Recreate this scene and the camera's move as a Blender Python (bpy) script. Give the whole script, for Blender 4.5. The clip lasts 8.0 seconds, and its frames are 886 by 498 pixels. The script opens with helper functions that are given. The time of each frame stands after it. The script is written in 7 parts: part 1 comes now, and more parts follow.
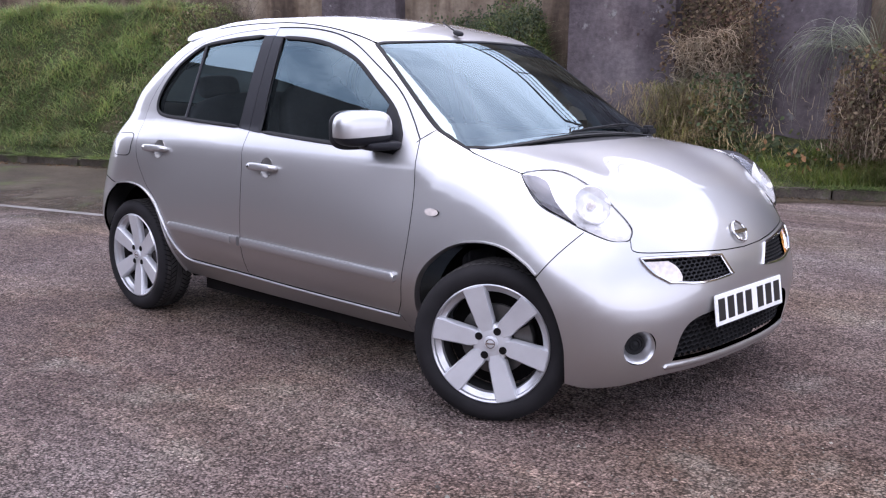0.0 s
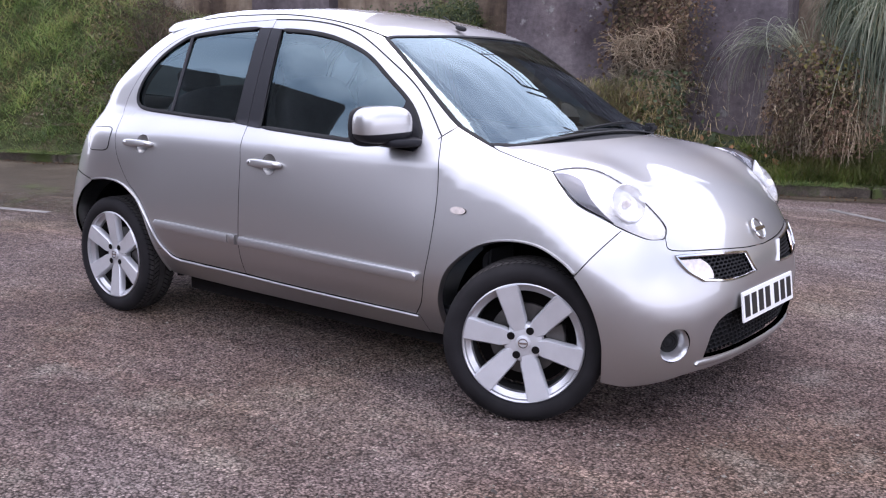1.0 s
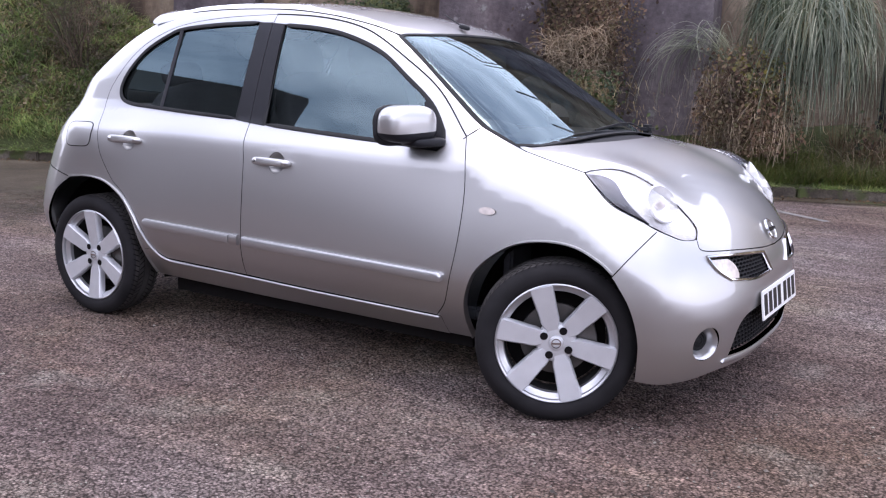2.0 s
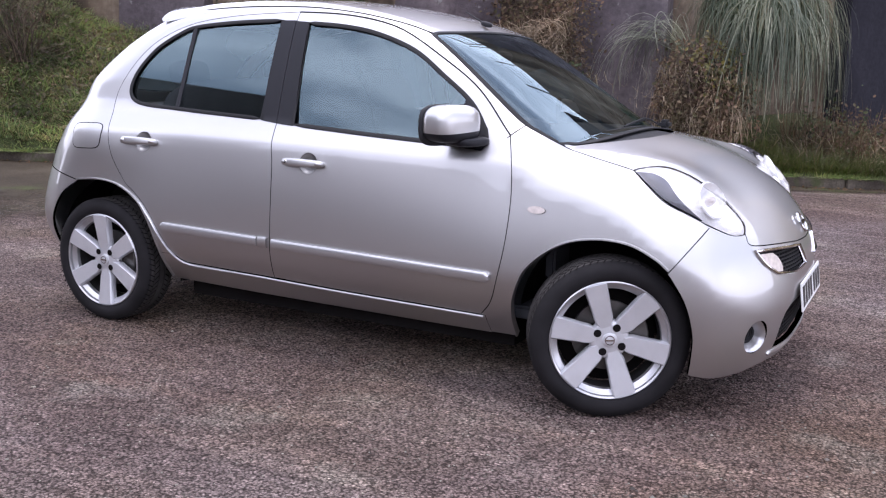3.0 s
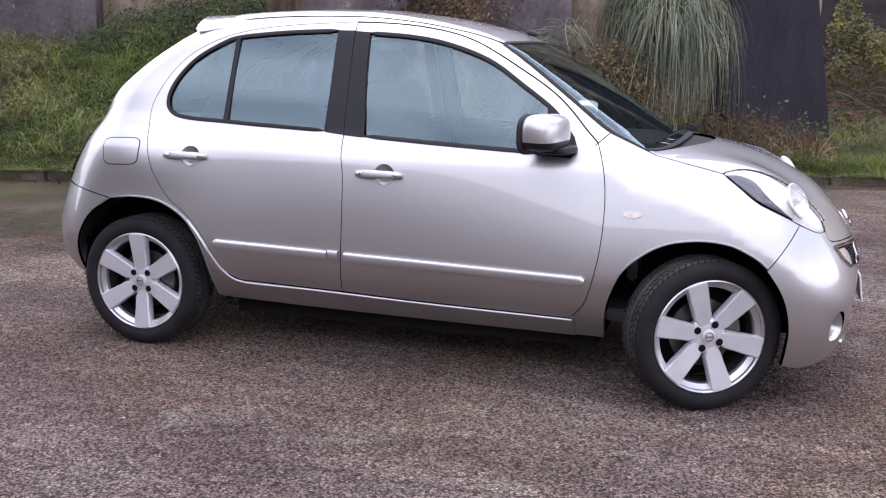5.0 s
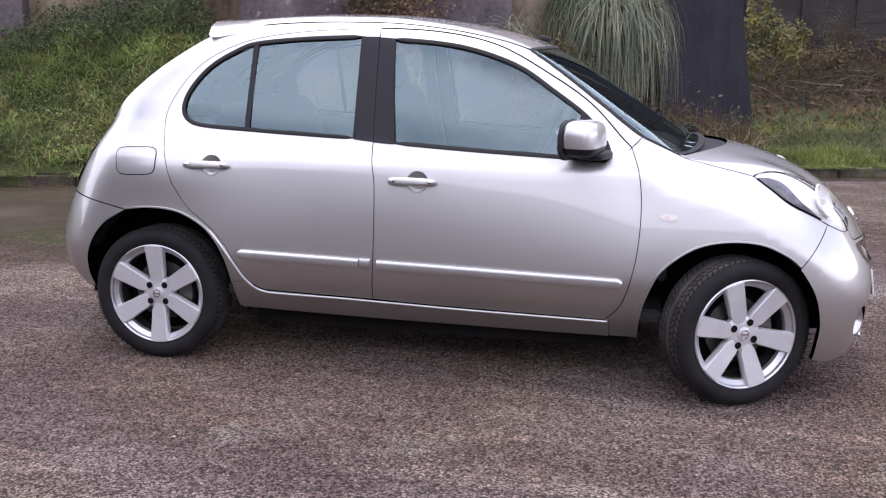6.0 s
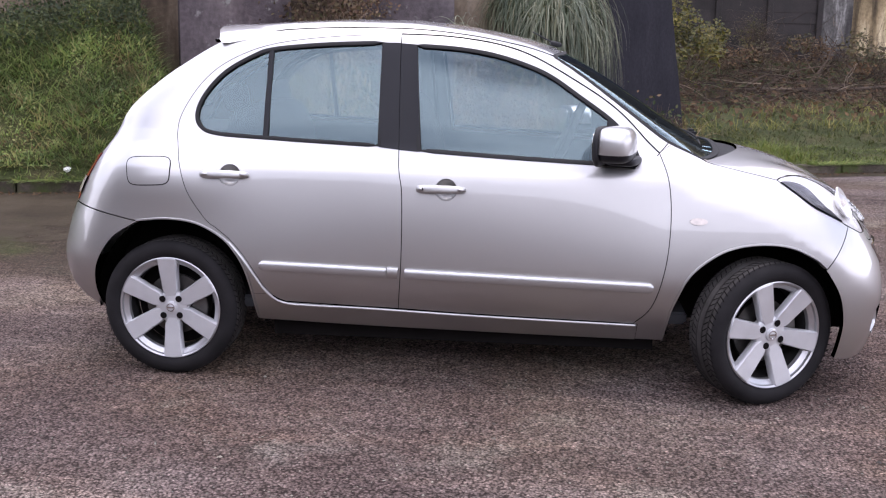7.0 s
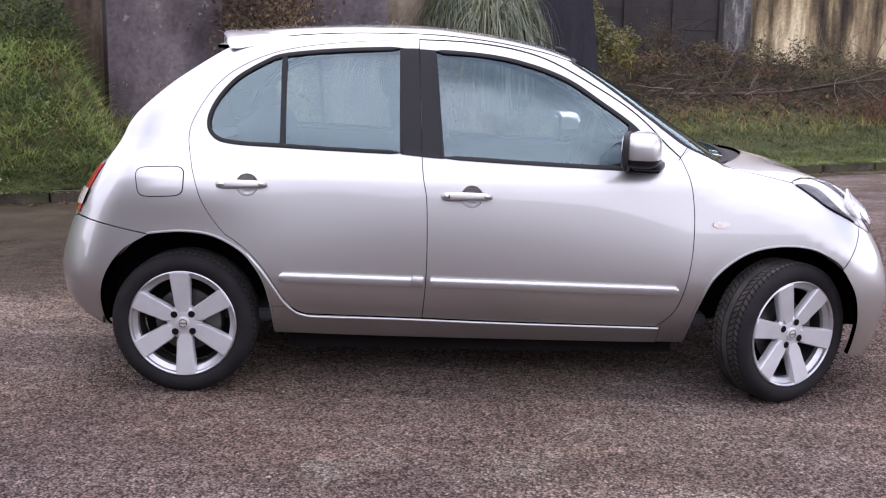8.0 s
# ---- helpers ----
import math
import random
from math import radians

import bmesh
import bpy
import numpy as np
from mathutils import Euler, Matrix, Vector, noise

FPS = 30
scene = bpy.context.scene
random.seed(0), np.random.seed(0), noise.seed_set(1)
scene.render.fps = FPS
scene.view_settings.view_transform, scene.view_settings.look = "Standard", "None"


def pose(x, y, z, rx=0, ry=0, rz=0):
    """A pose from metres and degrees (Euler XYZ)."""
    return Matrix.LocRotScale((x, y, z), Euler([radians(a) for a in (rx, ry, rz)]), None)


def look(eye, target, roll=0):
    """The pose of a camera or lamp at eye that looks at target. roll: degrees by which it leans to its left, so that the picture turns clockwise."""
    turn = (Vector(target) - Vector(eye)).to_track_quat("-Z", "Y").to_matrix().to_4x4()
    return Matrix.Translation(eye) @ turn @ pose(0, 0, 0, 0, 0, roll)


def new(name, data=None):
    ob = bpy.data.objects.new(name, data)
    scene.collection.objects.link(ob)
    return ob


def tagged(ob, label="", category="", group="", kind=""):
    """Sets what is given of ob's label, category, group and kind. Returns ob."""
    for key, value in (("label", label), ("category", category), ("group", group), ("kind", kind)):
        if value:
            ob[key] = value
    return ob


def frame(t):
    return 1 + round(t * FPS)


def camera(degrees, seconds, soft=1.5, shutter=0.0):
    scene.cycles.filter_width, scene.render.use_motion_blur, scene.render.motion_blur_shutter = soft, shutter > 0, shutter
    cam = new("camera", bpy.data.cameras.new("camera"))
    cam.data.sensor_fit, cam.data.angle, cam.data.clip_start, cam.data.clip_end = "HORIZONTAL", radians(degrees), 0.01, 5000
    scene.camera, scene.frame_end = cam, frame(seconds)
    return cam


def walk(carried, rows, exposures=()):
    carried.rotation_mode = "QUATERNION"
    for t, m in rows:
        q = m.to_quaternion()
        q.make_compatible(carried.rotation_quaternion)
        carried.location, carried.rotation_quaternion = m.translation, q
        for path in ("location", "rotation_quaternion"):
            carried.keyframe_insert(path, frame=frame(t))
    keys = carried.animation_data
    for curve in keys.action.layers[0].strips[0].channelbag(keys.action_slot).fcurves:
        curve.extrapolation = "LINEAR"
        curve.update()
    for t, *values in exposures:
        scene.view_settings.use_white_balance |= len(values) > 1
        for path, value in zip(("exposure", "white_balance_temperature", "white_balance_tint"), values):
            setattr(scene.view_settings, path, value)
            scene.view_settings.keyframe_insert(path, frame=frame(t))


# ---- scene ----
cam = camera(48.0, 8.0, 1.2)
PATH = [
    (0, (4.629, -3.388, 1.23), (3.28, -1.954, 0.876), 0.1),
    (0.5, (4.436, -3.503, 1.242), (3.156, -2.01, 0.878), 0.4),
    (1, (4.246, -3.636, 1.235), (3.049, -2.076, 0.87), 0.8),
    (2.5, (3.618, -4.007, 1.244), (2.677, -2.282, 0.868), 1.9),
    (3, (3.42, -4.103, 1.261), (2.54, -2.349, 0.876), 1.5),
    (3.5, (3.209, -4.212, 1.252), (2.397, -2.424, 0.873), 1.4),
    (4, (2.994, -4.312, 1.26), (2.252, -2.494, 0.881), 1.2),
    (4.5, (2.773, -4.402, 1.26), (2.109, -2.553, 0.886), 1.2),
    (6, (2.021, -4.63, 1.313), (1.637, -2.705, 0.93), 0.9),
    (6.5, (1.779, -4.653, 1.337), (1.486, -2.714, 0.948), 0.9),
    (7, (1.532, -4.67, 1.341), (1.334, -2.718, 0.956), 0.9),
    (7.5, (1.262, -4.663, 1.356), (1.172, -2.703, 0.969), 0.9),
    (8, (1.016, -4.651, 1.334), (1.027, -2.686, 0.963), 0.9),
]
walk(cam, [(t, look(eye, target, roll)) for t, eye, target, roll in PATH], [(0, 0.20, 6350, 20), (8, 0.17, 6700, 20)])

# ---- light ----
world = bpy.data.worlds.new("world")
scene.world = world
world.use_nodes = True
wn = world.node_tree
wn.nodes.clear()
w_out = wn.nodes.new("ShaderNodeOutputWorld")
w_bg = wn.nodes.new("ShaderNodeBackground")
w_sky = wn.nodes.new("ShaderNodeTexSky")
w_sky.sky_type = "NISHITA"
w_sky.sun_disc = False
w_sky.sun_elevation = radians(81.4)
w_sky.sun_rotation = radians(304)
w_sky.dust_density = 0.6
w_sky.air_density = 1.4
w_bg.inputs["Strength"].default_value = 0.15
# thin high cloud over most of the sky
w_tc = wn.nodes.new("ShaderNodeTexCoord")
w_map = wn.nodes.new("ShaderNodeMapping")
w_map.inputs["Scale"].default_value = (1.0, 1.0, 1.9)
w_noise = wn.nodes.new("ShaderNodeTexNoise")
w_noise.inputs["Scale"].default_value = 1.7
w_noise.inputs["Detail"].default_value = 5.0
w_noise.inputs["Roughness"].default_value = 0.58
w_ramp = wn.nodes.new("ShaderNodeValToRGB")
w_ramp.color_ramp.elements[0].position = 0.40
w_ramp.color_ramp.elements[0].color = (0.24, 0.24, 0.24, 1)
w_ramp.color_ramp.elements[1].position = 0.58
w_mix = wn.nodes.new("ShaderNodeMixRGB")
w_mix.inputs["Color2"].default_value = (15.0, 15.8, 18.3, 1)
wn.links.new(w_tc.outputs["Generated"], w_map.inputs["Vector"])
wn.links.new(w_map.outputs["Vector"], w_noise.inputs["Vector"])
wn.links.new(w_noise.outputs["Fac"], w_ramp.inputs["Fac"])
w_sep = wn.nodes.new("ShaderNodeSeparateXYZ")
w_haze = wn.nodes.new("ShaderNodeMapRange")
w_haze.inputs["From Min"].default_value, w_haze.inputs["From Max"].default_value = 0.06, 0.45
w_haze.inputs["To Min"].default_value, w_haze.inputs["To Max"].default_value = 0.95, 0.0
w_max = wn.nodes.new("ShaderNodeMath")
w_max.operation = "MAXIMUM"
wn.links.new(w_tc.outputs["Generated"], w_sep.inputs["Vector"])
wn.links.new(w_sep.outputs["Z"], w_haze.inputs["Value"])
wn.links.new(w_haze.outputs["Result"], w_max.inputs[0])
wn.links.new(w_ramp.outputs["Color"], w_max.inputs[1])
wn.links.new(w_max.outputs["Value"], w_mix.inputs["Fac"])
wn.links.new(w_sky.outputs["Color"], w_mix.inputs["Color1"])
# the veiled sun brightens the cloud round it
SUN_FROM = Vector((-0.12, 0.08, 0.95)).normalized()
w_dot = wn.nodes.new("ShaderNodeVectorMath")
w_dot.operation = "DOT_PRODUCT"
w_dot.inputs[1].default_value = SUN_FROM
w_glow = wn.nodes.new("ShaderNodeMapRange")
w_glow.inputs["From Min"].default_value, w_glow.inputs["From Max"].default_value = 0.10, 1.0
w_glow.inputs["To Min"].default_value, w_glow.inputs["To Max"].default_value = 1.15, 1.25
w_mul = wn.nodes.new("ShaderNodeVectorMath")
w_mul.operation = "SCALE"
wn.links.new(w_tc.outputs["Generated"], w_dot.inputs[0])
wn.links.new(w_dot.outputs["Value"], w_glow.inputs["Value"])
wn.links.new(w_mix.outputs["Color"], w_mul.inputs[0])
wn.links.new(w_glow.outputs["Result"], w_mul.inputs["Scale"])
wn.links.new(w_mul.outputs["Vector"], w_bg.inputs["Color"])
wn.links.new(w_bg.outputs["Background"], w_out.inputs["Surface"])

sun = new("sun", bpy.data.lights.new("sun", "SUN"))
sun.data.energy = 1.2
sun.data.angle = radians(28)
sun.data.color = (1.0, 0.96, 0.9)
sun.matrix_world = look(SUN_FROM * 20, (0, 0, 0))

# ---- materials ----
def rgb(c):
    return (*c, 1.0)


def material(name, colour, rough=0.6, metal=0.0, var=0.0, var_scale=4.0, fine=0.0, fine_scale=60.0, bump=0.0, bump_scale=80.0, coat=0.0, second=None, rough_var=0.0):
    """A Principled surface whose colour wanders at two scales, with a fine relief."""
    m = bpy.data.materials.new(name)
    m.use_nodes = True
    nt = m.node_tree
    bsdf = nt.nodes["Principled BSDF"]
    bsdf.inputs["Base Color"].default_value = rgb(colour)
    bsdf.inputs["Roughness"].default_value = rough
    bsdf.inputs["Metallic"].default_value = metal
    bsdf.inputs["Coat Weight"].default_value = coat
    bsdf.inputs["Coat Roughness"].default_value = 0.03
    if var or fine or bump:
        tc = nt.nodes.new("ShaderNodeTexCoord")

        def tex(scale, detail):
            n = nt.nodes.new("ShaderNodeTexNoise")
            n.inputs["Scale"].default_value = scale
            n.inputs["Detail"].default_value = detail
            nt.links.new(tc.outputs["Object"], n.inputs["Vector"])
            return n

        colour_out = None
        for amount, scale, detail in ((var, var_scale, 6.0), (fine, fine_scale, 3.0)):
            if not amount:
                continue
            n = tex(scale, detail)
            ramp = nt.nodes.new("ShaderNodeValToRGB")
            ramp.color_ramp.elements[0].position, ramp.color_ramp.elements[1].position = 0.3, 0.7
            lo = [max(0.0, 1 - amount)] * 3
            hi = [1 + amount] * 3
            if second is not None and amount == var:
                lo, hi = [1, 1, 1], [b / max(a, 1e-3) for a, b in zip(colour, second)]
            ramp.color_ramp.elements[0].color, ramp.color_ramp.elements[1].color = rgb(lo), rgb(hi)
            nt.links.new(n.outputs["Fac"], ramp.inputs["Fac"])
            mul = nt.nodes.new("ShaderNodeMixRGB")
            mul.blend_type = "MULTIPLY"
            mul.inputs["Fac"].default_value = 1.0
            if colour_out is None:
                mul.inputs["Color1"].default_value = rgb(colour)
            else:
                nt.links.new(colour_out, mul.inputs["Color1"])
            nt.links.new(ramp.outputs["Color"], mul.inputs["Color2"])
            colour_out = mul.outputs["Color"]
        if colour_out is not None:
            nt.links.new(colour_out, bsdf.inputs["Base Color"])
        if bump:
            n = tex(bump_scale, 4.0)
            b = nt.nodes.new("ShaderNodeBump")
            b.inputs["Strength"].default_value = 1.0
            b.inputs["Distance"].default_value = bump
            nt.links.new(n.outputs["Fac"], b.inputs["Height"])
            nt.links.new(b.outputs["Normal"], bsdf.inputs["Normal"])
        if rough_var:
            n = tex(var_scale * 1.7, 5.0)
            mr = nt.nodes.new("ShaderNodeMapRange")
            mr.inputs["To Min"].default_value, mr.inputs["To Max"].default_value = rough - rough_var, rough + rough_var
            nt.links.new(n.outputs["Fac"], mr.inputs["Value"])
            nt.links.new(mr.outputs["Result"], bsdf.inputs["Roughness"])
    return m


def glass_material(name, tint, gloss=0.0, ior=1.9, sheen=(1, 1, 1)):
    """A pane: clear and tinted, with a Fresnel gloss."""
    m = bpy.data.materials.new(name)
    m.use_nodes = True
    nt = m.node_tree
    nt.nodes.clear()
    out = nt.nodes.new("ShaderNodeOutputMaterial")
    clear, shine, mix, fres = (nt.nodes.new("ShaderNode" + k) for k in ("BsdfTransparent", "BsdfGlossy", "MixShader", "Fresnel"))
    clear.inputs["Color"].default_value = rgb(tint)
    shine.inputs["Roughness"].default_value = gloss
    shine.inputs["Color"].default_value = rgb(sheen)
    fres.inputs["IOR"].default_value = ior
    nt.links.new(fres.outputs["Fac"], mix.inputs["Fac"])
    nt.links.new(clear.outputs["BSDF"], mix.inputs[1])
    nt.links.new(shine.outputs["BSDF"], mix.inputs[2])
    nt.links.new(mix.outputs["Shader"], out.inputs["Surface"])
    return m


PAINT = material("silver_paint", (0.475, 0.470, 0.465), 0.42, 0.97, fine=0.05, fine_scale=900.0, coat=1.0)
PAINT.node_tree.nodes["Principled BSDF"].inputs["Coat IOR"].default_value = 1.58
PAINT_TRIM = material("silver_moulding", (0.47, 0.467, 0.47), 0.28, 0.75, fine=0.04, fine_scale=900.0, coat=0.8)
BLACK = material("black_plastic", (0.018, 0.018, 0.02), 0.5, bump=0.0004, bump_scale=500.0, var=0.2)
GLOSS_BLACK = material("satin_black_trim", (0.011, 0.011, 0.014), 0.42, var=0.15)
RUBBER = material("rubber_seal", (0.012, 0.012, 0.013), 0.7, var=0.2)
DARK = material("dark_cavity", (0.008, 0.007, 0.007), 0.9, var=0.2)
TREAD = material("dusty_tread", (0.040, 0.037, 0.036), 0.9, var=0.4, var_scale=14.0, bump=0.001, bump_scale=200.0)
TYRE = material("tyre_rubber", (0.012, 0.011, 0.012), 0.8, var=0.35, var_scale=9.0, bump=0.0006, bump_scale=250.0)
ALLOY = material("alloy", (0.595, 0.60, 0.615), 0.34, 0.45, var=0.06, var_scale=12.0, coat=0.5)
BARREL = material("wheel_barrel", (0.46, 0.46, 0.47), 0.30, 0.75, var=0.15, var_scale=10.0)
STEEL = material("brake_steel", (0.12, 0.115, 0.11), 0.4, 0.8, var=0.3, var_scale=20.0)
CHROME = material("chrome", (0.66, 0.66, 0.67), 0.09, 1.0, var=0.03)
REFLECTOR = material("lamp_reflector", (0.90, 0.90, 0.90), 0.16, 0.18, var=0.15, var_scale=26.0, bump=0.006, bump_scale=38.0)
LAMP_CHROME = material("lamp_chrome", (0.86, 0.86, 0.86), 0.28, 0.5, var=0.08, var_scale=40.0)
AMBER = material("amber_lens", (0.85, 0.34, 0.05), 0.15, var=0.1, coat=1.0)
CLEAR_WHITE = material("clear_white_lens", (0.60, 0.54, 0.50), 0.15, var=0.15, var_scale=60.0, coat=1.0)
RED = material("red_lens", (0.55, 0.02, 0.02), 0.15, var=0.1, coat=1.0)
PLATE = material("plate_white", (0.80, 0.80, 0.78), 0.3, var=0.04)
INK = material("plate_black", (0.012, 0.012, 0.012), 0.4, var=0.1)
CLOTH = material("seat_cloth", (0.045, 0.047, 0.052), 0.9, var=0.25, fine=0.3, fine_scale=300.0, bump=0.0008, bump_scale=400.0)
INSIDE = material("interior_plastic", (0.048, 0.051, 0.058), 0.65, var=0.15, bump=0.0004, bump_scale=300.0)
LINING = material("roof_lining", (0.38, 0.38, 0.37), 0.9, var=0.08)
GLASS = glass_material("tinted_glass", (0.91, 0.97, 0.985), 0.0, 2.0, (0.70, 0.93, 1.0))
SCREEN_GLASS = glass_material("windscreen_glass", (0.78, 0.86, 0.85), 0.0, 2.05, (0.74, 0.93, 1.0))
LENS = glass_material("lamp_lens", (0.98, 0.98, 0.99), 0.0, 1.5)
SMOKE = material("lamp_bezel", (0.12, 0.123, 0.145), 0.35, 0.3, var=0.1)
# brake dust, with the shade inside the rims put into its colour
BARREL_SHADE_DUST = material("barrel_shade_dust", (0.022, 0.021, 0.021), 0.8, 0.2, var=0.3, var_scale=12.0)
for m_, v_ in ((TYRE, 0.22), (TREAD, 0.2), (RUBBER, 0.3), (DARK, 0.05), (INSIDE, 0.3), (GLOSS_BLACK, 0.2), (BLACK, 0.2), (BARREL_SHADE_DUST, 0.3)):
    m_.node_tree.nodes["Principled BSDF"].inputs["Specular IOR Level"].default_value = v_

# ---- the car ----
def link(name, mesh, mat, parent=None, label="", kind=""):
    ob = new(name, mesh)
    if mat is not None:
        mesh.materials.append(mat)
    if parent is not None:
        ob.parent = parent
    return tagged(ob, label, "", "", kind)


def part(name, bm, mat, parent, label="", smooth=True, kind=""):
    """Links a bmesh as one mesh object under a thing or a part."""
    me = bpy.data.meshes.new(name)
    bm.to_mesh(me)
    bm.free()
    if smooth:
        me.polygons.foreach_set("use_smooth", [True] * len(me.polygons))
        me.set_sharp_from_angle(angle=radians(38))
    return link(name, me, mat, parent, label, kind)


def thing(name, label, category, group="", at=None):
    e = new(name)
    e.empty_display_size = 0.1
    if at is not None:
        e.matrix_world = at
    return tagged(e, label, category, group)


def smax(a, b, k):
    h = np.clip(0.5 + 0.5 * (a - b) / k, 0, 1)
    return b + (a - b) * h + k * h * (1 - h)
def curve(x, xs, ys):
    """Smooth curve through a few stations (monotone cubic)."""
    xs, ys = np.asarray(xs, float), np.asarray(ys, float)
    d = np.diff(ys) / np.diff(xs)
    m = np.r_[d[0], (d[1:] + d[:-1]) / 2, d[-1]]
    m[1:-1] = np.where(d[1:] * d[:-1] <= 0, 0, 2 * d[1:] * d[:-1] / (d[1:] + d[:-1] + 1e-12 * np.sign(d[1:] + d[:-1] + 1e-15)))
    i = np.clip(np.searchsorted(xs, x) - 1, 0, len(xs) - 2)
    h = xs[i + 1] - xs[i]
    t = np.clip((x - xs[i]) / h, 0, 1)
    return (ys[i] * (1 + 2 * t) * (1 - t) ** 2 + h * m[i] * t * (1 - t) ** 2 + ys[i + 1] * t * t * (3 - 2 * t) + h * m[i + 1] * t * t * (t - 1)
            + m[0] * np.minimum(x - xs[0], 0) + m[-1] * np.maximum(x - xs[-1], 0))
def half_width(x, z):
    # a fuller side below a tight shoulder, then the glasshouse leaning in; barrel-shaped in plan
    zs = np.minimum(z, 0.97)
    shoulder = 0.42 * 0.011 * np.log1p(np.exp(np.clip((zs - 0.885) / 0.011, -30, 30)))
    f = np.clip((x - 2.45) / 0.2, 0, 1)
    low = 0.822 - (1.7 - 1.25 * f * f * (3 - 2 * f)) * np.minimum(z - 0.50, 0) ** 2 - 0.27 * np.clip(zs - 0.52, 0, None) ** 2 - shoulder
    up = np.maximum(z - 0.97, 0)
    w = low - 0.34 * up - 0.14 * up ** 2
    h = np.clip((z - 0.42) / 0.44, 0, 1)
    b = np.clip((1.0 - x) / 0.75, 0, 1)
    w = w - h * h * (3 - 2 * h) * (0.028 * np.clip(x - 1.0, 0, 1) ** 2 + 0.018 * b * b * (3 - 2 * b))
    w = w + 0.022 * np.exp(-((x - 0.0) / 0.3) ** 2 - ((z - 0.83) / 0.13) ** 2)
    return w - np.where(x > 1.05, 0.018, 0.004) * np.clip(up / 0.05, 0, 1) * ((x - 1.05) / 0.97) ** 2
def nose_x(z):
    return curve(z, [0.10, 0.16, 0.22, 0.32, 0.45, 0.55, 0.65, 0.8], [2.89, 2.935, 2.958, 2.979, 2.988, 2.985, 2.955, 2.85])
def tail_x(z):
    return curve(z, [0.2, 0.28, 0.36, 0.46, 0.58, 0.70, 0.77, 0.86, 0.91, 1.0, 1.06, 1.10, 1.24, 1.33, 1.40, 1.47],
                 [-0.46, -0.56, -0.60, -0.61, -0.585, -0.54, -0.51, -0.455, -0.422, -0.37, -0.352, -0.328, -0.185, -0.06, 0.06, 0.2])
def body(x, y, z):
    """Negative inside the car's outer shell."""
    a = np.abs(y)
    w = half_width(x, z)
    # plan: a rounded nose and tail
    xf, xr = np.maximum(nose_x(z), 2.6), tail_x(z)
    u = np.clip((x - 2.43) / (xf - 2.43), 0, None)
    c = np.maximum(0.10, xr + 0.42)
    v = np.clip((c - x) / (c - xr), 0, None)
    e = np.where(x < 1.0, 3.6 - 0.15 * np.clip((z - 0.92) / 0.12, 0, 1), 2.9)
    plan = ((a / np.maximum(w, 0.2)) ** e + u ** e + v ** e) ** (1 / e)
    side = (plan - 1) * 0.8
    bonnet = z - (0.35 + 0.632 * np.clip(1 - np.clip((x - 2.1 + 0.34 * y * y) / 0.95, 0, 1) ** 2.1, 0, 1) ** (1 / 2.1) - 0.10 * y * y
                  + 0.050 * np.exp(-((x - 2.63) / 0.21) ** 2 - ((a - 0.57) / 0.17) ** 2))
    roof = z - (curve(x, [-0.1, 0.1, 0.25, 0.46, 0.70, 0.92, 1.18, 1.38, 1.58, 1.9], [1.43, 1.46, 1.476, 1.493, 1.502, 1.50, 1.475, 1.44, 1.385, 1.25]) - 0.11 * y * y - 0.012)
    screen = (x + (z - 0.934) / 0.656 - 2.28 + 0.27 * y * y) * 0.55
    cabin = smax(roof, screen, 0.05)
    top = np.minimum(cabin, bonnet)
    k = 0.12
    return smax(smax(side, top, k), 0.105 - z, 0.04)

def solve(origin, way, reach=3.2, steps=90):
    """Where rays first meet the shell."""
    s = np.linspace(0, reach, steps)
    p = origin[:, None, :] + s[None, :, None] * way[:, None, :]
    inside = body(p[..., 0], p[..., 1], p[..., 2]) < 0
    i = np.maximum(inside.argmax(1), 1)
    lo, hi = s[i - 1], s[i]
    for _ in range(24):
        mid = (lo + hi) / 2
        q = origin + mid[:, None] * way
        deep = body(q[:, 0], q[:, 1], q[:, 2]) < 0
        hi, lo = np.where(deep, mid, hi), np.where(deep, lo, mid)
    return origin + hi[:, None] * way


def normals_at(p, e=0.004):
    g = np.stack([body(*(p + e * d).T) - body(*(p - e * d).T) for d in np.eye(3)], 1)
    return g / np.maximum(np.linalg.norm(g, axis=1, keepdims=True), 1e-9)


class Flat:
    """Parallel rays along a direction: 3D points to the plane across it, and back onto the shell."""

    def __init__(self, d):
        d = Vector(d).normalized()
        e1 = d.cross(Vector((0, 0, 1)) if abs(d.z) < 0.9 else Vector((1, 0, 0))).normalized()
        self.d, self.e1, self.e2 = (np.array(v) for v in (d, e1, d.cross(e1)))
        self.step = 0.035

    def flat(self, p):
        p = np.asarray(p, float)
        return np.stack([p @ self.e1, p @ self.e2], -1)

    def back(self, q):
        c = np.array((1.2, 0, 0.8))
        o = q[:, :1] * self.e1 + q[:, 1:] * self.e2
        o = o + ((c @ self.d) - 2.9) * self.d
        return solve(o, np.repeat(self.d[None], len(q), 0), 5.8, 170)


class Round:
    """Level rays towards an upright axis."""

    def __init__(self, cx, turn=0.0):
        self.cx, self.turn, self.step = cx, turn, 0.035

    def flat(self, p):
        p = np.asarray(p, float)
        a = np.arctan2(p[..., 1], p[..., 0] - self.cx) - self.turn
        return np.stack([(a + np.pi) % (2 * np.pi) - np.pi, p[..., 2]], -1)

    def back(self, q):
        a = q[:, 0] + self.turn
        way = -np.stack([np.cos(a), np.sin(a), 0 * a], 1)
        o = np.stack([self.cx - 1.5 * way[:, 0], -1.5 * way[:, 1], q[:, 1]], 1)
        return solve(o, way, 1.45)


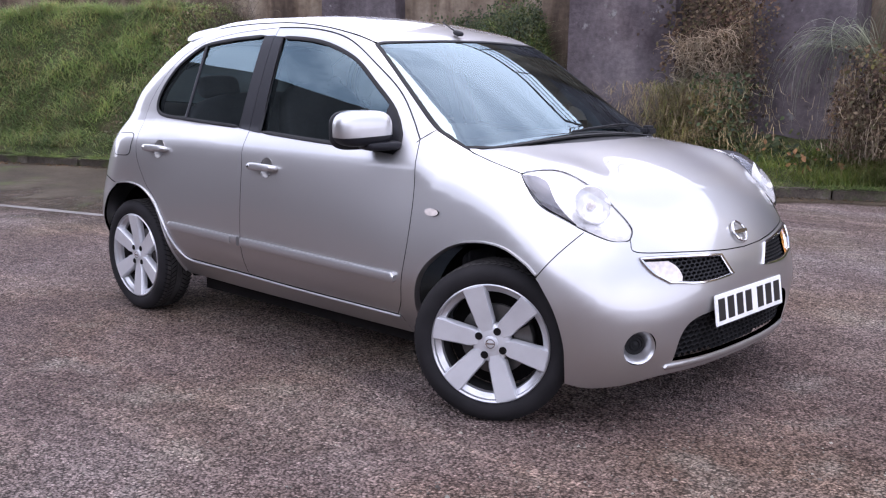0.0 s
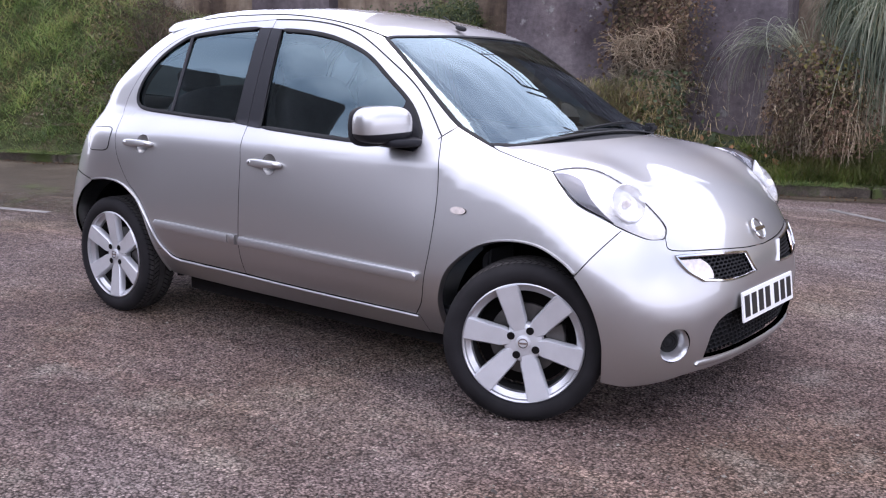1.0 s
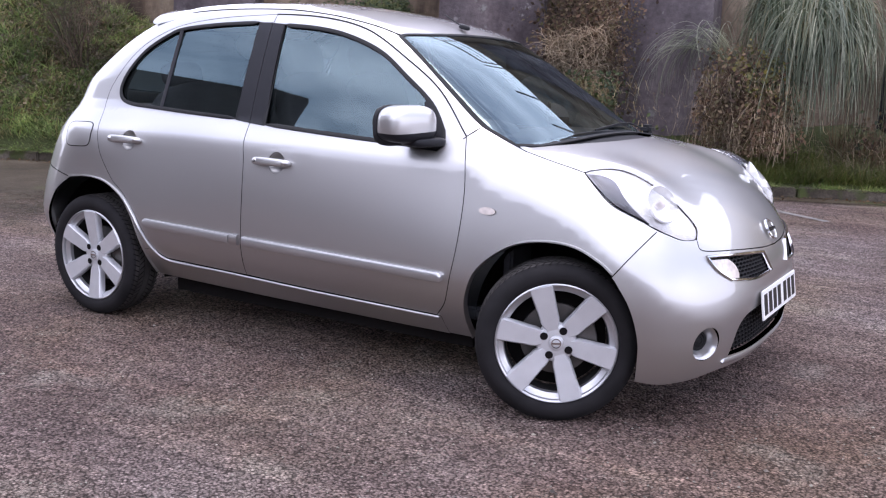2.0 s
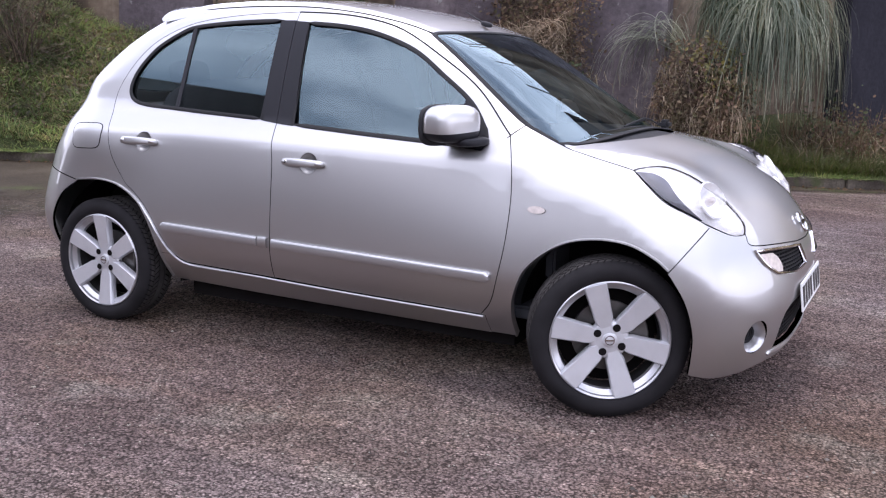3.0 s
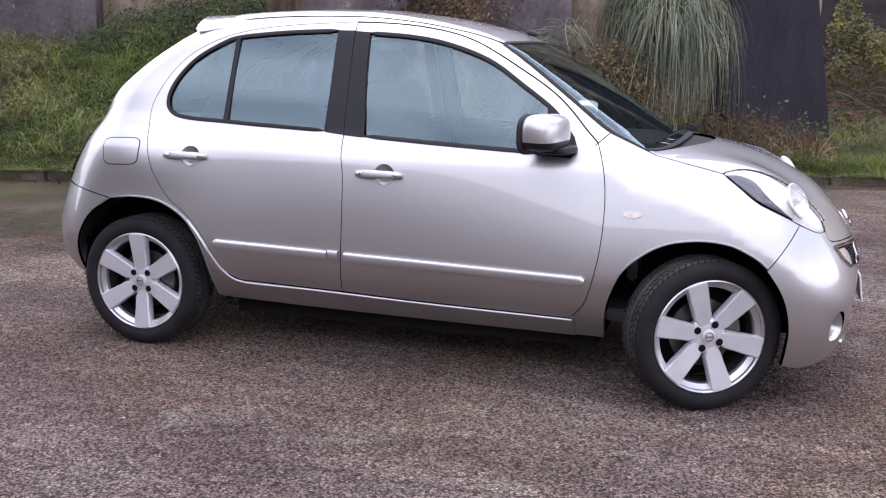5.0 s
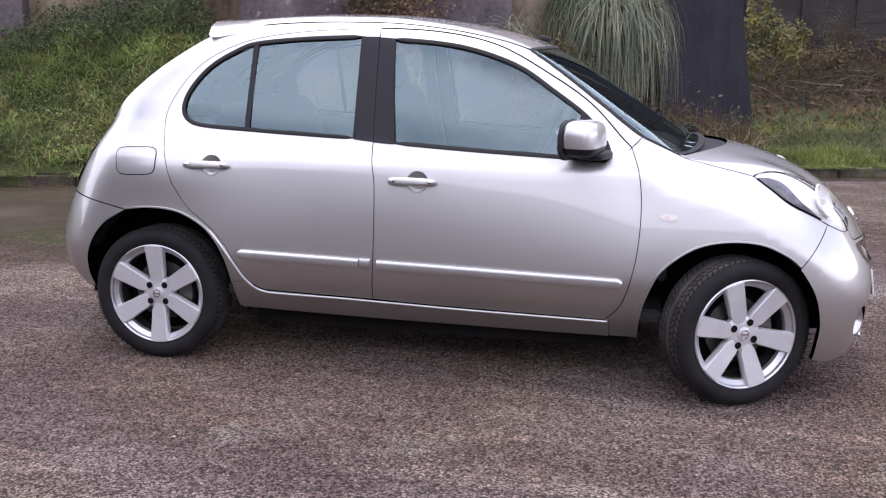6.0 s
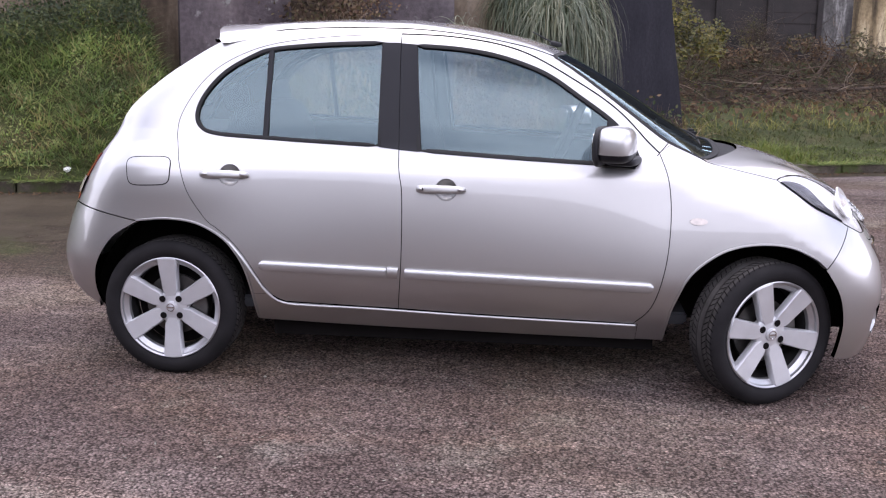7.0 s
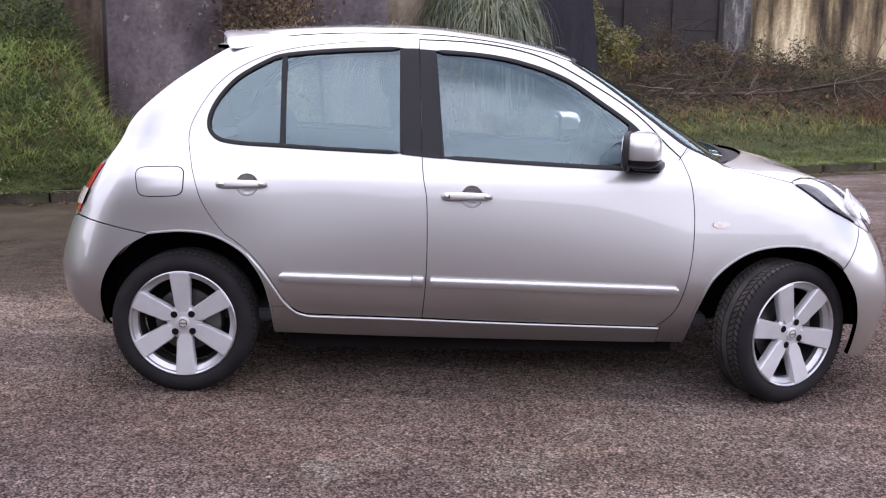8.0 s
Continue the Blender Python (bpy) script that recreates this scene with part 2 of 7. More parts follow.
def spline(points, per=6):
    """A smooth open run through 3D or 2D points."""
    p = np.asarray(points, float)
    if len(p) < 3:
        return p
    e = np.vstack([2 * p[0] - p[1], p, 2 * p[-1] - p[-2]])
    out = []
    for i in range(len(p) - 1):
        a, b, c, d = e[i:i + 4]
        for t in np.arange(per) / per:
            out.append(0.5 * (2 * b + (c - a) * t + (2 * a - 5 * b + 4 * c - d) * t * t + (3 * b - a - 3 * c + d) * t ** 3))
    return np.array(out + [p[-1]])


def loop(*runs):
    """A closed outline from smooth runs that meet in corners."""
    pts = np.vstack([spline(r) for r in runs])
    keep = [0]
    for i in range(1, len(pts)):
        if np.linalg.norm(pts[i] - pts[keep[-1]]) > 2e-3:
            keep.append(i)
    if np.linalg.norm(pts[keep[-1]] - pts[0]) < 2e-3:
        keep.pop()
    return pts[keep]


def inset2(q, by):
    """A closed 2D outline drawn in by a few millimetres (negative: let out)."""
    nxt, prv = np.roll(q, -1, 0), np.roll(q, 1, 0)
    area = 0.5 * np.sum(q[:, 0] * nxt[:, 1] - nxt[:, 0] * q[:, 1])
    t = nxt - prv
    n = np.stack([-t[:, 1], t[:, 0]], 1) / np.maximum(np.linalg.norm(t, axis=1, keepdims=True), 1e-9)
    return q + n * by * np.sign(area)


def snap(p, rounds=6):
    """Moves points onto the shell, straight towards it."""
    p = np.array(p, float)
    for _ in range(rounds):
        g = np.stack([(body(*(p + 0.003 * d).T) - body(*(p - 0.003 * d).T)) / 0.006 for d in np.eye(3)], 1)
        p = p - 0.9 * (body(*p.T) / np.maximum((g ** 2).sum(1), 0.05))[:, None] * g
    return p


def sheet(outline, view, holes=(), gap=0.0017, off=0.0, rim=0.012, step=None, hole_gap=0.0):
    """A panel of the shell inside a 3D outline, seen along a view: verts, faces and corner normals with a turned-in edge."""
    step = step or view.step
    bm = bmesh.new()
    for n, ring in enumerate((outline, *holes)):
        q = inset2(view.flat(snap(ring)), gap if n == 0 else -hole_gap)
        vs = [bm.verts.new((a, b, 0)) for a, b in q]
        for i in range(len(vs)):
            bm.edges.new((vs[i - 1], vs[i]))
    bmesh.ops.triangle_fill(bm, edges=bm.edges[:], use_beauty=True)
    lo, hi = np.array([v.co[:2] for v in bm.verts]).min(0), np.array([v.co[:2] for v in bm.verts]).max(0)
    for axis in (0, 1):
        no = (1, 0, 0) if axis == 0 else (0, 1, 0)
        for c in np.arange(lo[axis] + step / 2, hi[axis], step):
            co = (c, 0, 0) if axis == 0 else (0, c, 0)
            bmesh.ops.bisect_plane(bm, geom=bm.verts[:] + bm.edges[:] + bm.faces[:], plane_co=co, plane_no=no, dist=1e-5)
    bm.verts.index_update()
    q = np.array([v.co[:2] for v in bm.verts])
    p = view.back(q)
    nrm = normals_at(p)
    p = p + nrm * off
    faces = [[v.index for v in f.verts] for f in bm.faces]
    edge = [(e.verts[0].index, e.verts[1].index) for e in bm.edges if len(e.link_faces) == 1]
    bm.free()
    cen = np.array([np.cross(p[f[1]] - p[f[0]], p[f[2]] - p[f[0]]) @ nrm[f[0]] for f in faces])
    faces = [f if c >= 0 else f[::-1] for f, c in zip(faces, cen)]
    verts, corner = list(p), [nrm[i] for f in faces for i in f]
    if rim:
        twin = {}
        for a, b in edge:
            for i in (a, b):
                if i not in twin:
                    twin[i] = len(verts)
                    verts.append(p[i] - nrm[i] * 0.0)
                    verts.append(p[i] - nrm[i] * rim)
            f = [twin[a], twin[b], twin[b] + 1, twin[a] + 1]
            n = np.cross(p[b] - p[a], nrm[a])
            n = n / max(np.linalg.norm(n), 1e-9)
            faces.append(f)
            corner += [n] * 4
    return verts, faces, corner


def panel(name, outline, view, mat, parent, label="", **kw):
    verts, faces, corner = sheet(outline, view, **kw)
    me = bpy.data.meshes.new(name)
    me.from_pydata([tuple(v) for v in verts], [], faces)
    me.polygons.foreach_set("use_smooth", [True] * len(me.polygons))
    me.normals_split_custom_set([tuple(c) for c in corner])
    return link(name, me, mat, parent, label)


def flatten(ob, sgn):
    """Gives a side pane one even curve, without the swell of the waistline."""
    v = np.array([q.co for q in ob.data.vertices])
    a = np.stack([np.ones(len(v)), v[:, 0], v[:, 2], v[:, 0] ** 2, v[:, 0] * v[:, 2], v[:, 2] ** 2], 1)
    fit = np.linalg.lstsq(a[v[:, 2] > 1.05], v[v[:, 2] > 1.05, 1], rcond=None)[0]
    y = a @ fit
    for q, c, t in zip(ob.data.vertices, v, y):
        q.co.y = t if abs(t) < abs(c[1]) + 0.002 else c[1]
    n = np.stack([-(fit[1] + 2 * fit[3] * v[:, 0] + fit[4] * v[:, 2]), np.ones(len(v)), -(fit[2] + fit[4] * v[:, 0] + 2 * fit[5] * v[:, 2])], 1) * sgn
    n /= np.linalg.norm(n, axis=1, keepdims=True)
    ob.data.normals_split_custom_set_from_vertices([tuple(c) for c in n])
    return ob


def dome(ob, ring, view, rise, power=0.75):
    """Swells a panel between its edges."""
    v = np.array([q.co for q in ob.data.vertices])
    q, r = view.flat(v), view.flat(np.asarray(ring))
    nxt = np.roll(r, -1, 0)
    d = np.full(len(q), 9.0)
    for a, b in zip(r, nxt):
        t = np.clip(((q - a) @ (b - a)) / max((b - a) @ (b - a), 1e-12), 0, 1)
        d = np.minimum(d, np.linalg.norm(q - (a + t[:, None] * (b - a)), axis=1))
    v = v + normals_at(v) * (rise * (d / d.max()) ** power)[:, None]
    ob.data.vertices.foreach_set("co", v.ravel())
    ob.data.update()
    bm = bmesh.new()
    bm.from_mesh(ob.data)
    bm.normal_update()
    n = [tuple(c.normal) for c in bm.verts]
    bm.free()
    ob.data.normals_split_custom_set_from_vertices(n)
    return ob


def ribbon(name, run, view, mat, parent, width=0.016, off=0.004, label="", thick=0.004, closed=False, per=6, drop=None, taper=(1.0, 1.0)):
    """A strip that follows a 3D run on the shell."""
    q = view.flat(snap(np.asarray(run, float) if closed else spline(run, per)))
    t = (np.roll(q, -1, 0) - np.roll(q, 1, 0)) if closed else np.gradient(q, axis=0)
    n = np.stack([-t[:, 1], t[:, 0]], 1) / np.maximum(np.linalg.norm(t, axis=1, keepdims=True), 1e-9)
    rows = []
    for side, lift in ((-1, off - thick), (-1, off), (-0.5, off + thick * 0.35), (0.5, off + thick * 0.35), (1, off), (1, off - thick)):
        wide = np.full((len(q), 1), width / 2)
        wide[0] *= taper[0]
        wide[-1] *= taper[1]
        p = view.back(q + n * side * wide)
        rows.append(p + normals_at(p) * lift)
    bm = bmesh.new()
    vs = [[bm.verts.new(c) for c in r] for r in rows]
    m = len(q)
    for j in range(len(rows) - 1):
        for i in range(m if closed else m - 1):
            k = (i + 1) % m
            bm.faces.new((vs[j][i], vs[j][k], vs[j + 1][k], vs[j + 1][i]))
    if not closed:
        for i in (0, m - 1):
            bm.faces.new([vs[j][i] for j in range(len(rows))])
    bmesh.ops.recalc_face_normals(bm, faces=bm.faces[:])
    return part(name, bm, mat, parent, label)


def mir(pts):
    """The same points on the other side of the car."""
    p = np.array(pts, float)
    p[:, 1] *= -1
    return p


def on_side(points, sgn=-1):
    """(x, z) pairs laid onto the flank."""
    p = np.array(points, float)
    o = np.stack([p[:, 0], 0 * p[:, 0] + sgn * 1.5, p[:, 1]], 1)
    way = np.repeat(np.array([[0, -sgn, 0.0]]), len(p), 0)
    return solve(o, way, 1.5)


def on_top(points):
    """(x, y) pairs laid onto the bonnet or roof."""
    p = np.array(points, float)
    o = np.stack([p[:, 0], p[:, 1], 0 * p[:, 0] + 1.9], 1)
    return solve(o, np.repeat(np.array([[0, 0, -1.0]]), len(p), 0), 1.8)


def lathe(profile, n=96, close=False):
    """A profile of (radius, along) turned about the y axis."""
    bm = bmesh.new()
    rings = []
    for r, a in profile:
        rings.append([bm.verts.new((r * math.cos(t), a, r * math.sin(t))) for t in np.linspace(0, 2 * math.pi, n, endpoint=False)])
    pairs = list(zip(rings, rings[1:])) + ([(rings[-1], rings[0])] if close else [])
    for a, b in pairs:
        for i in range(n):
            k = (i + 1) % n
            bm.faces.new((a[i], a[k], b[k], b[i]))
    bmesh.ops.recalc_face_normals(bm, faces=bm.faces[:])
    return bm


def prism(bm, outline, y0, y1, bevel=0.0):
    """An (x, z) outline between two depths, its front edge drawn in."""
    c = np.mean(outline, 0)
    rows = [[bm.verts.new((x, y1, z)) for x, z in outline]]
    if bevel:
        q = inset2(np.array(outline), bevel)
        rows.append([bm.verts.new((x, y0 + bevel, z)) for x, z in outline])
        rows.append([bm.verts.new((x, y0, z)) for x, z in q])
    else:
        rows.append([bm.verts.new((x, y0, z)) for x, z in outline])
    n = len(outline)
    for a, b in zip(rows, rows[1:]):
        for i in range(n):
            bm.faces.new((a[i - 1], a[i], b[i], b[i - 1]))
    bm.faces.new(rows[-1])
    bm.faces.new(rows[0][::-1])
    return bm


def cup_ring(x, z, sgn, r=0.043, n=30):
    """The round cut for a handle's cup."""
    return on_side([(x + r * math.cos(a), z + r * math.sin(a)) for a in np.linspace(0, 2 * math.pi, n, endpoint=False)], sgn)


car = thing("car", "silver five-door hatchback car parked on gravelly tarmac, front wheels turned", "car")

# the seams, as (x, z) on the flank
GAP_FRONT = [(1.905, 0.290), (1.967, 0.368), (2.012, 0.535), (2.026, 0.714), (2.014, 0.862), (1.977, 0.972)]
GAP_A = [(1.977, 0.972), (1.814, 1.131), (1.632, 1.250), (1.405, 1.362), (1.18, 1.406), (0.93, 1.418)]
GAP_B = [(0.93, 1.418), (0.951, 0.945), (0.972, 0.785), (0.973, 0.521), (0.957, 0.318)]
GAP_REAR_UP = [(0.93, 1.418), (0.60, 1.400), (0.378, 1.366), (0.221, 1.303), (0.122, 1.225), (0.049, 1.113), (0.025, 1.022), (0.050, 0.910)]
GAP_REAR_LOW = [(0.050, 0.910), (0.088, 0.793), (0.128, 0.722), (0.177, 0.660), (0.215, 0.633), (0.271, 0.588), (0.328, 0.524), (0.374, 0.454), (0.410, 0.393), (0.449, 0.350), (0.490, 0.330)]
GAP_SILL = [(0.490, 0.330), (0.851, 0.320), (0.957, 0.317), (1.305, 0.304), (1.905, 0.290)]
ARCH_FRONT = [(2.030, 0.205), (2.037, 0.30), (2.057, 0.395), (2.112, 0.508), (2.228, 0.598), (2.355, 0.631), (2.480, 0.626), (2.575, 0.586), (2.622, 0.550)]
ARCH_REAR = [(0.358, 0.240), (0.354, 0.36), (0.337, 0.450), (0.300, 0.522), (0.238, 0.590), (0.130, 0.645), (0.007, 0.660), (-0.122, 0.648)]
WIN_FRONT = [[(0.992, 1.372), (1.175, 1.360), (1.335, 1.333), (1.516, 1.271), (1.660, 1.180), (1.800, 1.080), (1.880, 0.985)],
             [(1.880, 0.985), (1.893, 0.945), (1.870, 0.922)], [(1.870, 0.922), (1.40, 0.943), (1.030, 0.962)], [(1.030, 0.962), (0.992, 1.372)]]
WIN_REAR = [[(0.870, 0.976), (0.60, 0.986), (0.394, 0.995), (0.20, 1.006), (0.125, 1.030), (0.101, 1.083), (0.127, 1.161), (0.202, 1.251), (0.313, 1.319), (0.400, 1.349), (0.607, 1.370), (0.861, 1.381)],
            [(0.861, 1.381), (0.870, 0.976)]]
SCREEN_EDGE = [(2.174, -0.624, 0.940), (2.080, -0.640, 0.985), (2.001, -0.637, 1.025), (1.798, -0.590, 1.174), (1.563, -0.526, 1.335)]
HL_LOW = [(2.440, -0.662, 0.874), (2.500, -0.700, 0.830), (2.585, -0.726, 0.778), (2.699, -0.686, 0.718), (2.787, -0.614, 0.668), (2.821, -0.547, 0.662)]
HL_TOP = [(2.821, -0.547, 0.662), (2.812, -0.515, 0.705), (2.748, -0.526, 0.766), (2.647, -0.548, 0.828), (2.528, -0.572, 0.874), (2.462, -0.630, 0.880), (2.440, -0.662, 0.874)]
BUMPER_SEAM = [(2.725, -0.672, 0.700), (2.671, -0.780, 0.613), (2.622, -0.808, 0.546)]
LIP = [(2.821, -0.547, 0.662), (2.842, -0.540, 0.624), (2.905, -0.372, 0.611), (2.947, -0.163, 0.596), (2.957, 0.0, 0.590)]
SIDE_VIEW = {-1: Flat((0, 1, -0.12)), 1: Flat((0, -1, -0.12))}
RAIL_VIEW = {-1: Flat((0.25, 1, -0.55)), 1: Flat((0.25, -1, -0.55))}
LAMP_VIEW = {-1: Flat((-0.75, 0.55, -0.6)), 1: Flat((-0.75, -0.55, -0.6))}
NOSE, TAIL = Round(2.0), Round(0.55, math.pi)
HOOD_VIEW, ROOF_VIEW, FRONT_VIEW, BACK_VIEW = Flat((-0.55, 0, -1)), Flat((0, 0, -1)), Flat((-1, 0, -0.5)), Flat((1, 0, -0.4))

for sgn in (-1, 1):
    def sd(pts):
        return on_side(pts, sgn)

    def m3(pts):
        return np.array(pts) if sgn < 0 else mir(pts)

    view = SIDE_VIEW[sgn]
    near = sgn < 0
    # front wing
    fender = panel("front_wing", loop(sd(GAP_FRONT)[::1], m3([(1.985, -0.690, 0.980), (2.030, -0.650, 1.008)]), m3([(2.030, -0.650, 1.008), (2.174, -0.626, 0.940)]),
                   m3([(2.174, -0.626, 0.938), (2.296, -0.652, 0.910), (2.440, -0.662, 0.874)]), m3(HL_LOW)[:4], m3(BUMPER_SEAM),
                   sd(ARCH_FRONT)[::-1], sd([(2.030, 0.205), (1.922, 0.206)]), sd([(1.922, 0.206), (1.922, 0.288)])), view, PAINT, car)
    # doors
    fd = panel("front_door", loop(sd(GAP_FRONT), sd(GAP_A), sd(GAP_B), sd(GAP_SILL[2:])), view, PAINT, car, holes=[loop(*[sd(r) for r in WIN_FRONT]), cup_ring(1.148, 0.815, sgn)])
    rd = panel("rear_door", loop(sd(GAP_B)[::-1], sd(GAP_REAR_UP), sd(GAP_REAR_LOW), sd(GAP_SILL[:3])), view, PAINT, car, holes=[loop(*[sd(r) for r in WIN_REAR]), cup_ring(0.268, 0.848, sgn)])
    panel("sill", loop(sd([(1.922, 0.287), (1.305, 0.300), (0.851, 0.316), (0.490, 0.326)]), sd([(0.490, 0.326), (0.447, 0.345), (0.436, 0.3625)]), sd([(0.436, 0.3625), (0.400, 0.3625), (0.354, 0.3625)]), sd([(0.354, 0.3625), (0.357, 0.30), (0.358, 0.232)]),
          sd([(0.358, 0.232), (0.849, 0.217), (1.543, 0.206), (1.922, 0.203)])), view, PAINT, car, gap=0.0006)
    # rear quarter, cant rail and windscreen pillar in one pressing
    rear_edge = m3([(0.16, -0.495, 1.405), (0.03, -0.540, 1.320), (-0.09, -0.562, 1.236), (-0.23, -0.590, 1.100), (-0.30, -0.600, 1.0), (-0.345, -0.610, 0.90), (-0.395, -0.620, 0.80), (-0.425, -0.610, 0.690)])
    quarter = panel("body_side", loop(sd(GAP_A[::-1][:5]), m3([(1.977, -0.697, 0.972), (2.030, -0.650, 1.006)]), m3([(2.030, -0.648, 1.008), *SCREEN_EDGE[2:]]),
                    on_top([(1.53, sgn * 0.522), (1.2, sgn * 0.515), (0.9, sgn * 0.512), (0.5, sgn * 0.505), (0.16, sgn * 0.495)]), rear_edge,
                    m3([(-0.425, -0.610, 0.690), (-0.276, -0.744, 0.676), (-0.122, -0.799, 0.652)]), sd(ARCH_REAR)[::-1][:-1],
                    sd([(0.354, 0.362), (0.400, 0.362), (0.436, 0.362)]), sd(GAP_REAR_LOW)[::-1][2:], sd(GAP_REAR_UP)[::-1]), RAIL_VIEW[sgn], PAINT, car, gap=0.0010)
    # what lies behind the door gaps
    for run in (GAP_FRONT, GAP_A, GAP_B, GAP_REAR_UP, GAP_REAR_LOW, GAP_SILL):
        ribbon("door_seal", sd(run), view, DARK, car, width=0.03, off=-0.009, thick=0.003)
    # windows, their seals and the black pillar
    for door, win, bar in ((fd, WIN_FRONT, None), (rd, WIN_REAR, [(0.391, 1.350), (0.396, 0.992)])):
        ring = loop(*[sd(r) for r in win])
        flatten(panel("window_pane", ring, view, GLASS, door, "tinted side window glass", gap=-0.004, off=-0.006, rim=0.0), sgn).visible_shadow = False
        ribbon("window_seal", ring, view, RUBBER, door, width=0.016, off=0.003, closed=True)
        if bar:
            ribbon("window_bar", sd(bar), view, GLOSS_BLACK, door, width=0.022, off=0.003)
    panel("pillar_trim", loop(sd([(0.9335, 1.379), (0.998, 1.375)]), sd([(0.998, 1.375), (1.034, 0.956)]), sd([(1.034, 0.956), (0.9508, 0.962)]), sd([(0.9508, 0.962), (0.9335, 1.379)])), view, GLOSS_BLACK, fd, "satin black pillar trim", off=0.003, rim=0.006, gap=0.0)
    panel("pillar_trim", loop(sd([(0.855, 1.381), (0.9310, 1.381)]), sd([(0.9310, 1.381), (0.9492, 0.963)]), sd([(0.9492, 0.963), (0.866, 0.970)]), sd([(0.866, 0.970), (0.855, 1.381)])), view, GLOSS_BLACK, rd, "satin black pillar trim", off=0.003, rim=0.006, gap=0.0)
    panel("mirror_sail", loop(sd([(1.775, 1.105), (1.80, 1.080), (1.882, 0.985)]), sd([(1.882, 0.985), (1.902, 0.940), (1.882, 0.912)]), sd([(1.882, 0.912), (1.790, 0.918)]), sd([(1.790, 0.918), (1.765, 1.0), (1.775, 1.105)])), view, GLOSS_BLACK, fd, "black mirror mounting triangle", off=0.004, rim=0.01, gap=0.0)
    # wheel-arch lips
    for run in (ARCH_FRONT, ARCH_REAR):
        ribbon("arch_lip", sd([(x, z + 0.006) for x, z in run]), view, PAINT, car, width=0.010, off=0.0015, thick=0.020)
    ribbon("door_seal", sd(GAP_A), view, RUBBER, fd, width=0.0048, off=0.0016, thick=0.004)
    # rubbing strips
    ribbon("rubbing_strip", sd([(0.990, 0.4775), (1.3, 0.471), (1.6, 0.464), (1.88, 0.458), (1.968, 0.456)]), view, PAINT_TRIM, fd, width=0.037, off=0.014, thick=0.016, taper=(1.0, 0.5))
    ribbon("rubbing_strip", sd([(0.395, 0.490), (0.47, 0.4886), (0.65, 0.485), (0.915, 0.4795)]), view, PAINT_TRIM, rd, width=0.037, off=0.014, thick=0.016, taper=(0.45, 1.0))
    ribbon("strip_end", sd([(0.918, 0.4792), (0.962, 0.478)]), view, PAINT, rd, width=0.042, off=0.012, thick=0.014)
    # handles in their cups
    for door, x0, z0 in ((fd, 1.148, 0.815), (rd, 0.268, 0.848)):
        c = sd([(x0, z0)])[0]
        n = Vector(normals_at(c[None])[0])
        rot = n.to_track_quat("-Y", "Z").to_matrix().to_4x4()
        at = Matrix.Translation(Vector(c)) @ rot
        bm = lathe([(0.0445, -0.001), (0.042, 0.006), (0.036, 0.016), (0.023, 0.023), (0.0, 0.026)], 40)
        bmesh.ops.transform(bm, matrix=at, verts=bm.verts[:])
        part("handle_cup", bm, PAINT, door)
        bm = bmesh.new()
        bmesh.ops.create_uvsphere(bm, u_segments=28, v_segments=16, radius=1.0)
        for v in bm.verts:
            x, y, z = v.co
            x = math.copysign(abs(x) ** 0.5, x) * 0.100
            y, z = (math.copysign(abs(k) ** 0.55, k) for k in (y, z))
            w = 0.0165 - 0.0015 * (x / 0.1)
            v.co = (x - 0.020, -0.017 + y * 0.017 + 0.008 * (x / 0.1) ** 2, z * w)
        bmesh.ops.transform(bm, matrix=at, verts=bm.verts[:])
        handle = part("door_handle", bm, PAINT, door, "silver body-coloured bar handle")
        for dx in (-0.095, 0.058):
            bm = bmesh.new()
            bmesh.ops.create_uvsphere(bm, u_segments=16, v_segments=10, radius=1.0)
            bmesh.ops.scale(bm, verts=bm.verts[:], vec=(0.020, 0.028, 0.013))
            bmesh.ops.translate(bm, verts=bm.verts[:], vec=(dx, -0.008, 0))
            bmesh.ops.transform(bm, matrix=at, verts=bm.verts[:])
            part("handle_foot", bm, PAINT, handle)
        if door is fd:
            bm = lathe([(0.0, -0.0345), (0.0055, -0.0345), (0.006, -0.030)], 16)
            bmesh.ops.transform(bm, matrix=at @ Matrix.Translation((-0.092, 0, 0)), verts=bm.verts[:])
            part("key_hole", bm, DARK, handle)
    # door linings and pillar trims indoors
    panel("door_lining", loop(sd(GAP_FRONT), sd(GAP_A), sd(GAP_B), sd(GAP_SILL[2:])), view, INSIDE, fd, holes=[loop(*[sd(r) for r in WIN_FRONT])], off=-0.04, gap=0.01, rim=0.0, hole_gap=0.004)
    panel("door_lining", loop(sd(GAP_B)[::-1], sd(GAP_REAR_UP), sd(GAP_REAR_LOW), sd(GAP_SILL[:3])), view, INSIDE, rd, holes=[loop(*[sd(r) for r in WIN_REAR])], off=-0.04, gap=0.01, rim=0.0, hole_gap=0.004)
    # side repeater
    ring = sd([(2.131 + 0.034 * math.cos(a), 0.718 + 0.0135 * math.sin(a)) for a in np.linspace(0, 2 * math.pi, 24, endpoint=False)])
    panel("side_repeater", ring, view, CLEAR_WHITE, fender, "clear side indicator lens", off=0.006, rim=0.008, gap=0.0, step=0.012)
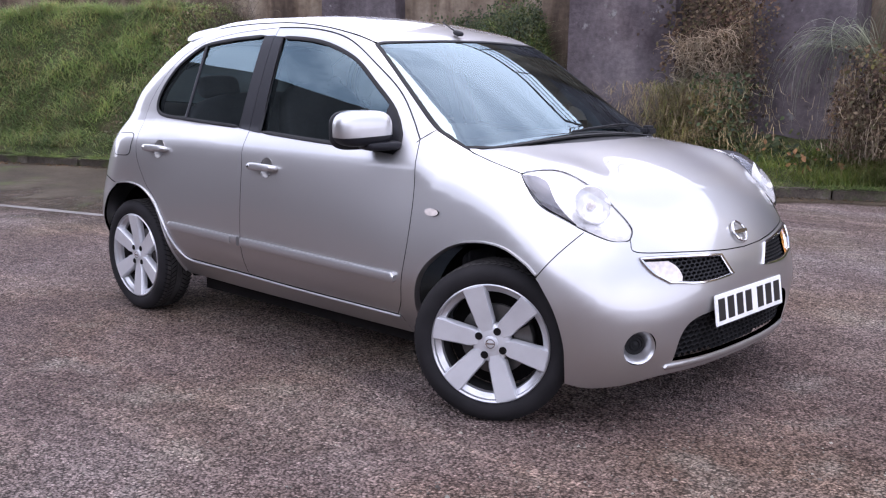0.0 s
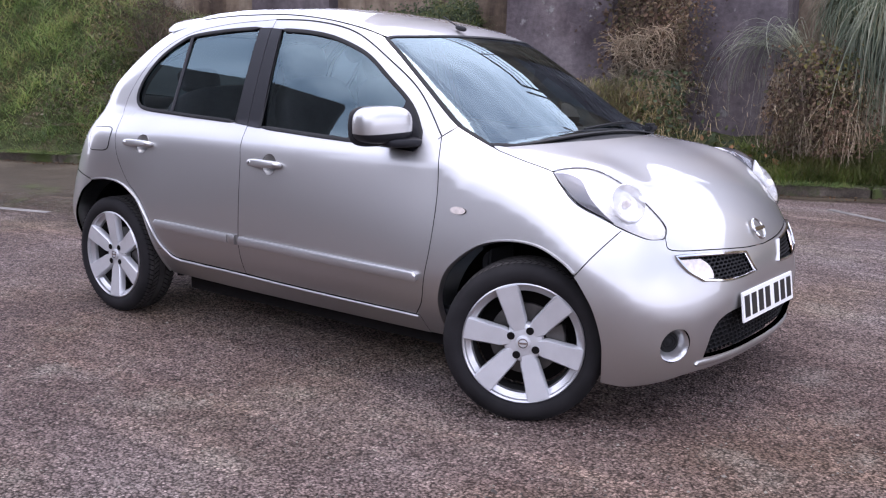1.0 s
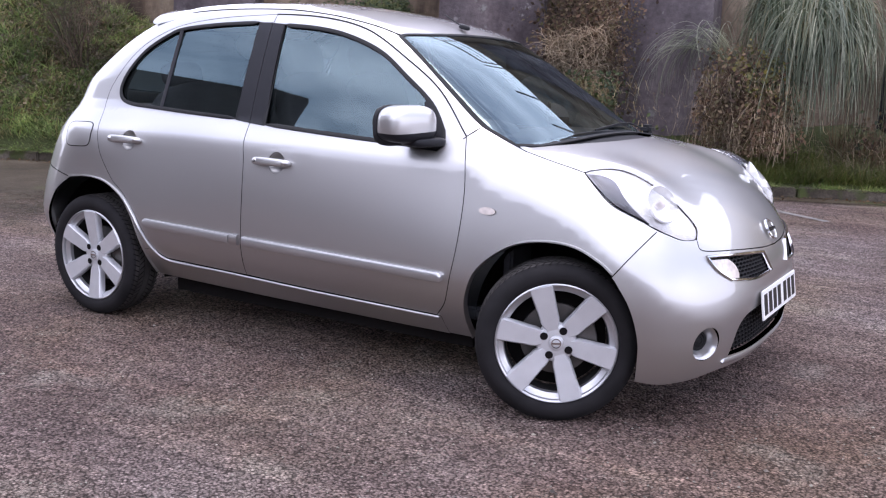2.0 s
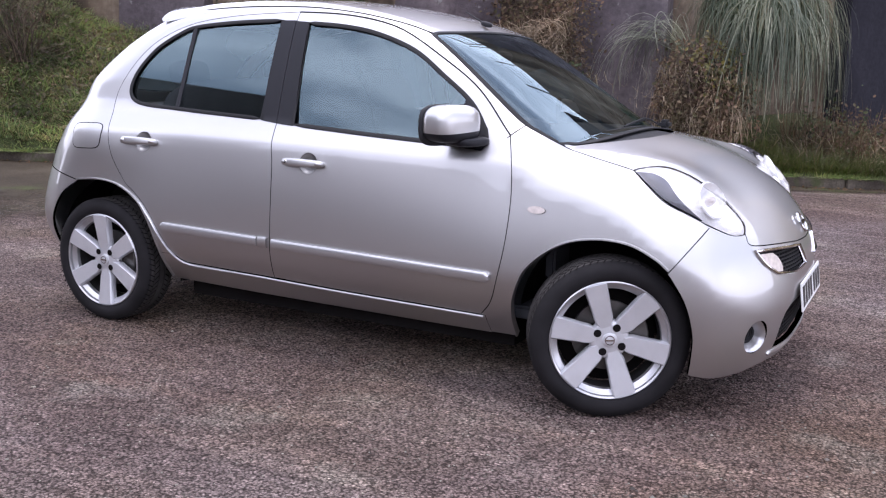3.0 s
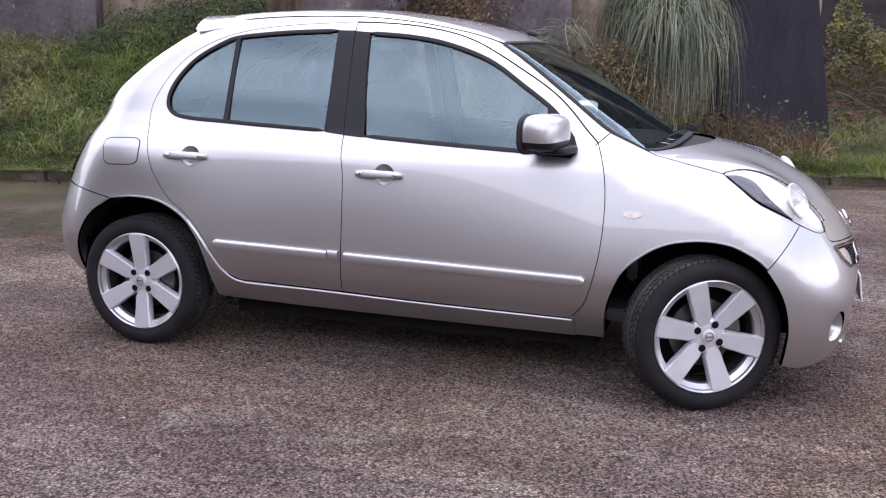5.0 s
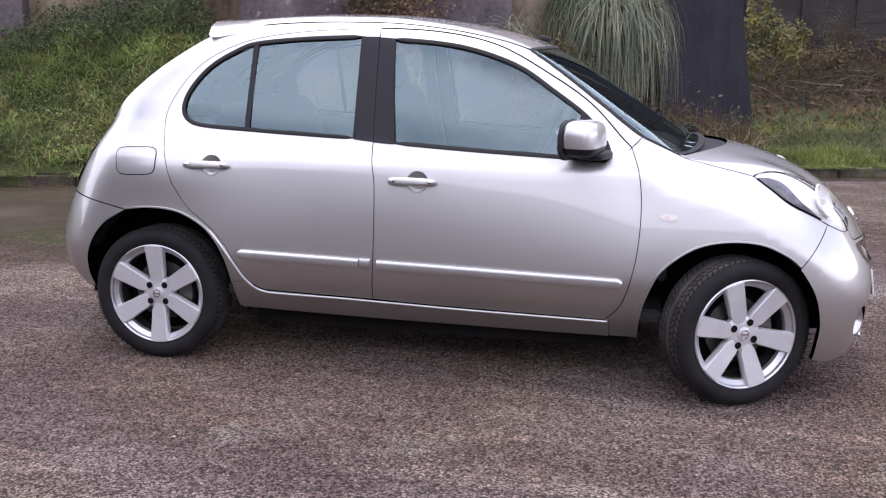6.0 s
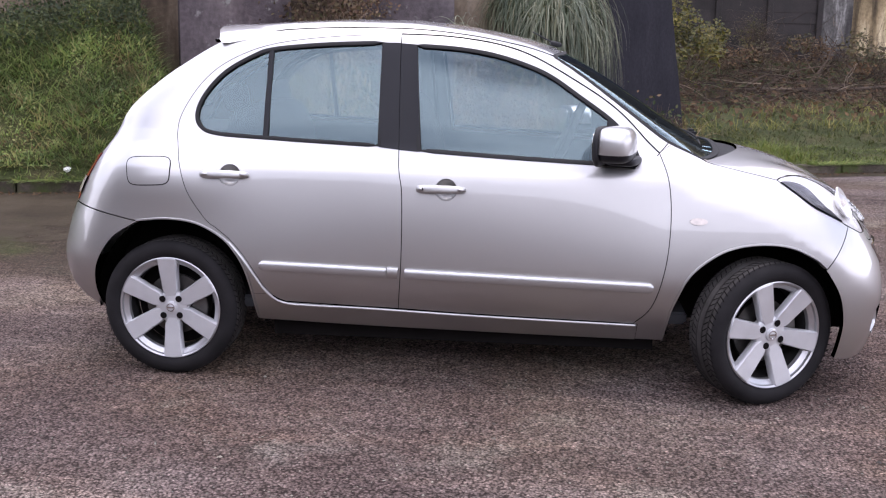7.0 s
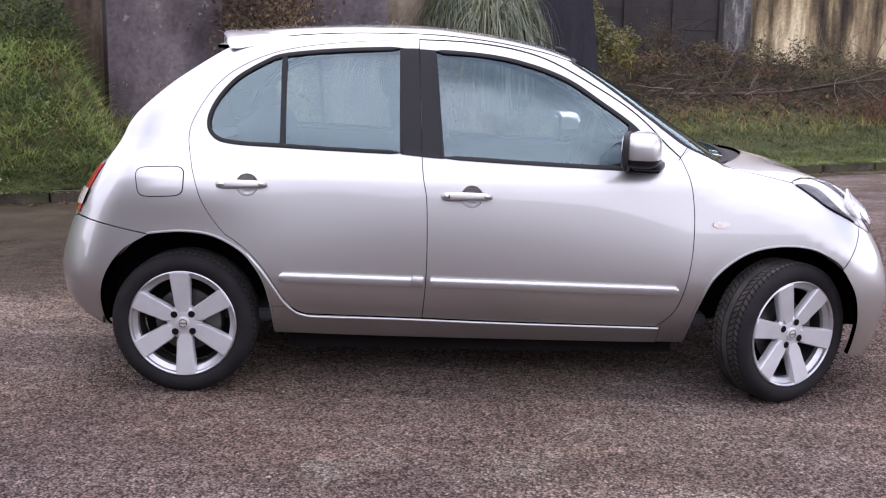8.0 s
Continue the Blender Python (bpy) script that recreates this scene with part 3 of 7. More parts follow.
    # fuel flap on the driver's side
    if near:
        flap = []
        for a in np.linspace(0, 2 * math.pi, 48, endpoint=False):
            ca, sa = math.cos(a), math.sin(a)
            k = (abs(ca) ** 5 + abs(sa) ** 5) ** -0.2
            flap.append((-0.0725 + 0.094 * k * ca + 0.006 * k * sa * ca - 0.004 * k * sa, 0.8555 + 0.056 * k * sa + 0.004 * k * ca))
        flap = sd(flap)
        panel("fuel_flap", flap, view, PAINT, quarter, off=0.0016, rim=0.003, gap=0.002)
        ribbon("flap_gap", flap, view, DARK, quarter, width=0.004, off=0.0010, thick=0.002, closed=True)

# bonnet
half = [on_top([(2.385 - 0.60 * y * y, y)])[0] for y in (0.0, -0.2, -0.4, -0.55, -0.622)]
right = [half, [half[-1], (2.296, -0.652, 0.910), (2.440, -0.662, 0.876)], HL_TOP[::-1][:6], LIP]
outline = loop(*right, *[mir(r)[::-1] for r in right[::-1]])
panel("bonnet", outline, HOOD_VIEW, PAINT, car)
# cowl
panel("cowl", loop(half, [half[-1], (2.080, -0.640, 0.985)], [(2.080, -0.640, 0.985), (2.20, -0.40, 0.975), (2.25, 0.0, 0.962)], mir([(2.25, 0.0, 0.962), (2.20, -0.40, 0.975), (2.080, -0.640, 0.985)][::1]), mir([(2.080, -0.640, 0.985), half[-1]]), mir(half)[::-1]), HOOD_VIEW, BLACK, car, off=-0.012)
# roof and windscreen
ditch = on_top([(1.53, -0.518), (1.2, -0.511), (0.9, -0.508), (0.5, -0.501), (0.16, -0.491)])
top_edge = on_top([(1.552, -0.512), (1.585, -0.3), (1.60, 0.0)])
back_edge = on_top([(0.16, -0.491), (0.06, -0.3), (0.04, 0.0)])
panel("roof", loop(top_edge[::-1], ditch, back_edge, mir(back_edge)[::-1], mir(ditch)[::-1], mir(top_edge)), ROOF_VIEW, PAINT, car)
screen_run = [(2.150, -0.630, 0.945), *SCREEN_EDGE[1:]]
screen_ring = loop(screen_run, on_top([(1.560, -0.50), (1.592, -0.3), (1.607, 0.0)]), mir(on_top([(1.560, -0.50), (1.592, -0.3), (1.607, 0.0)]))[::-1], mir(screen_run)[::-1],
                   [(2.150, 0.630, 0.945), (2.24, 0.40, 0.955), (2.27, 0.0, 0.955), (2.24, -0.40, 0.955), (2.150, -0.630, 0.945)])
ws = panel("windscreen", screen_ring, FRONT_VIEW, SCREEN_GLASS, car, "clear curved windscreen", off=-0.002, rim=0.0)
ws.visible_shadow = False
ribbon("screen_seal", screen_ring, FRONT_VIEW, RUBBER, ws, width=0.014, off=0.001, closed=True)

# front bumper with its openings
def on_nose(points):
    """(y, z) pairs laid onto the nose."""
    p = np.array(points, float)
    o = np.stack([0 * p[:, 0] + 3.4, p[:, 0], p[:, 1]], 1)
    return solve(o, np.repeat(np.array([[-1.0, 0, 0]]), len(p), 0), 1.4)


GRILLE = [[(-0.545, 0.606), (-0.36, 0.598), (-0.170, 0.584)], [(-0.170, 0.584), (-0.118, 0.512)], [(-0.118, 0.512), (-0.30, 0.506), (-0.455, 0.522)], [(-0.455, 0.522), (-0.515, 0.560), (-0.545, 0.606)]]
LOW_GRILLE = [[(-0.425, 0.240), (-0.41, 0.33), (-0.36, 0.378), (-0.25, 0.395), (0.0, 0.400), (0.25, 0.395), (0.36, 0.378), (0.41, 0.33), (0.425, 0.240)], [(0.425, 0.240), (0.0, 0.225), (-0.425, 0.240)]]
grille_rings = [loop(*[on_nose(r) for r in GRILLE])]
grille_rings.append(mir(grille_rings[0]))
low_ring = loop(*[on_nose(r) for r in LOW_GRILLE])


FOG_VIEW = {-1: Flat((-0.80, 0.6, 0)), 1: Flat((-0.80, -0.6, 0))}


def nose_disc(sgn, yc, zc, r, n=28):
    """A round outline on the bumper's corner."""
    v = FOG_VIEW[sgn]
    c = v.flat(on_nose([(sgn * yc, zc)]))[0]
    a = np.linspace(0, 2 * math.pi, n, endpoint=False)
    return v.back(np.stack([c[0] + r * np.cos(a), c[1] + r * np.sin(a)], 1))


fogs = {s: nose_disc(s, 0.575, 0.308, 0.062) for s in (-1, 1)}
seam_low = [(2.622, -0.808, 0.548), (2.684, -0.791, 0.445), (2.710, -0.766, 0.335), (2.706, -0.746, 0.245), (2.698, -0.732, 0.178)]
hl_front = [(2.725, -0.672, 0.700), (2.787, -0.614, 0.668), (2.821, -0.547, 0.662)]
edges = [LIP[::-1], hl_front[::-1], BUMPER_SEAM, seam_low, [(2.698, -0.732, 0.178), (2.761, -0.676, 0.166), (2.825, -0.604, 0.172), (2.910, -0.425, 0.192), (2.945, 0.0, 0.182)]]
bumper = panel("front_bumper", loop(*edges, *[mir(r)[::-1] for r in edges[::-1]]), NOSE, PAINT, car, holes=[*grille_rings, low_ring, *fogs.values()], step=0.03, rim=0.02)

# tailgate, rear window and rear bumper
rear_side = [(0.16, -0.490, 1.405), (0.03, -0.535, 1.320), (-0.09, -0.557, 1.236), (-0.23, -0.585, 1.100), (-0.30, -0.595, 1.0), (-0.345, -0.605, 0.90), (-0.395, -0.615, 0.80), (-0.425, -0.605, 0.690)]


def on_tail(points):
    p = np.array(points, float)
    o = np.stack([0 * p[:, 0] - 1.2, p[:, 0], p[:, 1]], 1)
    return solve(o, np.repeat(np.array([[1.0, 0, 0]]), len(p), 0), 1.6)


tail_low = on_tail([(-0.60, 0.688), (-0.3, 0.688), (0.0, 0.688)])
glass_ring = loop(on_tail([(-0.46, 1.06), (-0.43, 1.20), (-0.40, 1.33), (0.0, 1.36), (0.40, 1.33), (0.43, 1.20), (0.46, 1.06)]), on_tail([(0.46, 1.06), (0.0, 1.03), (-0.46, 1.06)]))
tailgate = panel("tailgate", loop(rear_side, tail_low, mir(tail_low)[::-1], mir(rear_side)[::-1], mir(back_edge), back_edge[::-1]), BACK_VIEW, PAINT, car, holes=[glass_ring])
rear_pane = panel("rear_window", glass_ring, BACK_VIEW, GLASS, tailgate, off=-0.004, gap=-0.004, rim=0.0)
rear_pane.visible_shadow = False
for ob in (tailgate, rear_pane):
    # the upper tailgate lies in between the quarter panels
    for v in ob.data.vertices:
        k = min(1, max(0, (v.co.z - 0.90) / 0.12)) * min(1, max(0, (0.60 - abs(v.co.y)) / 0.10))
        v.co.x += (0.085 + 0.06 * min(1, max(0, (v.co.z - 1.22) / 0.12))) * k
rb = [[(-0.122, -0.799, 0.650), (-0.276, -0.744, 0.674), (-0.425, -0.610, 0.687)], tail_low]
low_b = on_side([(-0.122, 0.648), (-0.236, 0.575), (-0.312, 0.458), (-0.340, 0.300), (-0.335, 0.235)])
bot_b = on_tail([(-0.60, 0.235), (-0.3, 0.235), (0.0, 0.235)])
edges = [low_b[::-1], *rb, ]
full = [*edges, *[mir(r)[::-1] for r in edges[::-1]], mir(bot_b), bot_b[::-1]]
panel("rear_bumper", loop(*full), TAIL, PAINT, car)

# ---- wheels ----
R_TYRE, R_RIM, W_TYRE = 0.287, 0.2155, 0.178


def build_wheel(parent, name, at, spin=0.0):
    """An alloy wheel whose face looks along -y from its own centre plane."""
    wheel = new(name)
    wheel.empty_display_size = 0.1
    wheel.parent = parent
    wheel.matrix_local = at
    h = W_TYRE / 2
    # tyre with grooves round the tread
    prof = [(R_RIM - 0.004, -h + 0.016), (R_RIM + 0.004, -h + 0.006), (R_RIM + 0.020, -h - 0.001), (R_RIM + 0.042, -h - 0.002), (R_TYRE - 0.018, -h + 0.006), (R_TYRE - 0.008, -h + 0.013), (R_TYRE - 0.003, -h + 0.022)]
    for g in (-0.048, -0.017, 0.017, 0.048):
        prof += [(R_TYRE - 0.001, g - 0.0042), (R_TYRE - 0.008, g - 0.0035), (R_TYRE - 0.008, g + 0.0035), (R_TYRE - 0.001, g + 0.0042)]
    wall = prof[:7]
    tyre = part("tyre", lathe(wall + [(R_TYRE - 0.012, -h + 0.03), (R_TYRE - 0.012, h - 0.03)] + [(r, -a) for r, a in wall[::-1]], 96), TYRE, wheel, "black road tyre")
    part("tread", lathe([(R_TYRE - 0.012, -h + 0.020), (R_TYRE - 0.0025, -h + 0.0215)] + prof[7:] + [(R_TYRE - 0.0025, h - 0.0215), (R_TYRE - 0.012, h - 0.020)], 120), TREAD, tyre, "dusty grooved tread")
    # cross grooves of the tread
    bm = bmesh.new()
    for i in range(72):
        t = 2 * math.pi * i / 72
        for side in (-1, 1):
            for lo, hi, skew in ((0.050, 0.080, 0.05), (0.020, 0.046, -0.06)):
                c = []
                for y, dt in ((lo, 0.0), (hi, skew)):
                    for w in (-0.009, 0.009):
                        r = R_TYRE + 0.0006 - (0.004 if y > 0.072 else 0)
                        c.append((r * math.cos(t + dt + w), side * y, r * math.sin(t + dt + w)))
                vs = [bm.verts.new(v) for v in (c[0], c[1], c[3], c[2])]
                bm.faces.new(vs)
    part("tread_pattern", bm, DARK, tyre, smooth=False, kind="stuff")
    # rim barrel
    barrel = part("rim", lathe([(R_RIM - 0.002, -h + 0.012), (R_RIM, -h + 0.006), (R_RIM - 0.004, -h + 0.003), (R_RIM - 0.010, -h + 0.007), (R_RIM - 0.012, -h + 0.018), (R_RIM - 0.022, -h + 0.024), (R_RIM - 0.030, -h + 0.030), (R_RIM - 0.033, -h + 0.045)], 96), BARREL, wheel, "machined alloy wheel rim")
    # inner barrel: dusty, and coloured near-black for the shade in there
    part("barrel", lathe([(R_RIM - 0.033, -h + 0.045), (R_RIM - 0.036, 0.0), (R_RIM - 0.024, h - 0.03), (R_RIM - 0.004, h - 0.01)], 72), BARREL_SHADE_DUST, barrel, "dusty inside of the rim, coloured dark for its shade")
    # spokes
    bm = bmesh.new()
    prof = [(0.036, 0.021), (0.054, 0.0235), (0.066, 0.0300), (0.080, 0.0335), (0.11, 0.0345), (0.15, 0.0378), (0.2045, 0.0410)]
    for k in range(6):
        a = spin + k * math.pi / 3
        ca, sa = math.cos(a), math.sin(a)
        out = [(r, w) for r, w in prof] + [(0.2105, 0.034), (0.2118, 0.016), (0.2122, 0.0), (0.2118, -0.016), (0.2105, -0.034)] + [(r, -w) for r, w in prof[::-1]]
        front = lambda r: -h + 0.020 - 0.019 * max(0.0, min(1.0, (r - 0.05) / 0.16)) + (0.004 if r < 0.05 else 0)
        o2 = np.array(out)
        oi = inset2(o2, 0.0045)
        rows = []
        for pts, lift in ((o2, 0.034), (o2, 0.006), (oi, 0.0)):
            rows.append([bm.verts.new((r * ca - w * sa, front(r) + lift, r * sa + w * ca)) for r, w in pts])
        n = len(out)
        for p, q in zip(rows, rows[1:]):
            for i in range(n):
                bm.faces.new((p[i - 1], p[i], q[i], q[i - 1]))
        bm.faces.new(rows[-1])
    # hub disc with a scalloped edge and bolt holes sunk in it
    bmesh.ops.recalc_face_normals(bm, faces=bm.faces[:])
    part("spokes", bm, ALLOY, wheel, "six broad silver spokes")
    part("hub", lathe([(0.0, -h + 0.0215), (0.030, -h + 0.0215), (0.052, -h + 0.0225), (0.066, -h + 0.027), (0.072, -h + 0.036), (0.07, -h + 0.06)], 60), ALLOY, wheel)
    cap = part("centre_cap", lathe([(0.0, -h + 0.013), (0.018, -h + 0.0135), (0.0245, -h + 0.0155), (0.0265, -h + 0.0195), (0.0265, -h + 0.024)], 40), ALLOY, wheel)
    bm = lathe([(0.0140, -h + 0.0118), (0.0175, -h + 0.0112), (0.0180, -h + 0.0135)], 36)
    b2 = bmesh.ops.create_cube(bm, size=1.0)["verts"]
    bmesh.ops.scale(bm, verts=b2, vec=(0.030, 0.003, 0.007))
    bmesh.ops.translate(bm, verts=b2, vec=(0, -h + 0.0125, 0))
    part("cap_emblem", bm, CHROME, cap)
    for k in range(4):
        a = spin + math.radians(45) + k * math.pi / 2
        bm = lathe([(0.0, -h + 0.0170), (0.0125, -h + 0.0168), (0.0140, -h + 0.0185)], 20)
        bmesh.ops.translate(bm, verts=bm.verts[:], vec=(0.0495 * math.cos(a), 0, 0.0495 * math.sin(a)))
        part("bolt_hole", bm, DARK, wheel)
    # brake
    part("brake_disc", lathe([(0.05, -0.005), (0.128, -0.005), (0.128, 0.010), (0.05, 0.010)], 48, True), STEEL, wheel, "grey steel brake disc")
    bm = bmesh.new()
    prism(bm, [(0.075 * math.cos(t) if r else 0.145 * math.cos(t), 0.075 * math.sin(t) if r else 0.145 * math.sin(t)) for r, ts in ((0, np.linspace(-0.5, 0.5, 7)), (1, np.linspace(0.5, -0.5, 7))) for t in ts], -0.03, 0.03, 0.004)
    bmesh.ops.recalc_face_normals(bm, faces=bm.faces[:])
    part("brake_caliper", bm, STEEL, wheel)
    # near-black disc added for the shade behind the spokes
    part("shade_backing", lathe([(0.0, 0.03), (0.17, 0.03), (0.178, 0.035)], 48), DARK, wheel)
    v = part("valve", lathe([(0.0, -0.018), (0.004, -0.018), (0.004, 0.0), (0.0, 0.0)], 10), DARK, wheel)
    v.location = ((R_RIM - 0.026) * math.cos(spin + 2.62 + 0.55), -h + 0.035, (R_RIM - 0.026) * math.sin(spin + 2.62 + 0.55))
    return wheel


Z_HUB = 0.2855
STEER = 26.0
build_wheel(car, "rear_wheel", pose(0.0, -0.708, Z_HUB), radians(92))
build_wheel(car, "rear_wheel", pose(0.0, 0.708, Z_HUB, 0, 0, 180), radians(40))
build_wheel(car, "front_wheel", pose(2.404, -0.747, Z_HUB, 0, 0, STEER), radians(107.5))
build_wheel(car, "front_wheel", pose(2.418, 0.722, Z_HUB, 0, 0, 180 + STEER), radians(20))

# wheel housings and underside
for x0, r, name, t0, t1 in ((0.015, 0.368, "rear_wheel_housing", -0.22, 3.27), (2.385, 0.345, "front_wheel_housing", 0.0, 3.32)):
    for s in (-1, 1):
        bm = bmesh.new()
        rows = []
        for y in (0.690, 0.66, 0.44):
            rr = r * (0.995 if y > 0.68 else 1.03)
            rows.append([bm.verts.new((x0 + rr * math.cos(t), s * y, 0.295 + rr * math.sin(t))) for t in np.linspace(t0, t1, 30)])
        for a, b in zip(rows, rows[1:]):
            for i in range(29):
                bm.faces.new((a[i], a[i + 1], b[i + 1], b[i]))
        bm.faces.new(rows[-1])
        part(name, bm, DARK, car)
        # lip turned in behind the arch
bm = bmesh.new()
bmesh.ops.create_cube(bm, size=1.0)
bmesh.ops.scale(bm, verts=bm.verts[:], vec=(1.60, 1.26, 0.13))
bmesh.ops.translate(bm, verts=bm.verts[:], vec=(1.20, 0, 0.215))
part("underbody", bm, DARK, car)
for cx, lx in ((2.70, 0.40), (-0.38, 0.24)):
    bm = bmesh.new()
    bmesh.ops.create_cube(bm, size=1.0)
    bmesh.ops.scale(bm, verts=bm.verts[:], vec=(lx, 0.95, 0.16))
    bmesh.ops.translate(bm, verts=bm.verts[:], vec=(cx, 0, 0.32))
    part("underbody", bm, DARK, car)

# ---- lamps, grilles, plate, mirrors and the rest of the car ----
def tube(name, pts, r, mat, parent, label="", n=10, taper=1.0):
    """A round bar along a run of points."""
    p = spline(pts, 6)
    bm = bmesh.new()
    rings = []
    for i, c in enumerate(p):
        t = Vector(p[min(i + 1, len(p) - 1)] - p[max(i - 1, 0)]).normalized()
        u = t.cross(Vector((0.13, 0.21, 1))).normalized()
        w = t.cross(u)
        k = r * (1 + (taper - 1) * i / max(1, len(p) - 1))
        rings.append([bm.verts.new(Vector(c) + (u * math.cos(a) + w * math.sin(a)) * k) for a in np.linspace(0, 2 * math.pi, n, endpoint=False)])
    for a, b in zip(rings, rings[1:]):
        for i in range(n):
            bm.faces.new((a[i - 1], a[i], b[i], b[i - 1]))
    bm.faces.new(rings[0][::-1])
    bm.faces.new(rings[-1])
    bmesh.ops.recalc_face_normals(bm, faces=bm.faces[:])
    return part(name, bm, mat, parent, label)


def block(size, at, bevel=0.004, segs=2):
    """A box with rounded edges at a pose."""
    bm = bmesh.new()
    bmesh.ops.create_cube(bm, size=1.0)
    bmesh.ops.scale(bm, verts=bm.verts[:], vec=size)
    if bevel:
        bmesh.ops.bevel(bm, geom=bm.edges[:], offset=bevel, segments=segs, affect="EDGES")
    bmesh.ops.transform(bm, matrix=at, verts=bm.verts[:])
    return bm


def egg(size, at, power=0.6, u=36, v=24):
    """A rounded block."""
    bm = bmesh.new()
    bmesh.ops.create_uvsphere(bm, u_segments=u, v_segments=v, radius=1.0)
    for q in bm.verts:
        q.co = [math.copysign(abs(c) ** power, c) * k for c, k in zip(q.co, size)]
    bmesh.ops.transform(bm, matrix=at, verts=bm.verts[:])
    return bm


def lattice(name, ring, view, depth, pitch, mat, parent, thick=0.0045):
    """A honeycomb-like mesh of bars inside an outline, sunk behind the shell."""
    q = view.flat(ring)
    lo, hi = q.min(0), q.max(0)

    def inside(pt):
        n, c = len(q), False
        for i in range(n):
            a, b = q[i], q[i - 1]
            if (a[1] > pt[1]) != (b[1] > pt[1]) and pt[0] < (b[0] - a[0]) * (pt[1] - a[1]) / (b[1] - a[1]) + a[0]:
                c = not c
        return c

    bm = bmesh.new()
    segs = []
    ph, pv = pitch
    rows = int((hi[1] - lo[1]) / pv) + 2
    cols = int((hi[0] - lo[0]) / ph) + 2
    for j in range(rows):
        for i in range(cols):
            x, y = lo[0] + (i + 0.5 * (j % 2)) * ph, lo[1] + j * pv
            segs += [((x, y), (x + ph / 2, y + pv * 0.35)), ((x + ph / 2, y + pv * 0.35), (x + ph, y)), ((x + ph / 2, y + pv * 0.35), (x + ph / 2, y + pv))]
    segs = [(a, b) for a, b in segs if inside(((a[0] + b[0]) / 2, (a[1] + b[1]) / 2))]
    if not segs:
        return None
    pa = view.back(np.array([a for a, _ in segs]))
    pb = view.back(np.array([b for _, b in segs]))
    na = normals_at(pa)
    for a, b, n in zip(pa - na * depth, pb - na * depth, na):
        t = Vector(b - a).normalized()
        w = t.cross(Vector(n)).normalized() * thick / 2
        d = Vector(n) * 0.012
        vs = [bm.verts.new(Vector(c) + o) for c in (a, b) for o in (w, -w, -w - d, w - d)]
        bm.faces.new((vs[0], vs[4], vs[5], vs[1]))
        bm.faces.new((vs[1], vs[5], vs[6], vs[2]))
        bm.faces.new((vs[3], vs[7], vs[4], vs[0]))
    bmesh.ops.recalc_face_normals(bm, faces=bm.faces[:])
    return part(name, bm, mat, parent, smooth=False, kind="stuff")


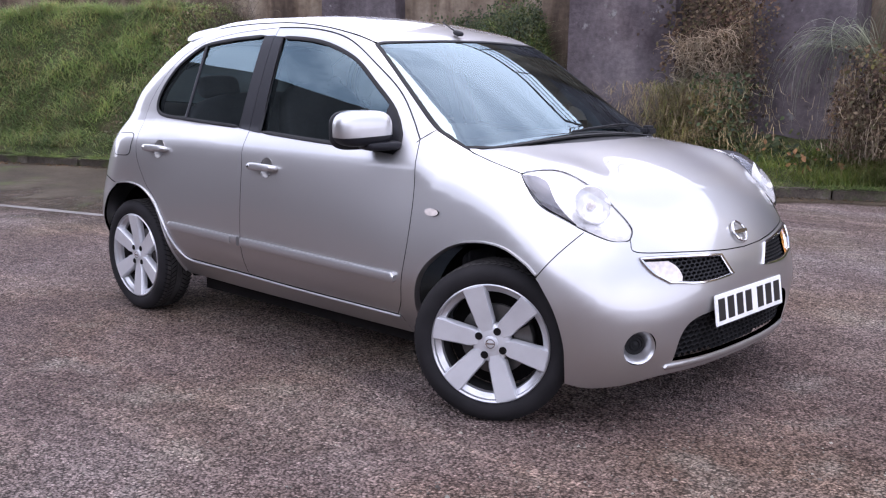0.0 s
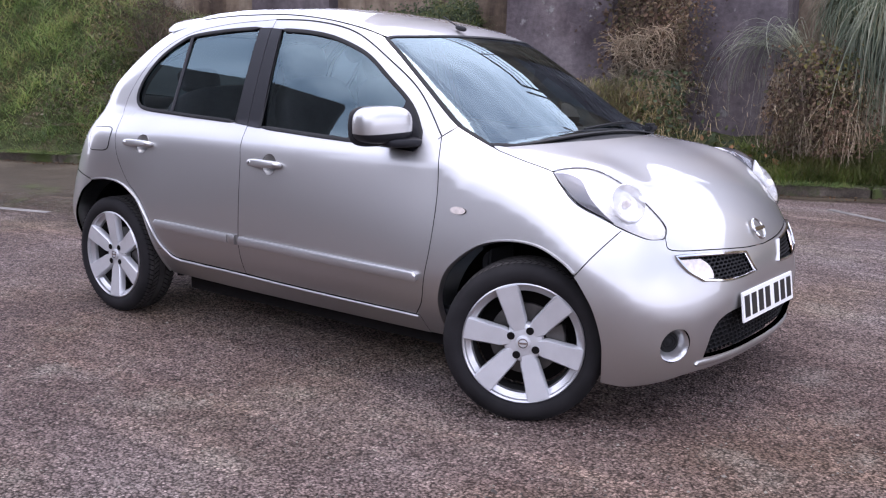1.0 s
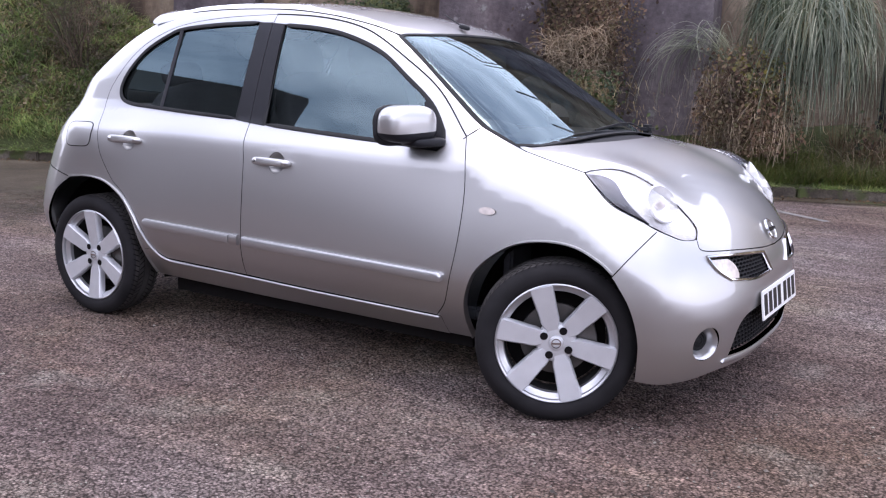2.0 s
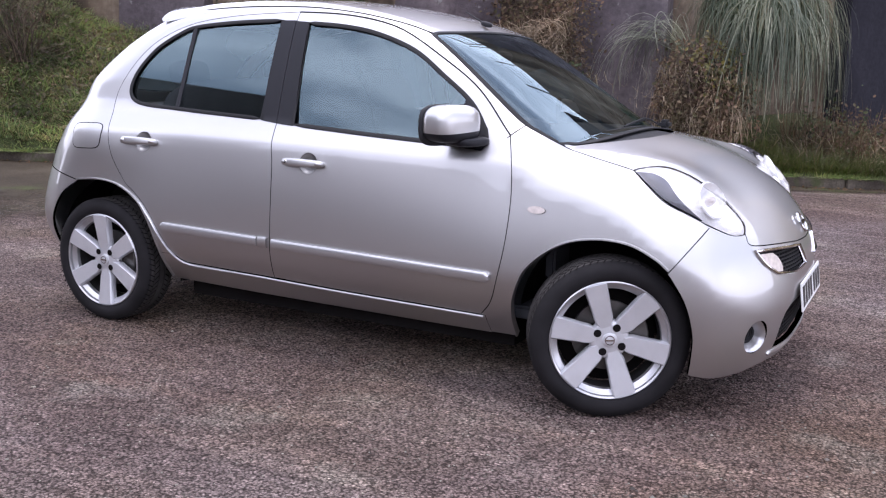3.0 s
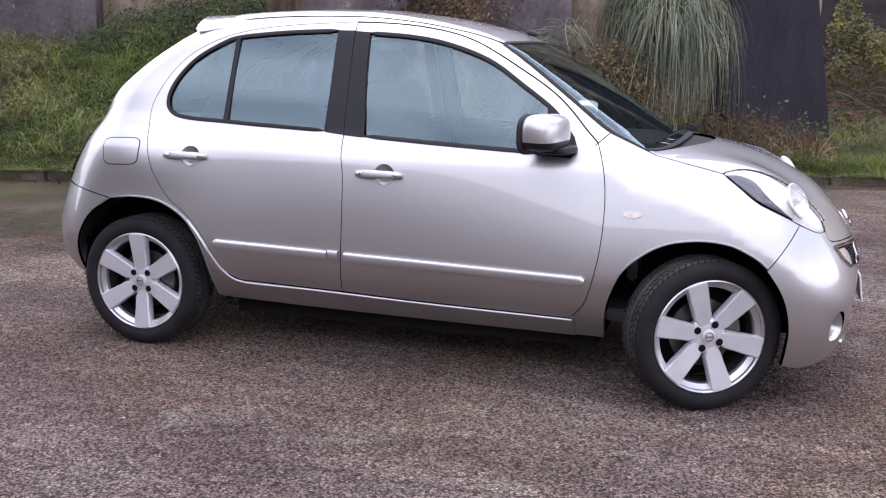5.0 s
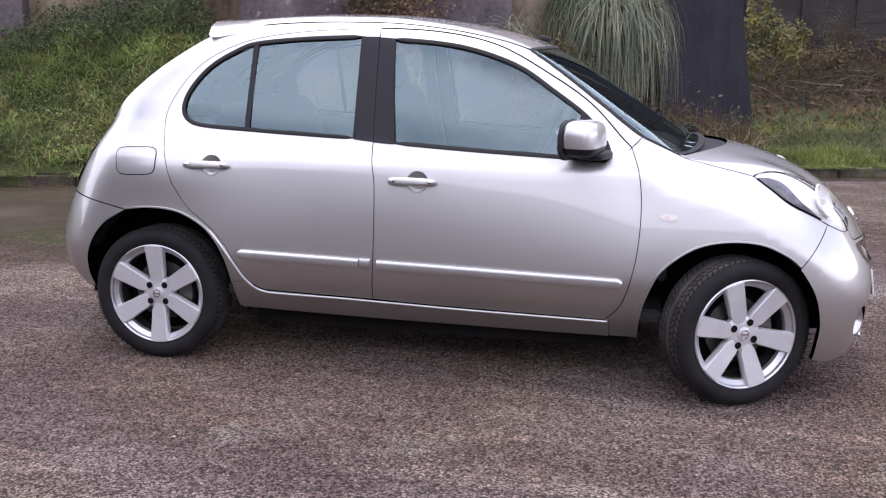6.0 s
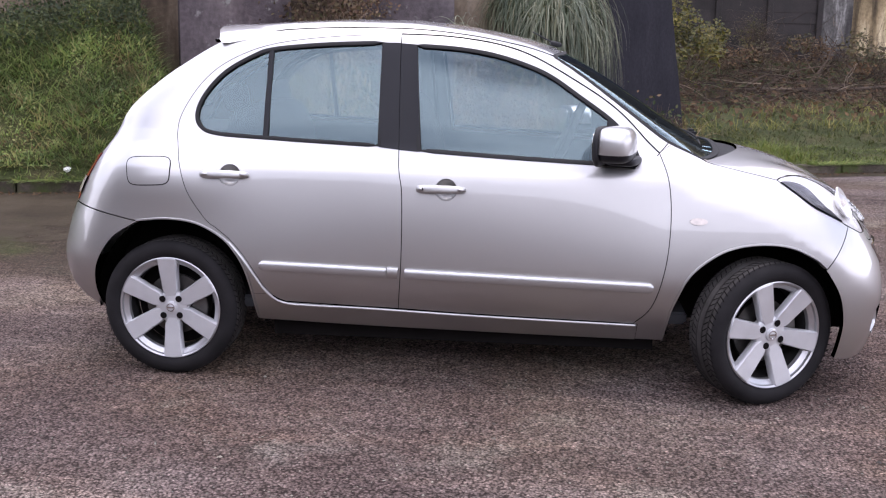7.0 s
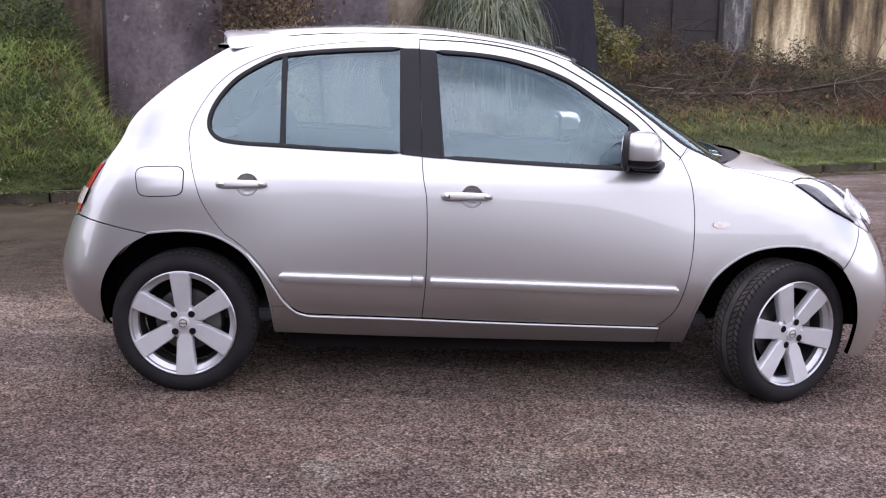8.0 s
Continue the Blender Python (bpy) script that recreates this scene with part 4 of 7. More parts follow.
for sgn in (-1, 1):
    def m3(pts):
        return np.array(pts) if sgn < 0 else mir(pts)

    # headlamp
    ring = loop(m3(HL_LOW), m3(HL_TOP))
    for _ in range(2):
        ring = 0.25 * np.roll(ring, 1, 0) + 0.5 * ring + 0.25 * np.roll(ring, -1, 0)
    v = LAMP_VIEW[sgn]
    lamp = dome(panel("headlamp", ring, v, LENS, car, "clear oval headlamp", gap=0.002, off=0.001, rim=0.0, step=0.014), ring, v, 0.050)
    lamp.visible_shadow = False
    panel("reflector", ring, v, REFLECTOR, lamp, "bright lamp housing", gap=-0.006, off=-0.004, rim=0.0, step=0.02)
    ribbon("lamp_seal", ring, v, RUBBER, lamp, width=0.0035, off=-0.001, closed=True)
    bezel = loop(m3([(2.452, -0.672, 0.864), (2.505, -0.698, 0.826), (2.590, -0.718, 0.774), (2.695, -0.682, 0.718)]), m3([(2.695, -0.682, 0.718), (2.650, -0.690, 0.755), (2.600, -0.680, 0.795), (2.550, -0.650, 0.838), (2.500, -0.650, 0.858), (2.452, -0.672, 0.864)]))
    panel("lamp_bezel", bezel, v, SMOKE, lamp, "smoke-grey bezel", gap=0.0, off=0.006, rim=0.010)
    for (px, py, pz), r, segs in (((2.690, -0.604, 0.766), 0.070, 17),):
        c = snap(np.array([(px, sgn * abs(py), pz)]))[0]
        d = Vector((0.80, sgn * 0.40, 0.45))
        bm = lathe([(r, -0.010), (r * 0.94, -0.014), (r * 0.86, -0.006), (r * 0.66, 0.006), (r * 0.42, 0.014), (r * 0.24, 0.018)], segs)
        bmesh.ops.transform(bm, matrix=Matrix.Translation(Vector(c) + d.normalized() * 0.010) @ d.to_track_quat("-Y", "Z").to_matrix().to_4x4(), verts=bm.verts[:])
        bowl = part("bowl", bm, LAMP_CHROME, lamp, "faceted chrome bowl", smooth=False)
        part("bulb", egg((r * 0.22, r * 0.22, r * 0.30), Matrix.Translation(Vector(c) + d.normalized() * 0.010) @ d.to_track_quat("Z", "Y").to_matrix().to_4x4(), 0.9, 16, 10), CLEAR_WHITE, bowl)
    # upper grille
    gr = grille_rings[0 if sgn < 0 else 1]
    unit = panel("grille", gr, NOSE, DARK, car, "black mesh grille in a chrome surround", off=-0.035, rim=0.0, gap=-0.002)
    ribbon("surround", gr, NOSE, CHROME, unit, width=0.0105, off=0.005, thick=0.010, closed=True)
    lattice("mesh", gr, NOSE, 0.010, (0.026, 0.013), BLACK, unit, 0.004)
    part_a = [(-0.530, 0.596), (-0.48, 0.5935), (-0.432, 0.591)]
    part_b = [(-0.432, 0.591), (-0.405, 0.570), (-0.392, 0.540), (-0.400, 0.518)]
    part_c = [(-0.400, 0.518), (-0.450, 0.530), (-0.505, 0.562), (-0.530, 0.596)]
    lens = loop(*[on_nose([(y * -sgn, z) for y, z in run]) for run in (part_a, part_b, part_c)])
    panel("indicator_lens", lens, NOSE, CLEAR_WHITE if sgn < 0 else AMBER, unit, "clear front indicator lens" if sgn < 0 else "front indicator lens lit amber by its bulb", off=-0.003, rim=0.02, gap=0.0)
    # fog-lamp recess
    fc = on_nose([(sgn * 0.575, 0.308)])[0]
    d = Vector((0.80, sgn * 0.6, 0))
    at = Matrix.Translation(Vector(fc) - d.normalized() * 0.030) @ d.to_track_quat("-Y", "Z").to_matrix().to_4x4()
    bm = lathe([(0.0640, 0.006), (0.0635, -0.006), (0.061, -0.011), (0.056, -0.008), (0.047, 0.006), (0.039, 0.020), (0.036, 0.024)], 40)
    bmesh.ops.transform(bm, matrix=at, verts=bm.verts[:])
    bez = part("fog_lamp_bezel", bm, PAINT_TRIM, car, "silver fog-lamp recess")
    bm = lathe([(0.037, 0.026), (0.035, 0.020), (0.026, 0.018), (0.024, 0.021), (0.016, 0.017), (0.014, 0.020), (0.0, 0.016)], 32)
    bmesh.ops.transform(bm, matrix=at, verts=bm.verts[:])
    part("fog_lamp_cover", bm, RUBBER, bez, "ribbed black cover")
    # door mirror
    fold = 0.0 if sgn < 0 else 1.0  # the far one is folded in
    mx, my = 1.800 - 0.11 * fold, 0.828 - 0.05 * fold
    at = pose(mx, sgn * my, 1.003, 0, 0, sgn * 15)
    shell = egg((0.072, 0.114, 0.078), at, 0.62)
    cut = bmesh.ops.bisect_plane(shell, geom=shell.verts[:] + shell.edges[:] + shell.faces[:], plane_co=(mx, sgn * my, 0.984), plane_no=(0, sgn * 0.05, 1), clear_inner=True)
    mirror = part("door_mirror", shell, PAINT, car, "silver and black door mirror")
    low = egg((0.071, 0.112, 0.077), at, 0.62)
    bmesh.ops.bisect_plane(low, geom=low.verts[:] + low.edges[:] + low.faces[:], plane_co=(mx, sgn * my, 0.985), plane_no=(0, sgn * 0.05, 1), clear_outer=True)
    for q in low.verts:
        q.co.z = 0.985 + (q.co.z - 0.985) * 0.72
    part("lower_housing", low, GLOSS_BLACK, mirror, "black plastic lower housing")
    part("mirror_foot", egg((0.060, 0.080, 0.019), pose(mx + 0.036, sgn * 0.770, 0.946, 0, 0, sgn * 20), 0.55), GLOSS_BLACK, mirror)
    bm = egg((0.016, 0.1125, 0.0765), at @ pose(-0.058, 0, 0), 0.6)
    part("mirror_frame", bm, BLACK, mirror)
    bm = egg((0.004, 0.096, 0.062), at @ pose(-0.0725, 0, 0), 0.6)
    part("mirror_glass", bm, CHROME, mirror, "mirror glass")
    # rear lamp
    rl = loop(m3([(-0.330, -0.622, 0.905), (-0.375, -0.628, 0.82), (-0.405, -0.628, 0.745), (-0.415, -0.622, 0.700)]), m3([(-0.415, -0.622, 0.700), (-0.50, -0.50, 0.715)]), m3([(-0.50, -0.50, 0.715), (-0.47, -0.50, 0.80), (-0.42, -0.53, 0.89)]), m3([(-0.42, -0.53, 0.89), (-0.330, -0.622, 0.905)]))
    tl = panel("rear_lamp", rl, TAIL, RED, car, "red rear lamp cluster", off=0.003, rim=0.012, gap=0.0)
    band = loop(m3([(-0.383, -0.640, 0.80), (-0.405, -0.640, 0.735)]), m3([(-0.405, -0.640, 0.735), (-0.49, -0.52, 0.74)]), m3([(-0.49, -0.52, 0.74), (-0.46, -0.53, 0.80), (-0.383, -0.640, 0.80)]))
    panel("reversing_lens", band, TAIL, CLEAR_WHITE, tl, off=0.009, rim=0.004, gap=0.0)

# lower grille
low = panel("lower_grille", low_ring, NOSE, DARK, car, "black mesh air intake", off=-0.045, rim=0.0, gap=-0.004)
lattice("mesh", low_ring, NOSE, 0.022, (0.034, 0.020), RUBBER, low, 0.0035)
ribbon("bumper_lip", on_nose([(-0.46, 0.2215), (-0.40, 0.2195), (-0.22, 0.213), (0.0, 0.209), (0.22, 0.213), (0.40, 0.2195), (0.46, 0.2215)]), NOSE, PAINT, car, width=0.020, off=0.0035, thick=0.010, taper=(0.05, 0.05))

# number plate, its characters as plain bars
plate = part("number_plate", block((0.007, 0.520, 0.111), pose(2.998, 0, 0.398, 0, -8, 0), 0.003), PLATE, car, "white number plate")
for i, y in enumerate((-0.218, -0.150, -0.082, -0.014, 0.078, 0.146, 0.214)):
    part("plate_bar", block((0.0016, 0.047, 0.078), pose(2.998, 0, 0.398, 0, -8, 0) @ pose(0.0040, y, 0, 0, 0, 0), 0.0), INK, plate, smooth=False)

# badge: a chrome ring with a bar
n = Vector(normals_at(np.array([[2.936, 0.0, 0.647]]))[0])
at = Matrix.Translation((2.942, 0, 0.647)) @ n.to_track_quat("-Y", "Z").to_matrix().to_4x4()
bm = lathe([(0.0365, 0.002), (0.0365, -0.003), (0.0395, -0.0055), (0.043, -0.003), (0.0435, 0.002)], 48)
bmesh.ops.transform(bm, matrix=at, verts=bm.verts[:])
badge = part("badge", bm, CHROME, car, "chrome ring badge")
part("badge_bar", block((0.098, 0.008, 0.015), at @ pose(0, -0.004, 0), 0.003), CHROME, badge)

# wipers and aerial
for pts in ([(2.300, 0.43, 0.975), (2.245, 0.15, 1.000), (2.215, -0.18, 1.000), (2.180, -0.42, 0.985)], [(2.215, 0.60, 0.975), (2.190, 0.42, 1.020), (2.215, 0.15, 1.020), (2.225, -0.05, 1.010)]):
    w = tube("wiper", [(x - 0.010, y, z - 0.026) for x, y, z in pts], 0.0038, BLACK, car, "black windscreen wiper")
    tube("blade", [(x - 0.018, y, z - 0.033) for x, y, z in pts[1:]], 0.004, RUBBER, w)
part("wiper_spindle", block((0.05, 0.07, 0.04), pose(2.255, 0.46, 0.970), 0.012), BLACK, car)
aer = tube("aerial", [(1.555, -0.03, 1.396), (1.52, -0.028, 1.412), (1.455, -0.020, 1.445)], 0.0045, BLACK, car, "short black roof aerial", taper=0.55)
part("aerial_base", egg((0.028, 0.016, 0.012), pose(1.562, -0.03, 1.392, 0, 14, 0), 0.8, 20, 12), BLACK, aer)

# seam across each pillar foot
for sgn in (-1, 1):
    seam = snap(np.array([(1.968, sgn * 0.706, 0.960), (1.992, sgn * 0.677, 0.984), (2.016, sgn * 0.645, 1.008)]))
    tube("pillar_seam", [tuple(p) for p in seam], 0.0022, RUBBER, car, n=6)

# bead added along each sill to draw the highlight on its top edge
for sgn in (-1, 1):
    bead = on_side([(1.915, 0.281), (1.305, 0.294), (0.851, 0.310), (0.57, 0.315), (0.49, 0.321), (0.444, 0.341), (0.403, 0.386), (0.366, 0.449), (0.320, 0.516), (0.266, 0.578)], sgn) + np.array([0, sgn * 0.004, 0])
    tube("sill_highlight_bead", [tuple(p) for p in bead], 0.0062, PAINT_TRIM, car, n=10)

# roof spoiler: a wedge across the whole roof end
bm = bmesh.new()
rows = []
for y in np.linspace(-0.500, 0.500, 41):
    e = (abs(y) / 0.5) ** 5
    d = 0.11 * y * y
    x1 = 0.060 + 0.095 * (abs(y) / 0.5) ** 2.2
    top, low = 1.463 - 0.024 * e, 1.404 - 0.004 * e
    rows.append([bm.verts.new((x, y * k, z - d)) for x, z, k in ((0.42, 1.468 - 0.016 * e, 1.0), (0.30, 1.4685 - 0.014 * e, 1.0), (0.18, top, 1.0), (x1 + 0.012, top - 0.003, 1.0), (x1, top - 0.012, 1.01), (x1 + 0.002, low + 0.012, 1.05), (x1 + 0.012, low, 1.06), (0.20, low, 1.06), (0.42, 1.44, 1.04))])
for a, b in zip(rows, rows[1:]):
    for i in range(len(a)):
        bm.faces.new((a[i - 1], a[i], b[i], b[i - 1]))
bm.faces.new(rows[0])
bm.faces.new(rows[-1][::-1])
bmesh.ops.recalc_face_normals(bm, faces=bm.faces[:])
part("roof_spoiler", bm, PAINT, car, "silver roof spoiler")

# ---- indoors ----
panel("roof_lining", loop(top_edge[::-1], ditch, back_edge, mir(back_edge)[::-1], mir(ditch)[::-1], mir(top_edge)), ROOF_VIEW, LINING, car, off=-0.035, rim=0.0, gap=0.01)
part("cabin_floor", block((2.35, 1.36, 0.05), pose(0.95, 0, 0.30), 0.01), INSIDE, car)
dash = part("dashboard", egg((0.24, 0.66, 0.17), pose(1.98, 0, 0.80, 0, 0, 0), 0.55), INSIDE, car, "dark grey dashboard")
part("instrument_hood", egg((0.12, 0.19, 0.07), pose(1.86, -0.36, 0.945), 0.7), INSIDE, dash)
part("bulkhead", block((0.04, 1.2, 0.45), pose(2.12, 0, 0.65), 0.01), INSIDE, car)


def seat(x, y, w, name, headrest=True, h=0.58):
    e = new(name)
    e.parent = car
    part("cushion", egg((0.25, w, 0.085), pose(x + 0.24, y, 0.56, 0, -6, 0), 0.55), CLOTH, e)
    part("backrest", egg((0.07, w, h / 2), pose(x - 0.03, y, 0.60 + h / 2, 0, -14, 0), 0.55), CLOTH, e)
    if headrest:
        hr = part("headrest", egg((0.045, 0.125, 0.085), pose(x - 0.14, y, 1.235, 0, -12, 0), 0.6), CLOTH, e)
        for dy in (-0.05, 0.05):
            tube("post", [(x - 0.125, y + dy, 1.08), (x - 0.135, y + dy, 1.19)], 0.006, CHROME, hr)
    return tagged(e, "dark cloth seat")


seat(1.05, -0.35, 0.235, "front_seat")
seat(0.91, 0.34, 0.235, "front_seat")
bench = seat(0.30, 0.0, 0.62, "rear_bench", False, 0.52)
for y in (-0.36, 0.36):
    part("headrest", egg((0.04, 0.12, 0.06), pose(0.17, y, 1.14, 0, -14, 0), 0.6), CLOTH, bench)
part("parcel_shelf", block((0.34, 1.16, 0.03), pose(-0.10, 0, 0.965), 0.01), INSIDE, car)
# steering wheel
at = pose(1.61, -0.36, 0.975, 0, -66, 0)
bm = bmesh.new()
ring = []
for t in np.linspace(0, 2 * math.pi, 48, endpoint=False):
    ring.append([bm.verts.new(((0.178 + 0.015 * math.cos(a)) * math.cos(t), (0.178 + 0.015 * math.cos(a)) * math.sin(t), 0.015 * math.sin(a))) for a in np.linspace(0, 2 * math.pi, 10, endpoint=False)])
for i in range(48):
    for j in range(10):
        bm.faces.new((ring[i - 1][j - 1], ring[i][j - 1], ring[i][j], ring[i - 1][j]))
bmesh.ops.recalc_face_normals(bm, faces=bm.faces[:])
bmesh.ops.transform(bm, matrix=at, verts=bm.verts[:])
sw = part("steering_wheel", bm, BLACK, car, "black steering wheel")
part("boss", egg((0.07, 0.075, 0.03), at, 0.8, 20, 12), BLACK, sw)
for a in (0, 140, 220):
    part("spoke", block((0.13, 0.032, 0.016), at @ pose(0, 0, 0, 0, 0, a) @ pose(0.10, 0, 0), 0.005), BLACK, sw)
# inner mirror
part("inner_mirror", egg((0.018, 0.11, 0.032), pose(1.63, -0.02, 1.245, 0, 15, 0), 0.6, 24, 14), BLACK, car)

# ---- the ground and what stands round it ----
KX = [-30.0, -12.0, -8.0, -5.0, -2.5, 0.2, 2.5, 5.0, 7.0, 12.0, 40.0]
KY = [-6.5, 1.2, 2.6, 3.6, 4.4, 5.85, 6.85, 7.65, 8.6, 10.8, 23.0]


def kerb_line(x):
    return curve(x, KX, KY)


def bgv(x, v):
    """Behind the kerb: places along it and metres back from its road face."""
    x, v = np.asarray(x, float), np.asarray(v, float)
    d = (kerb_line(x + 0.25) - kerb_line(x - 0.25)) / 0.5
    n = np.hypot(1, d)
    return x - d / n * v, kerb_line(x) + v / n


def bg(x, v):
    a, b = bgv(x, v)
    return Vector((float(a), float(b)))


def lift(x, v):
    """Height of the verge and bank, with its lumps."""
    x, v = np.asarray(x, float), np.asarray(v, float)
    left = np.clip((-1.72 - x) / 0.5, 0, 1)
    right = np.clip((x - 2.6) / 1.6, 0, 1)
    mid = 1 - np.clip(left + right, 0, 1)
    steep = (0.86 + 0.22 * np.clip((-4.6 - x) / 3, 0, 1.3)) * (1 - 0.27 * np.exp(-((x + 5.1) / 1.0) ** 2))
    # a worn ledge of bare earth cuts through the turf
    ledge = 0.12 * np.clip((v - 0.555) / 0.03, 0, 1) * np.clip(0.35 + np.sin(x * 2.3 + 0.6) + 0.5 * np.sin(x * 5.9), 0.25, 1)
    zl = 0.10 + 0.06 * np.clip(v / 0.3, 0, 1) + 0.50 * np.clip(v - 0.10, 0, 0.45) + ledge + np.clip(v - 0.60, 0, 1.55) * (steep * 1.75 - 0.345) / 1.55 + np.clip(v - 2.15, 0, 9) * 0.12
    zm = 0.10 + 0.08 * np.clip(v, 0, 1) + np.clip(v - 0.8, 0, 1) * 0.4
    zr = 0.10 + 0.03 * np.clip(v, 0, 5) + np.clip(v - 4.0, 0, 9) * 0.10 + np.clip(v - 8.0, 0, 5) * 0.15
    z = left * zl + mid * zm + right * zr
    px, py = bgv(x, v)
    lump = 0.06 * np.sin(px * 2.1 + 1.3 * np.sin(py * 1.7)) * np.sin(py * 2.6 + 0.7) + 0.035 * np.sin(px * 5.3 + py * 3.1) * np.sin(py * 6.1 - px * 2.2) + 0.02 * np.sin(px * 11.3) * np.sin(py * 12.7)
    return z + lump * np.clip((v - 0.12) * 2.2, 0, 1)


def surface_material(name, stops, scale, detail=8.0, fine_scale=60.0, fine=0.3, rough=0.9, bump=0.006, bump_scale=60.0, stretch=(1, 1, 1), spots=None, spot_scale=5.0, spot_at=(0.62, 0.70), big=None):
    """A weathered surface: a ramp of colours over a wandering noise, grain, and spots with a shape of their own."""
    m = bpy.data.materials.new(name)
    m.use_nodes = True
    nt = m.node_tree
    bsdf = nt.nodes["Principled BSDF"]
    bsdf.inputs["Roughness"].default_value = rough
    bsdf.inputs["Specular IOR Level"].default_value = 0.15
    tc = nt.nodes.new("ShaderNodeTexCoord")
    mp = nt.nodes.new("ShaderNodeMapping")
    mp.inputs["Scale"].default_value = stretch
    nt.links.new(tc.outputs["Object"], mp.inputs["Vector"])

    def tex(s, d, src=None):
        n = nt.nodes.new("ShaderNodeTexNoise")
        n.inputs["Scale"].default_value, n.inputs["Detail"].default_value = s, d
        n.inputs["Roughness"].default_value = 0.6
        nt.links.new((src or tc).outputs["Vector" if src else "Object"], n.inputs["Vector"])
        return n.outputs["Fac"]

    def ramp(fac, cols):
        r = nt.nodes.new("ShaderNodeValToRGB")
        e = r.color_ramp.elements
        while len(e) < len(cols):
            e.new(0.5)
        for el, (pos, c) in zip(e, cols):
            el.position, el.color = pos, rgb(c)
        nt.links.new(fac, r.inputs["Fac"])
        return r.outputs["Color"]

    def mix(a, b, fac, mode="MIX"):
        n = nt.nodes.new("ShaderNodeMixRGB")
        n.blend_type = mode
        for sock, v in (("Color1", a), ("Color2", b), ("Fac", fac)):
            if isinstance(v, (int, float)):
                n.inputs[sock].default_value = v
            elif isinstance(v, tuple):
                n.inputs[sock].default_value = rgb(v)
            else:
                nt.links.new(v, n.inputs[sock])
        return n.outputs["Color"]

    col = ramp(tex(scale, detail, mp), stops)
    if big is not None:
        col = mix(col, ramp(tex(big[0], 5.0), [(0.35, (1, 1, 1)), (0.68, big[1])]), 1.0, "MULTIPLY")
    grain = tex(fine_scale, 3.0)
    col = mix(col, ramp(grain, [(0.3, (1 - fine,) * 3), (0.7, (1 + fine,) * 3)]), 1.0, "MULTIPLY")
    if spots is not None:
        col = mix(col, spots, ramp(tex(spot_scale, 6.0), [(spot_at[0], (0, 0, 0)), (spot_at[1], (1, 1, 1))]))
    nt.links.new(col, bsdf.inputs["Base Color"])
    b = nt.nodes.new("ShaderNodeBump")
    b.inputs["Distance"].default_value = bump
    nt.links.new(tex(bump_scale, 5.0), b.inputs["Height"])
    nt.links.new(b.outputs["Normal"], bsdf.inputs["Normal"])
    return m


